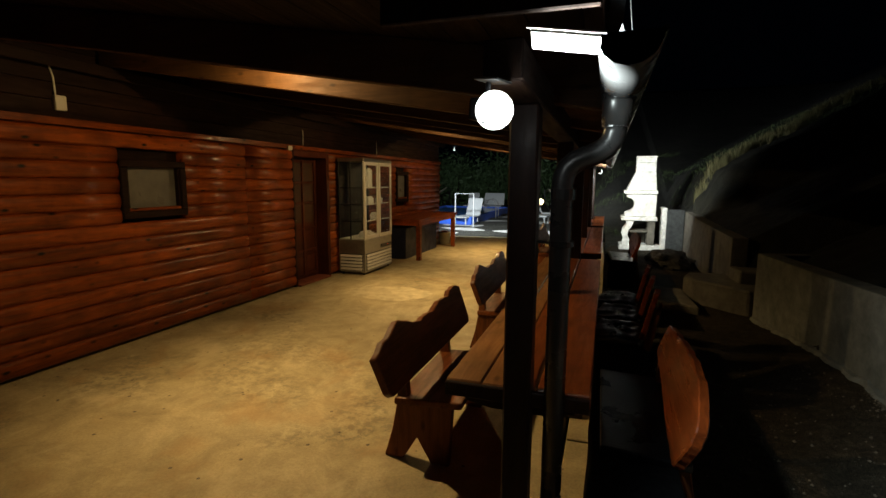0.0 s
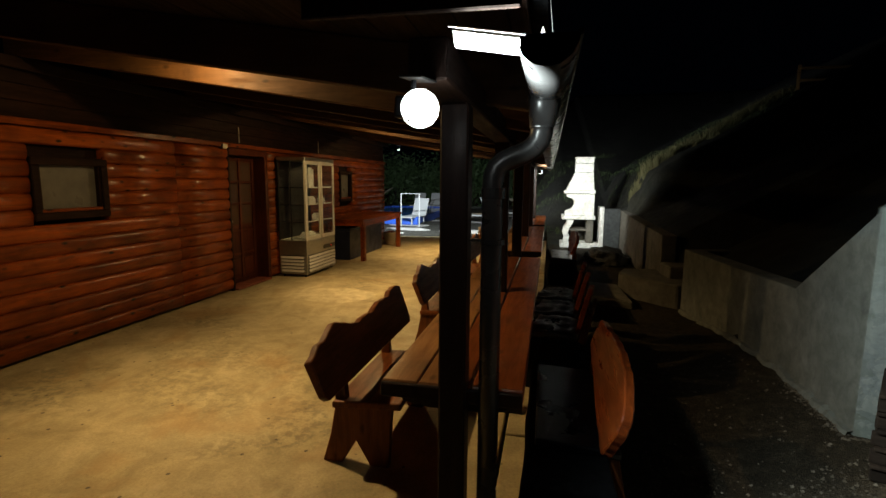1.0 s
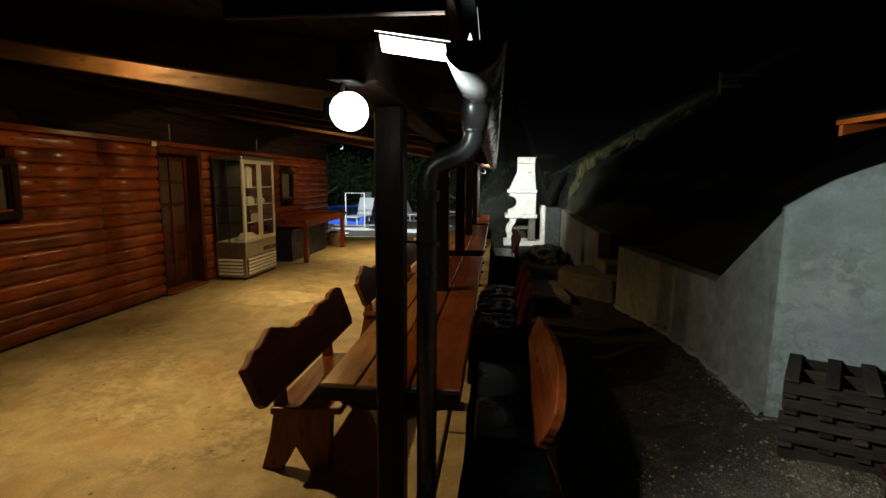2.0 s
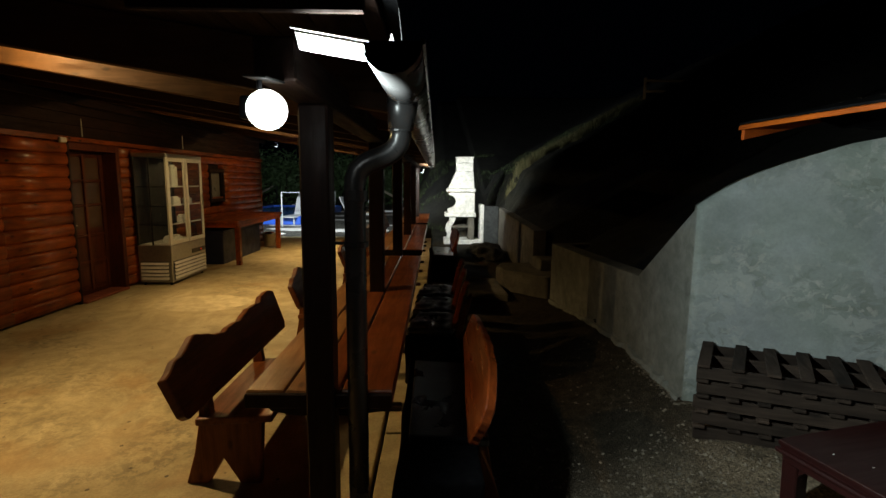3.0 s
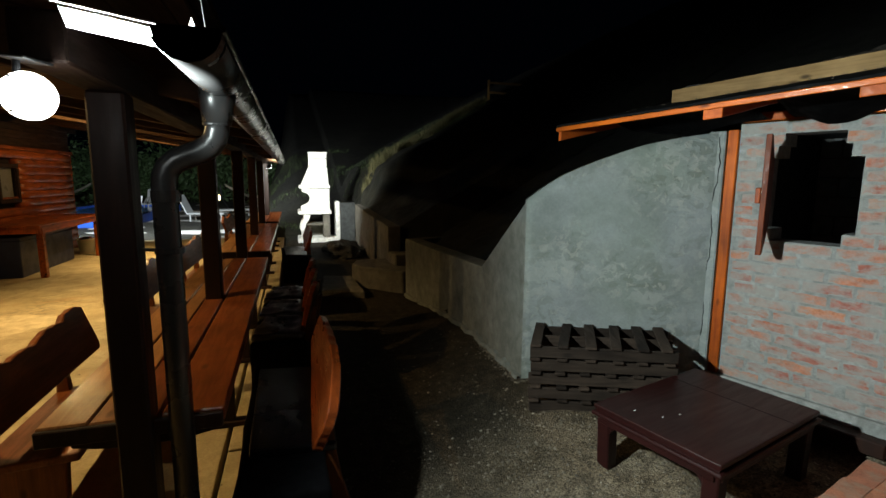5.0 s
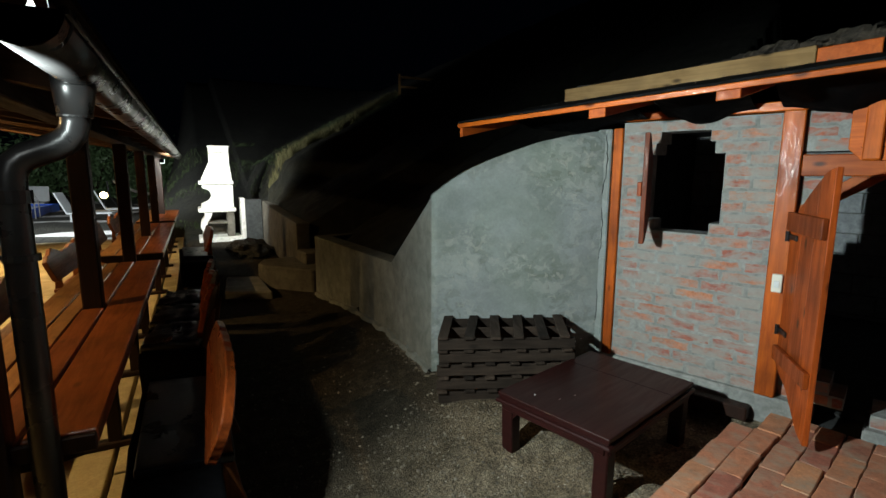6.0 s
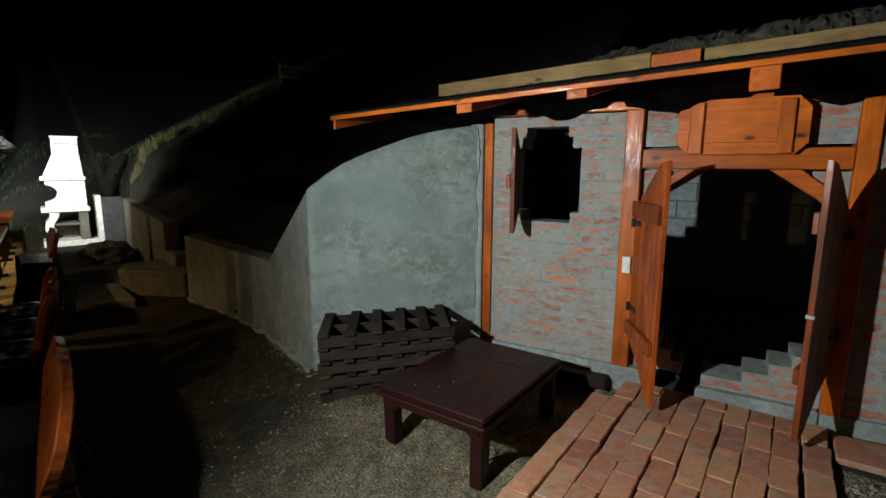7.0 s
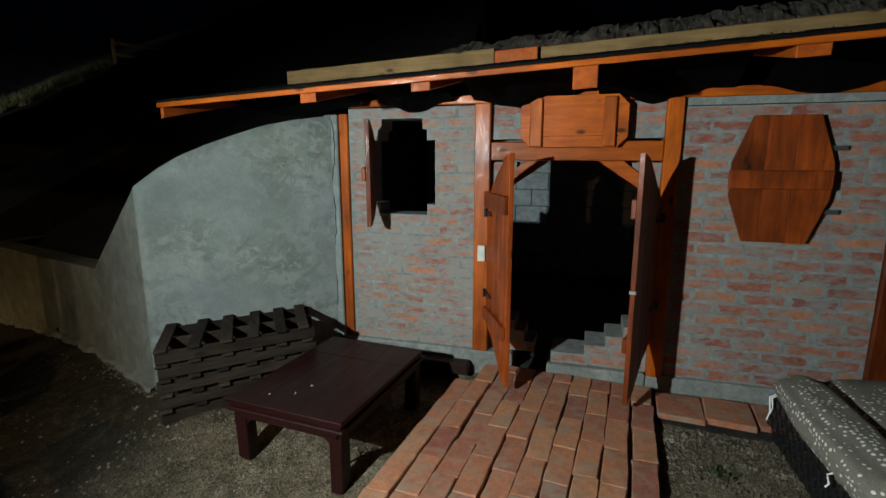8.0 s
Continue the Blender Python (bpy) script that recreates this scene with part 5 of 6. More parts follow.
def gutter():
    """Half-round gutter, open above, with a bead along its outer lip."""
    cx, cz, r = 0.470, 1.950, 0.078
    bm = bmesh.new()
    n = 14
    rings = []
    for y in (ROOF_Y0, ROOF_Y0 + 0.5, 2.0, 5.0, 8.0, 10.24):
        sag = 0.004 * math.sin(y)
        outer = [(cx - r * math.cos(math.pi * k / n), cz - r * math.sin(math.pi * k / n)) for k in range(n + 1)]
        inner = [(cx - (r - 0.003) * math.cos(math.pi * k / n), cz - (r - 0.003) * math.sin(math.pi * k / n)) for k in range(n, -1, -1)]
        rings.append([bm.verts.new((a, y, b + sag)) for a, b in outer + inner])
    m = len(rings[0])
    for a, b in zip(rings, rings[1:]):
        for k in range(m):
            bm.faces.new((a[k], a[(k + 1) % m], b[(k + 1) % m], b[k]))
    for r_ in (rings[0], rings[-1][::-1]):
        bm.faces.new(r_)
    g = part("gutter", bm, M_GUTTER, veranda, "grey metal half-round gutter", None, True)
    for y in (ROOF_Y0, 10.24):
        cap = bmesh.new()
        fan = [cap.verts.new((cx - r * math.cos(math.pi * k / n), y - 0.002, cz - r * math.sin(math.pi * k / n))) for k in range(n + 1)]
        cap.faces.new(fan)
        bmesh.ops.solidify(cap, geom=list(cap.faces), thickness=0.003)
        part("end_cap", cap, M_GUTTER, g)
    part("bead", tube([(cx + r, ROOF_Y0, cz), (cx + r, 4.0, cz), (cx + r, 10.24, cz)], 0.009, 8), M_GUTTER, g)
    y = ROOF_Y0 + 0.05
    while y < 10.2:
        strap = bmesh.new()
        rr = r + 0.003
        a = [strap.verts.new((cx - rr * math.cos(math.pi * k / n), y, cz - rr * math.sin(math.pi * k / n))) for k in range(n + 1)]
        b = [strap.verts.new((v.co.x, y + 0.025, v.co.z)) for v in a]
        for k in range(n):
            strap.faces.new((a[k], a[k + 1], b[k + 1], b[k]))
        bmesh.ops.solidify(strap, geom=list(strap.faces), thickness=0.003)
        part("bracket", strap, M_GUTTER, g)
        y += 0.98
    # outlet and swan-neck
    y0 = -0.56
    part("outlet", tube([(cx - 0.012, y0, cz - 0.055), (cx - 0.014, y0, cz - 0.085), (cx - 0.018, y0, cz - 0.165)], [0.060, 0.057, 0.047], 18), M_GUTTER, g, "funnel outlet", None, True)
    bend = [(0.452, y0, 1.800), (0.451, y0, 1.765), (0.443, y0, 1.735), (0.424, y0, 1.710), (0.395, y0, 1.692), (0.355, y0, 1.676), (0.318, y0, 1.660), (0.292, y0, 1.637), (0.279, y0, 1.605), (0.276, y0, 1.560)]
    pipe = part("downpipe", tube(bend + [(0.277, y0, 1.0), (0.278, y0, 0.004)], 0.041, 18), M_GUTTER, veranda, "dark metal downpipe with swan-neck bend", None, True)
    for z in (1.80, 1.54):
        part("collar", tube([(bend[0][0] if z > 1.6 else 0.280, y0, z - 0.02), (bend[0][0] if z > 1.6 else 0.280, y0, z + 0.02)], 0.047, 18), M_GUTTER, pipe)
    clip = tube([(0.280, y0, 1.345), (0.280, y0, 1.365)], 0.048, 18)
    tube([(0.19, y0 + 0.03, 1.355), (0.245, y0 + 0.01, 1.355)], 0.006, 8, clip)
    part("pipe_clip", clip, M_GUTTER, pipe)


gutter()
part("snow_guard", prism([(0.443, 2.000), (0.460, 2.000), (0.452, 2.026)], 0.012, "y", -0.93), M_FLASH, veranda, "small pale metal tab on the eave")
part("aerial_wire", tube([(0.487, -0.90, 1.945), (0.470, -0.90, 2.105)], 0.0013, 6), M_STEEL, veranda, "short stiff wire over the gutter")


def floodlight(place, aim, label, lit):
    """A small floodlight: body, rim, glass, and a stub with a plate above."""
    lamp = thing("floodlight", label, "lamp", look(place, aim))
    part("body", box(-0.034, 0.034, -0.032, 0.032, 0.012, 0.062, 0.008, seg=2), M_IRON, lamp)
    rim = box(-0.040, 0.040, -0.040, -0.034, -0.004, 0.012, 0.002)
    box(-0.040, 0.040, 0.034, 0.040, -0.004, 0.012, 0.002, rim)
    box(-0.040, -0.034, -0.034, 0.034, -0.004, 0.012, 0.002, rim)
    box(0.034, 0.040, -0.034, 0.034, -0.004, 0.012, 0.002, rim)
    part("rim", rim, M_IRON, lamp)
    part("lens", lit, M_LENS, lamp, "glowing white lens", None, True).visible_shadow = False
    stub = tube([(0.0, 0.038, 0.022), (0.0, 0.084, 0.022)], 0.008, 10)
    part("stub", stub, M_IRON, lamp)
    part("mount_plate", box(-0.045, 0.045, 0.078, 0.085, -0.030, 0.045, 0.002), M_IRON, lamp)
    return lamp


def dome_lens():
    bm = bmesh.new()
    bmesh.ops.create_uvsphere(bm, u_segments=24, v_segments=14, radius=0.055)
    bm.transform(Matrix.Translation((0, 0, -0.006)))
    return bm


floodlight(FLOOD + Vector((-0.02, 0, 0)), FLOOD + Vector((1.0, -0.30, -0.10)), "lit white floodlight hanging under the eave", dome_lens())
floodlight(GRILL_LAMP, (1.2, 10.6, 1.3), "floodlight on a post aimed at the barbecue", box(-0.033, 0.033, -0.033, 0.033, 0.004, 0.010))
floodlight(POOL_LAMP, (-4.0, 18.0, 0.0), "floodlight on the gable aimed at the pool", box(-0.033, 0.033, -0.033, 0.033, 0.004, 0.010))

def ceiling_bulb(place):
    """A warm bulb under a flat enamel shade, close to the roof boards."""
    bulb = thing("ceiling_lamp", "warm bulb under a small dark shade between the rafters", "lamp", Matrix.Translation(place), "veranda lamps")
    part("glass", lathe([(0.008, -0.0335), (0.022, -0.0325), (0.026, -0.030), (0.024, -0.027)], 16), M_BULB, bulb, "", None, True).visible_shadow = False
    part("shade", lathe([(0.078, -0.026), (0.074, -0.010), (0.050, 0.012), (0.030, 0.022), (0.028, ceil_z(place.x) + 0.142 - place.z)], 18), M_BLACK, bulb)


for lamp_place in WARM:
    ceiling_bulb(lamp_place)


# ---------------------------------------------------------------- tables and benches
def long_table(y0, length):
    """Heavy plank table built round the posts."""
    top = 0.745
    tab = thing("long_table", "heavy reddish plank table built round the posts", "table", Matrix.Translation((0.115, y0, 0)), "long tables")
    y_post = [p - y0 for p in POSTS if y0 + 0.05 < p < y0 + length - 0.05]
    cuts = [0.0] + [v for p in y_post for v in (p - 0.062, p + 0.062)] + [length]
    part("plank", box(-0.30, -0.145, 0.0, length, top - 0.055, top, 0.006), M_TABLE_WORN, tab, "paler worn plank")
    part("plank", box(-0.141, -0.047, 0.0, length, top - 0.055, top - 0.002, 0.006), M_TABLE_WORN, tab, "paler worn plank")
    for a, b in zip(cuts[::2], cuts[1::2]):
        part("plank", box(-0.043, 0.076, a + 0.002, b - 0.002, top - 0.055, top - 0.001, 0.006), M_TABLE, tab)
    part("plank", box(0.088, 0.300, 0.004, length, top - 0.055, top, 0.006), M_TABLE, tab)
    # added dark strip: the shade on the plank ends is put in as colour
    part("end_board", box(-0.298, 0.298, -0.024, -0.001, top - 0.066, top - 0.006, 0.004), M_POST, tab, "dark strip across the plank ends, in place of shade")
    for f in (0.02, 0.36, 0.70, 0.975):
        y = length * f + (0.02 if f < 0.5 else -0.06)
        while any(abs(y + 0.03 - p) < 0.16 for p in y_post):
            y += 0.05
        outline = [(-0.27, top - 0.058), (0.27, top - 0.058), (0.235, top - 0.135), (0.12, top - 0.155), (-0.12, top - 0.155), (-0.235, top - 0.135)]
        part("bearer", prism(outline, 0.055, "y", y, 0.004), M_POST, tab, "dark shaped bearer")
        if f in (0.36, 0.70) or f > 0.9:
            for sx in (-0.16, 0.10):
                part("leg", box(sx, sx + 0.07, y + 0.0, y + 0.055, 0.04, top - 0.157, 0.006), M_POST, tab)
            part("foot", box(-0.20, 0.24, y - 0.01, y + 0.065, 0.0, 0.042, 0.008), M_POST, tab)
    return tab


long_table(-0.530, 3.62)
long_table(3.60, 3.50)
long_table(7.50, 2.70)


def carved_top(n, length, height):
    """Wavy upper edge of a carved backrest."""
    out = []
    for i in range(n + 1):
        f = i / n
        z = height * (0.66 + 0.10 * smooth(f / 0.10))
        z += height * 0.22 * math.exp(-((f - 0.24) / 0.085) ** 2) + height * 0.06 * math.exp(-((f - 0.10) / 0.05) ** 2)
        z += height * 0.09 * math.exp(-((f - 0.72) / 0.09) ** 2)
        z += height * 0.17 * smooth((f - 0.80) / 0.07) * (1 - 0.45 * smooth((f - 0.94) / 0.06))
        z += 0.005 * math.sin(f * 41) + 0.003 * math.sin(f * 83 + 1)
        out.append((f * length, z))
    return out


def make_bench(length, seat_mat, seat_label, m, label, group, rim=None):
    """A carved bench; local y along it, the seat towards local +x of the leaning back."""
    b = thing("bench", label, "bench", m, group)
    lean, foot = (-20, 0.475) if rim else (-20, 0.505)
    rim = rim or [(0.05, 0.0), (0.02, 0.03)] + carved_top(48, length, 0.33) + [(length - 0.01, 0.04), (length - 0.04, 0.0)]
    back = prism(rim, 0.045, "x", -0.0225, 0.006)
    back.transform(Matrix.Translation((0.0, 0, foot)) @ Matrix.Rotation(radians(lean), 4, "Y"))
    part("backrest", back, M_BENCH_RED if foot == 0.475 else M_BENCH, b, "carved wavy plank backrest")
    seat = box(-0.10, 0.30, 0.31, length - 0.33, 0.350, 0.392, 0.010, seg=2)
    for v in seat.verts:
        if v.co.x > 0.15:
            v.co.x += 0.012 * math.sin(v.co.y * 5) - (0.05 * abs(v.co.y - length / 2) / length)
        v.co.z += 0.06 * (v.co.x - 0.14)
    part("seat", seat, seat_mat, b, seat_label)
    # block added under the seat: fills the dark there, keeps lamp light off the yard
    if seat_mat is M_BLACKSEAT:
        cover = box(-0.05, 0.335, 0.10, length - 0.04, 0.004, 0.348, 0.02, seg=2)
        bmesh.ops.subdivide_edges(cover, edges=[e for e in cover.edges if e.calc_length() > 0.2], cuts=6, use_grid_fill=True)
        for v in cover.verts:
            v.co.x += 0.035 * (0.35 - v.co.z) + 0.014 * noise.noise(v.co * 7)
        part("cover", cover, M_UNDERSEAT, b, "near-black cover block filling the dark under the seat", None, True)
    for y in (0.34, length - 0.40):
        outline = [(-0.175, 0.0), (-0.06, 0.0), (0.025, 0.145), (0.110, 0.0), (0.215, 0.0), (0.235, 0.352), (-0.095, 0.338), (-0.125, 0.17)]
        part("leg", prism(outline, 0.050, "y", y, 0.005), M_BENCHLEG, b, "notched board leg")
        arm = prism([(-0.095, 0.339), (-0.022, 0.339), (-0.045, 0.56), (-0.105, 0.70), (-0.128, 0.70), (-0.085, 0.52)], 0.05, "y", y, 0.004)
        part("back_support", arm, M_BENCHLEG, b)
    return b


LABEL_L = "carved orange wooden bench with wavy backrest beside the table"
LABEL_R = "carved wooden bench with dark glossy seat at the yard side"
first = make_bench(1.50, M_BENCH, "", pose(-0.545, -0.37, 0), LABEL_L, "benches beside the tables")
for i, y in enumerate((1.58, 3.55, 5.6, 7.7)):
    copy_thing(first, pose(-0.56 + 0.02 * (i % 2), y, 0, 0, 0, (1.0, -1.5, 0.8, 0)[i]))
WANE = [(0.41, 0.112), (0.39, 0.20), (0.405, 0.285), (0.56, 0.300), (0.74, 0.315), (0.90, 0.322), (1.04, 0.325), (1.20, 0.318), (1.33, 0.304), (1.42, 0.275), (1.49, 0.246), (1.535, 0.220),
        (1.565, 0.190), (1.572, 0.150), (1.560, 0.100), (1.54, 0.050), (1.51, 0.0), (1.30, 0.012), (1.05, 0.040), (0.75, 0.075)]
bark = []
for (a0, b0), (a1, b1) in zip(WANE, WANE[1:] + WANE[:1]):
    bark.append((a0, b0))
    for f in (0.33, 0.67):
        a, b = lerp(a0, a1, f), lerp(b0, b1, f)
        bark.append((a + 0.010 * noise.noise(Vector((a * 31, b * 31, 1))), b + 0.014 * noise.noise(Vector((a * 27, b * 27, 5)))))
yard_bench = make_bench(1.62, M_BLACKSEAT, "black glossy seat cover", pose(0.750, 1.04, 0.0, 0, 0, 180), LABEL_R, "benches beside the tables", bark)
copy_thing(yard_bench, pose(0.80, 6.75, 0.0, 0, 0, 182))


def make_chair(m):
    """A single seat with a carved plank back, built as the benches are."""
    c = thing("garden_chair", "dark wooden chair with black glossy seat and plank back", "chair", m, "chairs in a row")
    rim = [(0.03, 0.0), (0.0, 0.06)] + [(0.46 * k / 10, 0.28 + 0.06 * math.sin(math.pi * k / 10) + 0.008 * math.sin(k * 2.1)) for k in range(11)] + [(0.46, 0.06), (0.43, 0.0)]
    back = prism(rim, 0.040, "x", -0.02, 0.006)
    back.transform(Matrix.Translation((-0.01, 0, 0.46)) @ Matrix.Rotation(radians(-13), 4, "Y"))
    part("backrest", back, M_BENCH_RED, c, "carved plank backrest")
    seat = box(-0.01, 0.36, -0.01, 0.47, 0.395, 0.47, 0.03, seg=2)
    bmesh.ops.subdivide_edges(seat, edges=[e for e in seat.edges if e.calc_length() > 0.15], cuts=9, use_grid_fill=True)
    for v in seat.verts:
        n = noise.noise(Vector((v.co.x * 9, v.co.y * 11, 2))) + 0.5 * noise.noise(Vector((v.co.x * 24, v.co.y * 26, 7)))
        v.co.z += 0.026 * n * (1 if v.co.z > 0.42 else 0.4)
        v.co.x += 0.010 * noise.noise(Vector((v.co.y * 14, v.co.z * 20, 4)))
    part("seat", seat, M_BLACKSEAT, c, "black glossy seat cover", None, True)
    # added block, stands in for the dark under the chair and stops light
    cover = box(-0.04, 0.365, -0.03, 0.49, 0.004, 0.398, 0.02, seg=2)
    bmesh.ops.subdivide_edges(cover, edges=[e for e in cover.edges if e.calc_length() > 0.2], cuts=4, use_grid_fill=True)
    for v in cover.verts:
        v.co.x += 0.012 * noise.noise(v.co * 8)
    part("cover", cover, M_UNDERSEAT, c, "near-black cover block filling the dark under the seat", None, True)
    for y in (0.03, 0.38):
        part("leg", prism([(-0.02, 0.0), (0.06, 0.0), (0.15, 0.14), (0.23, 0.0), (0.32, 0.0), (0.29, 0.398), (0.0, 0.398)], 0.045, "y", y, 0.004), M_BENCHLEG, c)
        part("back_support", prism([(-0.075, 0.380), (-0.012, 0.380), (-0.045, 0.52), (-0.095, 0.66), (-0.120, 0.66)], 0.045, "y", y, 0.004), M_BENCHLEG, c)
    return c


chair = make_chair(pose(0.785, 1.66, 0, 0, 0, 171))
copy_thing(chair, pose(0.80, 2.22, 0, 0, 0, 171))
copy_thing(chair, pose(0.805, 2.80, 0, 0, 0, 172))


# ---------------------------------------------------------------- things along the log wall
def display_fridge():
    """Steel drinks fridge with two sliding glass doors and louvred foot."""
    f = thing("display_fridge", "steel display fridge with two sliding glass doors, partly stocked", "fridge", Matrix.Translation((-3.335, 4.785, 0)))
    w, d, h = 1.075, 0.50, 1.95
    part("base", box(-d, -0.004, 0.006, w - 0.006, 0.04, 0.60, 0.008), M_STEEL, f)
    part("grille", box(-0.0035, 0.003, 0.05, w - 0.05, 0.075, 0.36, 0.001), M_BLACK, f, "dark recess behind the louvres")
    part("grille", box(-d + 0.04, -0.05, -0.001, 0.0055, 0.075, 0.36, 0.001), M_BLACK, f, "dark recess behind the louvres")
    for k in range(5):
        z = 0.085 + k * 0.055
        fin = [(0.0035, z + 0.040), (0.0035, z + 0.034), (0.020, z), (0.023, z + 0.004)]
        part("louvre", prism(fin, w - 0.10, "y", 0.05), M_ALU, f)
        part("louvre", prism([(-a, b) for a, b in fin], d - 0.09, "x", -d + 0.04), M_ALU, f)
    part("control_strip", box(-0.003, 0.008, 0.60, w - 0.04, 0.40, 0.47, 0.004), M_BLACK, f)
    part("indicator", box(0.0085, 0.011, 0.86, 0.90, 0.428, 0.444), M_RED, f, "small red indicator light")
    part("top", box(-d, 0.006, 0.0, w, h - 0.055, h, 0.008), M_STEEL, f)
    part("back_panel", box(-d, -d + 0.02, 0.02, w - 0.02, 0.60, h - 0.056), M_IRON, f)
    part("side_bar", box(-d * 0.55, -d * 0.55 + 0.02, 0.002, 0.011, 0.602, h - 0.056, 0.003), M_IRON, f)
    for x, y in ((-0.03, 0.0), (-0.03, w - 0.03), (-d, 0.0), (-d, w - 0.03)):
        part("corner_post", box(x, x + 0.03, y, y + 0.03, 0.602, h - 0.056, 0.004), M_ALU if x > -0.1 else M_IRON, f)
    for y in (0.012, w - 0.016):
        part("side_glass", box(-d + 0.032, -0.032, y, y + 0.004, 0.61, h - 0.06), M_GLASS, f).visible_shadow = False
    for k in range(2):
        y0, x0 = 0.03 + k * 0.50, -0.024 + 0.020 * k
        door = part("sliding_door", box(x0 + 0.005, x0 + 0.009, y0 + 0.05, y0 + 0.465, 0.66, h - 0.11), M_GLASS, f, "sliding glass door")
        door.visible_shadow = False
        for a, b, c, e in ((y0, y0 + 0.515, 0.605, 0.665), (y0, y0 + 0.515, h - 0.115, h - 0.058), (y0, y0 + 0.055, 0.666, h - 0.116), (y0 + 0.46, y0 + 0.515, 0.666, h - 0.116)):
            part("door_frame", box(x0, x0 + 0.018, a, b, c, e, 0.003), M_ALU, door)
    part("handle", box(0.016, 0.035, w - 0.075, w - 0.055, 1.15, 1.33, 0.005), M_STEEL, f)
    for i, z in enumerate((0.90, 1.18, 1.46)):
        shelf = part("shelf", box(-d + 0.03, -0.05, 0.03, w - 0.03, z, z + 0.006), M_GLASS, f, "glass shelf")
        shelf.visible_shadow = False
        part("edge_strip", box(-0.0495, -0.042, 0.03, w - 0.03, z - 0.006, z + 0.014, 0.002), M_ALU, shelf)
        part("edge_strip", box(-d + 0.03, -0.05, 0.022, 0.0295, z - 0.004, z + 0.008, 0.002), M_IRON, shelf, "dark shelf rail")
    part("floor_tray", box(-d + 0.03, -0.05, 0.03, w - 0.03, 0.602, 0.612), M_ALU, f)
    for foot_x in (-d + 0.05, -0.06):
        for foot_y in (0.06, w - 0.06):
            part("foot", tube([(foot_x, foot_y, 0.0), (foot_x, foot_y, 0.041)], 0.02, 10), M_BLACK, f)
    for y, z, wide, hgt, deep in ((0.30, 1.468, 0.17, 0.30, 0.05), (0.66, 1.188, 0.22, 0.09, 0.06), (0.32, 1.188, 0.20, 0.10, 0.08), (0.54, 0.908, 0.16, 0.09, 0.10), (0.20, 0.614, 0.30, 0.08, 0.14)):
        pile = thing("card_stack", "stack of white cards and boxes on a fridge shelf", "box", Matrix.Translation((-3.335, 4.785 + y, z)), "cards in the fridge")
        part("card", box(-deep - 0.08, -0.09, 0.0, wide, 0.0, hgt, 0.004), M_PAPER, pile)
        part("card", box(-deep - 0.07, -0.11, 0.02, wide - 0.02, hgt, hgt + 0.025, 0.004), M_PAPER, pile)



display_fridge()


def counter():
    c = thing("bar_counter", "long brown wooden counter table on square legs", "table", Matrix.Translation((-3.86, 6.45, 0)))
    for k in range(4):
        part("plank", box(0.02 + k * 0.207, 0.222 + k * 0.207, 0.0, 2.58, 0.785, 0.832, 0.006), M_LOG, c)
    part("apron", box(0.79, 0.82, 0.05, 2.53, 0.70, 0.783, 0.004), M_LOG, c)
    part("apron", box(0.06, 0.788, 0.05, 0.08, 0.70, 0.783, 0.004), M_LOG, c)
    part("apron", box(0.06, 0.788, 2.50, 2.53, 0.70, 0.783, 0.004), M_LOG, c)
    for x, y in ((0.74, 0.10), (0.74, 2.38), (0.05, 0.10), (0.05, 2.38)):
        part("leg", box(x, x + 0.09, y, y + 0.09, 0.0, 0.784, 0.006), M_LOG, c)


counter()
crate = thing("storage_chest", "dark navy storage chest under the counter", "chest", Matrix.Translation((-3.82, 6.62, 0)))
part("body", box(0.0, 0.45, 0.0, 1.9, 0.0, 0.58, 0.015, seg=2), M_NAVY, crate)
part("lid", box(-0.01, 0.47, -0.01, 1.91, 0.583, 0.64, 0.012, seg=2), M_NAVY, crate)
bucket = thing("bucket", "grey plastic bucket with red rags beside the counter leg", "bucket", Matrix.Translation((-3.45, 9.35, 0)))
part("pail", lathe([(0.12, 0.0), (0.155, 0.28), (0.165, 0.285), (0.165, 0.30), (0.145, 0.29), (0.11, 0.02)], 20), M_CREAM, bucket, "", None, True)
part("handle", tube([(0.16, 0, 0.27), (0.12, 0.0, 0.36), (0, 0, 0.40), (-0.12, 0, 0.36), (-0.16, 0, 0.27)], 0.005, 6), M_STEEL, bucket)
rags = bmesh.new()
bmesh.ops.create_icosphere(rags, subdivisions=3, radius=0.13)
for v in rags.verts:
    v.co *= 1 + 0.25 * noise.noise(v.co * 14)
    v.co.z *= 0.5
part("rag", rags, plain("red_rag", (0.22, 0.05, 0.04), 0.9), bucket, "crumpled red rag", Matrix.Translation((0, 0, 0.27)), True)


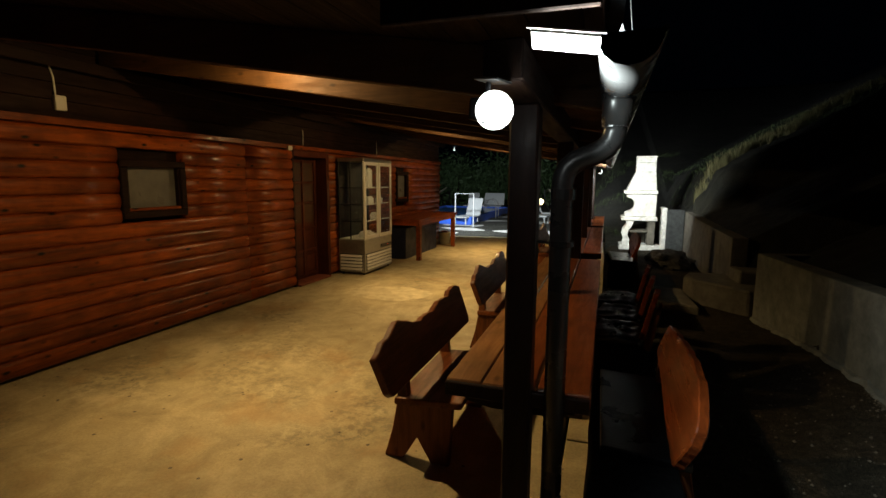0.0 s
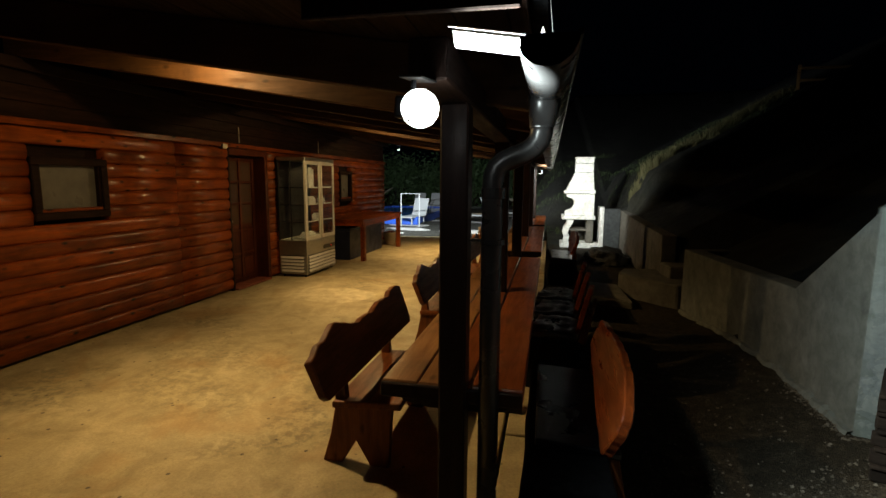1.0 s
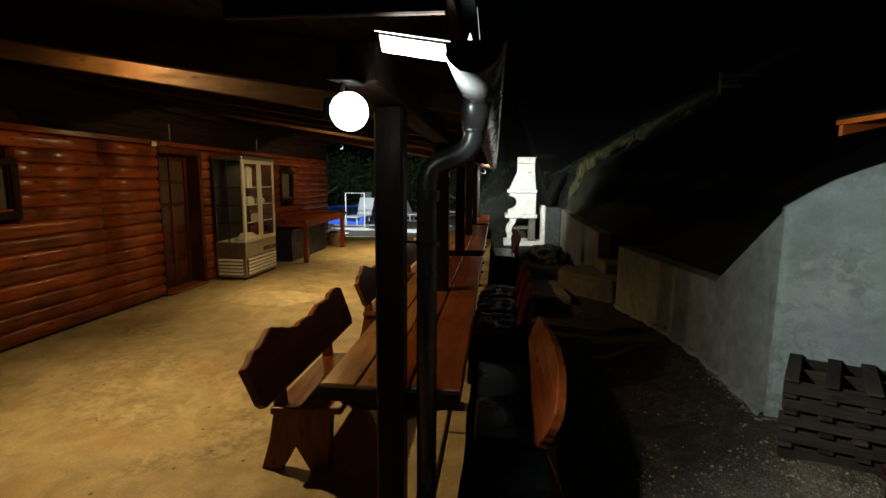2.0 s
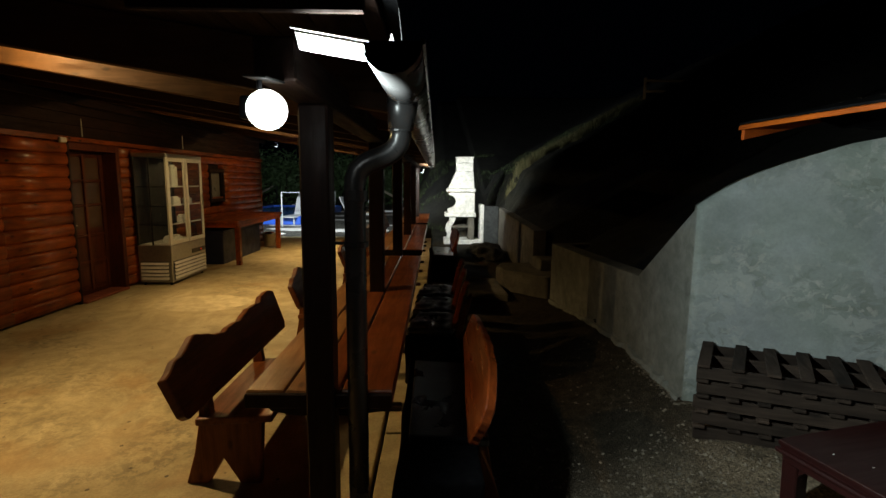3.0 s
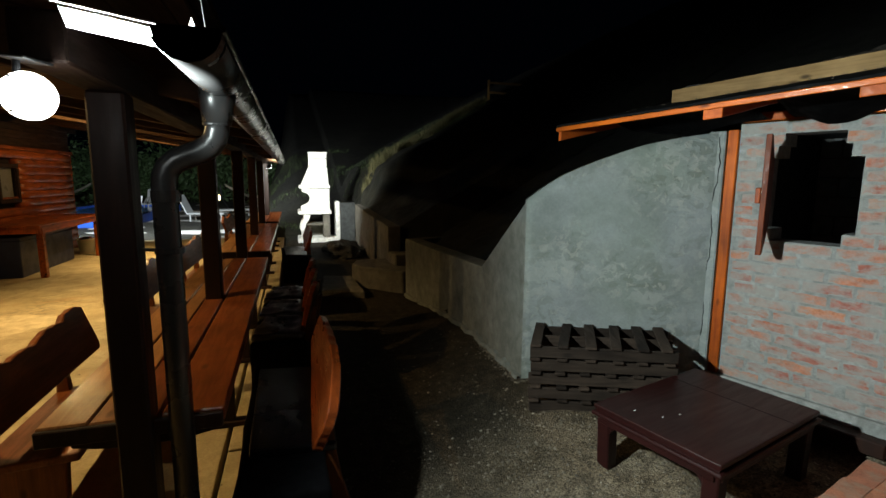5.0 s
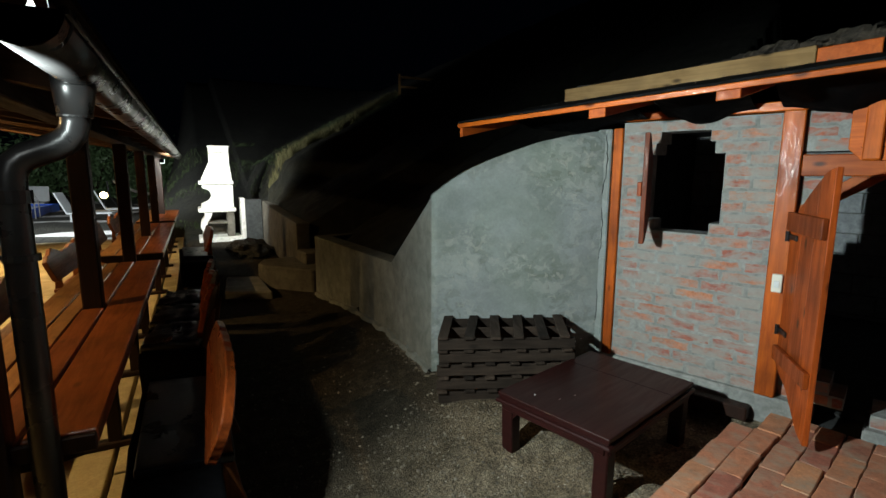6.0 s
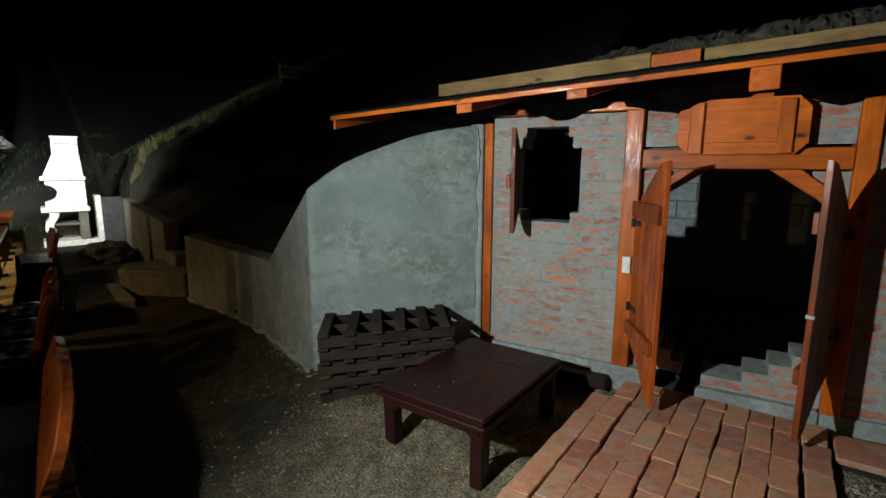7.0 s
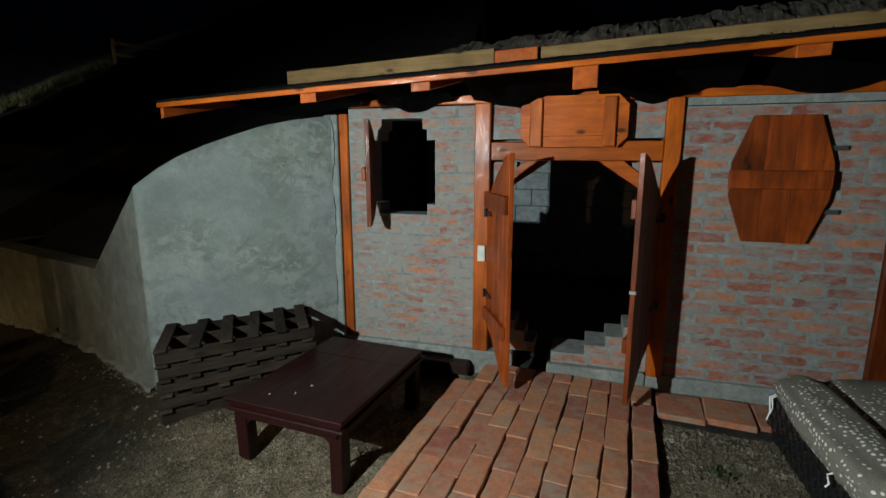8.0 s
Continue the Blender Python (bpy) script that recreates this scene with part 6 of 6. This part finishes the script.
# ---------------------------------------------------------------- barbecue
def barbecue():
    b = thing("stone_barbecue", "white masonry barbecue with arched firebox and chimney hood", "barbecue", Matrix.Translation((0.80, 9.95, 0)))
    gz = -0.02
    part("plinth", box(-0.02, 0.92, 0.0, 0.70, gz - 0.1, 0.10, 0.01), M_WHITE, b)
    part("side_leg", box(0.60, 0.76, 0.05, 0.65, 0.101, 0.675, 0.01), M_CEMENT, b, "dark cement support")
    leg = [(0.06, 0.101), (0.24, 0.101), (0.22, 0.22), (0.16, 0.33), (0.19, 0.45), (0.26, 0.56), (0.30, 0.675), (0.12, 0.675), (0.13, 0.58), (0.06, 0.47), (0.03, 0.33), (0.08, 0.22)]
    part("scroll_leg", prism(leg, 0.10, "y", 0.06, 0.008), M_WHITE, b, "white scrolled front leg")
    part("scroll_leg", prism(leg, 0.10, "y", 0.54, 0.008), M_WHITE, b, "white scrolled front leg")
    part("shelf", box(0.20, 0.599, 0.08, 0.62, 0.40, 0.45, 0.01), M_CEMENT, b)
    part("rear_wall", box(0.25, 0.59, 0.60, 0.66, 0.101, 0.398, 0.006), M_CEMENT, b)
    part("slab", box(0.0, 0.80, 0.0, 0.72, 0.68, 0.78, 0.02, seg=2), M_WHITE, b, "white hearth slab")
    arch = [(0.08, 0.782), (0.76, 0.782), (0.76, 1.30), (0.11, 1.30), (0.11, 1.235)] + [(0.11 + 0.19 * math.sin(math.pi * k / 12), 1.055 + 0.17 * math.cos(math.pi * k / 12)) for k in range(1, 12)] + [(0.08, 0.86)]
    part("cheek", prism(arch, 0.09, "y", 0.04, 0.008), M_WHITE, b, "white arched side wall")
    part("cheek", prism(arch, 0.09, "y", 0.58, 0.008), M_WHITE, b, "white arched side wall")
    part("fire_back", box(0.66, 0.758, 0.131, 0.579, 0.782, 1.30), M_WHITE, b)
    part("lintel", box(0.04, 0.78, 0.01, 0.70, 1.315, 1.40, 0.02, seg=2), M_WHITE, b)
    hood = bmesh.new()
    lo = [hood.verts.new((x, y, 1.402)) for x, y in ((0.09, 0.05), (0.75, 0.05), (0.75, 0.66), (0.09, 0.66))]
    hi = [hood.verts.new((x, y, 1.83)) for x, y in ((0.28, 0.17), (0.725, 0.17), (0.725, 0.54), (0.28, 0.54))]
    hood.faces.new(lo[::-1])
    hood.faces.new(hi)
    for k in range(4):
        hood.faces.new((lo[k], lo[(k + 1) % 4], hi[(k + 1) % 4], hi[k]))
    bmesh.ops.bevel(hood, geom=list(hood.edges), offset=0.012, segments=2, affect="EDGES", profile=0.5)
    part("hood", hood, M_WHITE, b, "white tapered hood")
    part("chimney", box(0.285, 0.72, 0.175, 0.535, 1.832, 2.04, 0.01), M_WHITE, b)
    part("chimney", box(0.285, 0.72, 0.175, 0.535, 2.046, 2.17, 0.01), M_WHITE, b)
    part("chimney_rim", box(0.27, 0.74, 0.16, 0.55, 2.172, 2.20, 0.008), M_WHITE, b)


barbecue()
heap = bmesh.new()
bmesh.ops.create_icosphere(heap, subdivisions=4, radius=1.0)
for v in heap.verts:
    v.co *= 1 + 0.22 * noise.noise(v.co * 3.0) + 0.08 * noise.noise(v.co * 11.0)
    v.co = Vector((v.co.x * 0.42, v.co.y * 0.95, max(v.co.z * 0.24, -0.02)))
tagged(part("coal_heap", heap, plain("charred_soil", (0.016, 0.015, 0.014), 0.95, 0, 20, 0.5, 0, 0.8), None, "", Matrix.Translation((1.70, 8.2, -0.01))), "black heap of charcoal and ash before the barbecue", "heap", kind="stuff")


# ---------------------------------------------------------------- yard furniture
def coffee_table():
    base = pose(2.757, -0.500, 0.015, 0, 0, 15)
    t = thing("coffee_table", "low dark maroon lacquered wooden coffee table", "table", base)
    lx, ly, h = 0.475, 0.342, 0.397
    part("tabletop", box(-lx, lx, -ly, ly, h - 0.026, h, 0.006, seg=2), M_MAROON, t)
    part("fillet", box(-lx + 0.010, lx - 0.010, -ly + 0.010, ly - 0.010, h - 0.040, h - 0.0265), M_MAROON, t)
    part("moulding", box(-lx - 0.010, lx + 0.010, -ly - 0.010, ly + 0.010, h - 0.064, h - 0.0405, 0.010, seg=3), M_MAROON, t)
    part("seam", box(0.20, 0.203, -ly + 0.01, ly - 0.01, h + 0.0001, h + 0.0008), M_FOIL, t)
    for a, b, c, d in ((-lx + 0.03, lx - 0.03, -ly + 0.005, -ly + 0.03), (-lx + 0.03, lx - 0.03, ly - 0.03, ly - 0.005), (-lx + 0.005, -lx + 0.03, -ly + 0.03, ly - 0.03), (lx - 0.03, lx - 0.005, -ly + 0.03, ly - 0.03)):
        part("apron", box(a, b, c, d, h - 0.098, h - 0.0645, 0.004), M_MAROON, t)
    for sx in (-1, 1):
        for sy in (-1, 1):
            x, y = sx * (lx - 0.055), sy * (ly - 0.05)
            ground = base @ Vector((x, y, 0))
            foot = ground_height(ground.x, ground.y) - 0.028
            leg = box(x - 0.038, x + 0.038, y - 0.038, y + 0.038, foot, h - 0.065, 0.006)
            for v in leg.verts:
                if v.co.z < 0.2:
                    v.co.x -= sx * 0.006
                    v.co.y -= sy * 0.006
            part("leg", leg, M_MAROON, t)
    for sx, sy in ((-1, -1), (-1, 1), (1, -1), (1, 1)):
        arch = [(0.0, 0.0), (0.075, 0.0), (0.045, -0.012), (0.018, -0.035), (0.0, -0.075)]
        y0 = sy * (ly - 0.079)
        part("bracket", prism([(y0 - sy * a, h - 0.096 + b) for a, b in arch], 0.024, "x", sx * (lx - 0.040) - 0.012), M_MAROON, t)
    for x, y in ((-0.36, 0.17), (-0.20, 0.02), (-0.30, 0.05)):
        part("chip", box(x - 0.007, x + 0.004, y - 0.002, y + 0.002, h + 0.0002, h + 0.0010), M_PAPER, t, "pale paint chip")


coffee_table()
cable = tube([(2.40, -0.80, 0.335), (2.44, -0.83, 0.20), (2.50, -0.85, 0.10), (2.60, -0.86, 0.098)], 0.005, 8)
tagged(part("loose_cable", cable, M_BLACK), "thin dark cable hanging below the coffee table", "cable")


def grate_stack():
    """Wooden grates piled in five layers: bearers on edge with six cross slats each."""
    rng = random.Random(17)
    rack = 0.17                                   # the grates have racked out of square
    for k in range(5):
        g = thing("wooden_grate", "weathered grey wooden slatted grate in a stack", "pallet",
                  pose(2.635 + rng.uniform(-0.010, 0.010), 0.245 + rng.uniform(-0.010, 0.010), 0.128 + 0.0905 * k, 0, 0, -22.8 + rng.uniform(-1.0, 1.0)), "stacked grates")
        for y in (-0.225, 0.0, 0.205):
            part("bearer", box(-0.455 + rack * y, 0.445 + rack * y, y, y + 0.024, 0.0, 0.0715, 0.004), M_GREYWOOD, g)
        for j in range(6):
            x = -0.452 + j * 0.1605 + rng.uniform(-0.012, 0.012)
            slat = box(x, x + 0.066, -0.24 - rng.uniform(0.0, 0.012), 0.245, 0.072, 0.0895, 0.003)
            bend = rng.uniform(-0.03, 0.03)
            for v in slat.verts:
                v.co.x += (rack + bend) * v.co.y
            part("slat", slat, M_GREYWOOD_Y, g)



grate_stack()


def puffy(sx, sy, sz, seed, lump=0.02, rnd=0.45):
    """A stuffed cushion."""
    bm = bmesh.new()
    bmesh.ops.create_cube(bm, size=1.0)
    bmesh.ops.subdivide_edges(bm, edges=list(bm.edges), cuts=9, use_grid_fill=True)
    for v in bm.verts:
        p = v.co * 2
        ball = p.normalized()
        q = p.lerp(ball * 1.15, rnd)
        k = noise.noise(Vector((q.x * 2.2 + seed, q.y * 2.2, q.z * 2.2)))
        v.co = Vector((q.x * sx / 2, q.y * sy / 2, q.z * sz / 2)) + ball * (k * lump)
    return bm


def lounge_chair():
    m = FACADE @ pose(2.60, -0.80, 0.13)
    c = thing("lounge_chair", "black woven garden chair with grey white-dotted cushions", "chair", m)
    body = part("frame", box(-0.40, 0.45, -0.66, 0.46, 0.0, 0.235, 0.03, seg=2), M_BLACK, c, "black woven chair body")
    for k in range(30):
        y = -0.64 + 1.08 * k / 29
        for r in range(4):
            z = 0.012 + r * 0.055 + 0.004 * (k % 2)
            bow = 0.006 if (k + r) % 2 else 0.0
            part("weave", box(-0.410 - bow, -0.4005, y - 0.016, y + 0.016, z, z + 0.050, 0.004), M_BLACK, body)
    for x in (-0.36, 0.40):
        for y in (-0.60, 0.40):
            part("leg", box(x - 0.03, x + 0.03, y - 0.03, y + 0.03, -0.03, 0.0, 0.005), M_BLACK, c)
    part("cushion", puffy(0.78, 1.12, 0.16, 3.0), M_DOTS, c, "grey dotted seat cushion", Matrix.Translation((0.21, -0.02, 0.285)), True)
    part("cushion", puffy(0.235, 1.06, 0.15, 9.0, 0.02, 0.5), M_DOTS, c, "grey dotted bolster along the edge", Matrix.Translation((-0.315, -0.085, 0.300)) @ Matrix.Rotation(radians(-8), 4, "Y"), True)
    for x, y, h in ((-0.435, 0.38, 0.13), (-0.428, 0.37, 0.09), (-0.44, -0.30, 0.05)):
        part("tie", tube([(x + 0.03, y, 0.265), (x - 0.005, y + 0.004, 0.24), (x - 0.002, y - 0.012, 0.24 - h * 0.6), (x - 0.010, y - 0.004, 0.24 - h)], 0.004, 6), M_PAPER, c, "white cloth tie")


lounge_chair()


# ---------------------------------------------------------------- hillside fence and posts
fence = thing("hill_fence", "pale wooden rail fence on the dark hilltop", "fence")
FX, FY = 7.4, 14.0
part("rail", box(FX, FX + 6.0, FY, FY + 0.04, 4.85, 4.93, 0.01), M_RAW, fence)
part("rail", box(FX, FX + 6.0, FY, FY + 0.04, 4.52, 4.60, 0.01), M_RAW, fence)
part("rail", box(FX, FX + 6.0, FY, FY + 0.04, 4.20, 4.28, 0.01), M_RAW, fence)
for k in range(4):
    x = FX + k * 1.9
    part("post", box(x - 0.04, x + 0.04, FY + 0.041, FY + 0.12, min(4.05, ground_height(x, FY) - 0.2), 5.0, 0.01), M_RAW, fence)


# ---------------------------------------------------------------- pool side
deck = tagged(part("pool_deck", box(-12.0, 0.2, SLAB_END + 0.01, 30.0, -0.20, -0.012, 0.01), mottled("pale_paving", (0.38, 0.38, 0.36), (0.50, 0.50, 0.48), (0.58, 0.58, 0.55), 0.8, 0.8, 0.4)), "pale paved pool surround", "pavement", kind="structure")
pool = thing("swimming_pool", "raised pool with bright blue liner wall and rim", "pool", Matrix.Translation((-7.7, 14.8, -0.012)))
bm = box(0.0, 3.5, 0.0, 0.12, 0.0, 0.30, 0.02)
box(0.0, 3.5, 7.4, 7.52, 0.0, 0.30, 0.02, bm)
box(0.0, 0.12, 0.121, 7.399, 0.0, 0.30, 0.02, bm)
box(3.38, 3.5, 0.121, 7.399, 0.0, 0.30, 0.02, bm)
part("basin_wall", bm, M_BLUE, pool, "bright blue pool wall")
water, nt, bsdf = nodes_of("pool_water")
bsdf.inputs["Base Color"].default_value = (0.04, 0.16, 0.55, 1)
bsdf.inputs["Roughness"].default_value = 0.08
bump(nt, bsdf, noise_tex(nt, coords(nt), 3.0, 3, 0.5), 0.2, 0.02)
part("water", box(0.121, 3.379, 0.121, 7.399, 0.02, 0.25), water, pool)
for y in (3.0, 3.5):
    rail = tube([(3.75, y, 0.0), (3.75, y, 0.62), (3.66, y, 0.78), (3.5, y, 0.84), (3.30, y, 0.78), (3.2, y, 0.60), (3.2, y, 0.1)], 0.022, 8)
    part("ladder_rail", rail, M_STEEL, pool, "steel ladder rail")


def lounger(m, tilt, group="pool loungers"):
    l = thing("sun_lounger", "white plastic sun lounger with raised back", "lounger", m, group)
    part("seat", box(-0.30, 0.30, 0.0, 1.25, 0.26, 0.31, 0.015), M_WHITEPL, l)
    back = box(-0.30, 0.30, 0.0, 0.72, 0.0, 0.045, 0.015)
    for k in range(5):
        box(-0.30, 0.30, 0.08 + k * 0.12, 0.10 + k * 0.12, 0.045, 0.052, 0, back)
    part("backrest", back, M_WHITEPL, l, "", pose(0, 1.25, 0.27, tilt, 0, 0))
    for x in (-0.26, 0.22):
        for y in (0.08, 1.12):
            part("leg", box(x, x + 0.04, y, y + 0.04, 0.0, 0.26, 0.004), M_WHITEPL, l)
    return l


lo = lounger(pose(-4.62, 14.55, -0.012, 0, 0, -10), 66)
for x, y, rz in ((-6.55, 22.9, 3), (-5.80, 23.0, -3), (-5.10, 22.9, 4), (-1.6, 16.5, 80), (-0.9, 18.6, 100)):
    copy_thing(lo, pose(x, y, -0.012, 0, 0, rz))
rack = thing("towel_frame", "white tubular towel frame beside the pool", "rack", Matrix.Translation((-4.25, 14.0, -0.012)))
part("tube", tube([(-0.33, 0, 0), (-0.33, 0, 1.16), (0.33, 0, 1.16), (0.33, 0, 0)], 0.022, 8), M_WHITEPL, rack)


def hammock(x, y, rz):
    h = thing("hammock", "pale cloth hammock on a dark stand", "hammock", pose(x, y, 0, 0, 0, rz))
    bm = bmesh.new()
    rows = []
    for i in range(13):
        f = i / 12
        rows.append([bm.verts.new((-1.3 + 2.6 * f, 0.35 * (k - 2) / 2 * math.sin(math.pi * (0.1 + 0.8 * f)), 1.15 - 0.55 * math.sin(math.pi * f) + 0.05 * abs(k - 2))) for k in range(5)])
    for a, b in zip(rows, rows[1:]):
        for k in range(4):
            bm.faces.new((a[k], b[k], b[k + 1], a[k + 1]))
    bmesh.ops.solidify(bm, geom=list(bm.faces), thickness=0.012)
    part("cloth", bm, M_CREAM, h, "", None, True)
    for sx in (-1, 1):
        part("stand", tube([(sx * 1.3, 0, 1.15), (sx * 1.5, 0, 1.2), (sx * 1.45, 0, 0.6), (sx * 1.1, 0, 0.0)], 0.03, 8), M_IRON, h)


hammock(-9.5, 24.0, 10)
hammock(-0.9, 21.5, 15)
lantern = thing("garden_lantern", "glowing warm garden lantern on a post", "lamp", Matrix.Translation((-2.62, 22.0, -0.012)))
part("pole", tube([(0, 0, 0), (0, 0, 0.5)], 0.03, 8), M_IRON, lantern)
part("globe", lathe([(0.05, 0.48), (0.13, 0.54), (0.15, 0.62), (0.12, 0.71), (0.05, 0.76)], 14), M_LANTERN, lantern, "glowing globe", None, True)


def shrub(name, place, size, seed, label):
    """Many small leaf cards round a few stems, uneven and open."""
    rng = random.Random(seed)
    t = thing(name, label, "shrub", Matrix.Translation(place), "shrubs beyond the pool")
    stems = bmesh.new()
    verts, faces = [], []
    for s in range(7):
        a, r = rng.uniform(0, 6.28), rng.uniform(0.1, 0.5) * size
        top = Vector((r * math.cos(a), r * math.sin(a), size * rng.uniform(0.6, 1.0)))
        tube([(0, 0, 0), top * 0.5 + Vector((0.05, 0, 0)), top], [0.035 * size, 0.02 * size, 0.006], 6, stems)
        for k in range(260):
            c = top * rng.uniform(0.35, 1.05) + Vector([rng.gauss(0, 0.17) * size for _ in range(3)])
            c.z = max(c.z, 0.05)
            u, v = Vector([rng.gauss(0, 1) for _ in range(3)]).normalized(), Vector([rng.gauss(0, 1) for _ in range(3)]).normalized()
            l = rng.uniform(0.05, 0.11) * (0.6 + 0.4 * size)
            n = len(verts)
            verts += [tuple(c - u * l), tuple(c + v * l * 0.45), tuple(c + u * l), tuple(c - v * l * 0.45)]
            faces.append((n, n + 1, n + 2, n + 3))
    part("stems", stems, M_DARKWOOD, t)
    me = bpy.data.meshes.new("leaves")
    me.from_pydata(verts, [], faces)
    me.materials.append(M_LEAF)
    tagged(shared("leaves", me, t, Matrix.Identity(4)), kind="stuff")


for i, (x, y, s) in enumerate(((-9.0, 28.5, 2.6), (-6.6, 29.0, 2.2), (-4.2, 29.3, 2.9), (-2.0, 28.6, 2.4), (0.2, 27.5, 2.6), (-11.5, 27.5, 3.0), (-7.8, 30.0, 3.0), (-5.4, 30.4, 3.2), (-3.0, 30.2, 2.9), (-10.2, 29.8, 3.1))):
    shrub("shrub", (x, y, -0.05), s, 40 + i, "dark green leafy shrub behind the pool")


# ---------------------------------------------------------------- bricks, last
cache = {}


def rough_brick(width, height, seed, mat):
    """A wall brick whose face has a wavering, chipped outline."""
    r = random.Random(seed)
    n = max(2, int(width / 0.05))
    wob = lambda k: 0.0045 * noise.noise(Vector((k * 1.7, seed * 3.1, 0))) + r.uniform(-0.0022, 0.0022)
    low = [(lerp(-width / 2, width / 2, i / n), wob(i)) for i in range(n + 1)]
    high = [(lerp(width / 2, -width / 2, i / n), height + wob(i + 40)) for i in range(n + 1)]
    for line in (low, high):
        for k, inward in ((0, 1), (-1, -1)):
            a, b = line[k]
            line[k] = (a * (1 - r.uniform(0.0, 0.010) / width), b + (0.004 if b < height / 2 else -0.004) * r.random())
    return mesh_of("brick", prism(low + high, 0.09, "y", 0.0), mat)


for a, b, z0, z1, front in bricks:
    rr = random.Random(int(a * 1000) * 31 + int(z0 * 1000))
    smeared = b < 0.45
    key = (round((b - a) * 50), round((z1 - z0) * 200), rr.randrange(5), smeared)
    if key not in cache:
        cache[key] = rough_brick(b - a, z1 - z0, len(cache), M_BRICK_SMEARED if smeared else M_BRICK)
    shared("brick", cache[key], wall, pose((a + b) / 2, front + rr.uniform(0.0005, 0.004), z0 + rr.uniform(-0.002, 0.002), 0, rr.uniform(-0.7, 0.7), rr.uniform(-0.4, 0.4)))

paving = thing("brick_path", "uneven dry-laid red brick path before the door", "path", FACADE @ pose(0.98, -0.03, 0.0, 0, 0, -5), kind="structure")
rng = random.Random(33)


def worn_brick(length, seed):
    """A hand-made brick: chipped corners, edges not quite straight."""
    r = random.Random(seed)
    bm = box(-0.0580, 0.0580, -length, 0.0, -0.065, 0.0, 0.005)
    bmesh.ops.subdivide_edges(bm, edges=[e for e in bm.edges if abs(e.verts[0].co.y - e.verts[1].co.y) > 0.09], cuts=4)
    for v in bm.verts:
        v.co.x += 0.0055 * noise.noise(Vector((v.co.x * 9, v.co.y * 26, seed)))
        v.co.y += 0.007 * noise.noise(Vector((v.co.x * 12, v.co.y * 9, seed + 5)))
        v.co.z += 0.0015 * noise.noise(Vector((v.co.x * 20, v.co.y * 20, seed + 9)))
    chip = max(bm.verts, key=lambda v: v.co.x * r.choice((-1, 1)) + v.co.y * r.choice((-1, 1)) + v.co.z * 3)
    chip.co -= Vector((math.copysign(0.009, chip.co.x), 0, 0.004))
    return mesh_of("brick", bm, M_PAVER)


pavers = [worn_brick(0.288, k) for k in range(6)]
cuts = {}
PITCH = 0.1215
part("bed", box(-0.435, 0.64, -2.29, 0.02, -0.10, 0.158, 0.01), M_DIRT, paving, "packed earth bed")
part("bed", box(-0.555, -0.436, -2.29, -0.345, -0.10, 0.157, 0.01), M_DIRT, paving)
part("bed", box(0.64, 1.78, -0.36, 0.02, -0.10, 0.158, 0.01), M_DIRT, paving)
STARTS = (0.03, 0.29, 0.10, 0.20, 0.27, 0.12, 0.27, 0.17, 0.19, 0.24)
for c, cut in enumerate(STARTS):
    x = -0.568 + (c + 0.5) * PITCH
    d = -0.01 if c else -0.33
    if c:
        key = round(cut * 100)
        if key not in cuts:
            cuts[key] = worn_brick(cut, key)
        shared("brick", cuts[key], paving, pose(x, d, 0.192 + rng.uniform(-0.004, 0.004), 0, 0, rng.uniform(-1.5, 1.5)))
        d -= cut + 0.006
    slip = 0.0
    while d > -2.3:
        slip = max(-0.008, min(0.008, slip + rng.uniform(-0.007, 0.007)))
        shared("brick", pavers[rng.randrange(6)], paving, pose(x + slip, d, 0.192 + rng.uniform(-0.0035, 0.0035), rng.uniform(-0.4, 0.4), rng.uniform(-0.6, 0.6), rng.uniform(-1.4, 1.4)))
        d -= 0.288 + rng.uniform(0.002, 0.008)
border = mesh_of("brick", box(0.0, 0.252, -0.285, 0.0, -0.065, 0.0, 0.007), M_PAVER)
for k in range(4):
    shared("brick", border, paving, pose(0.665 + k * 0.262, -0.04 + 0.028 * k, 0.188 + rng.uniform(-0.005, 0.005), 0, 0, 0 + rng.uniform(-2, 1)))
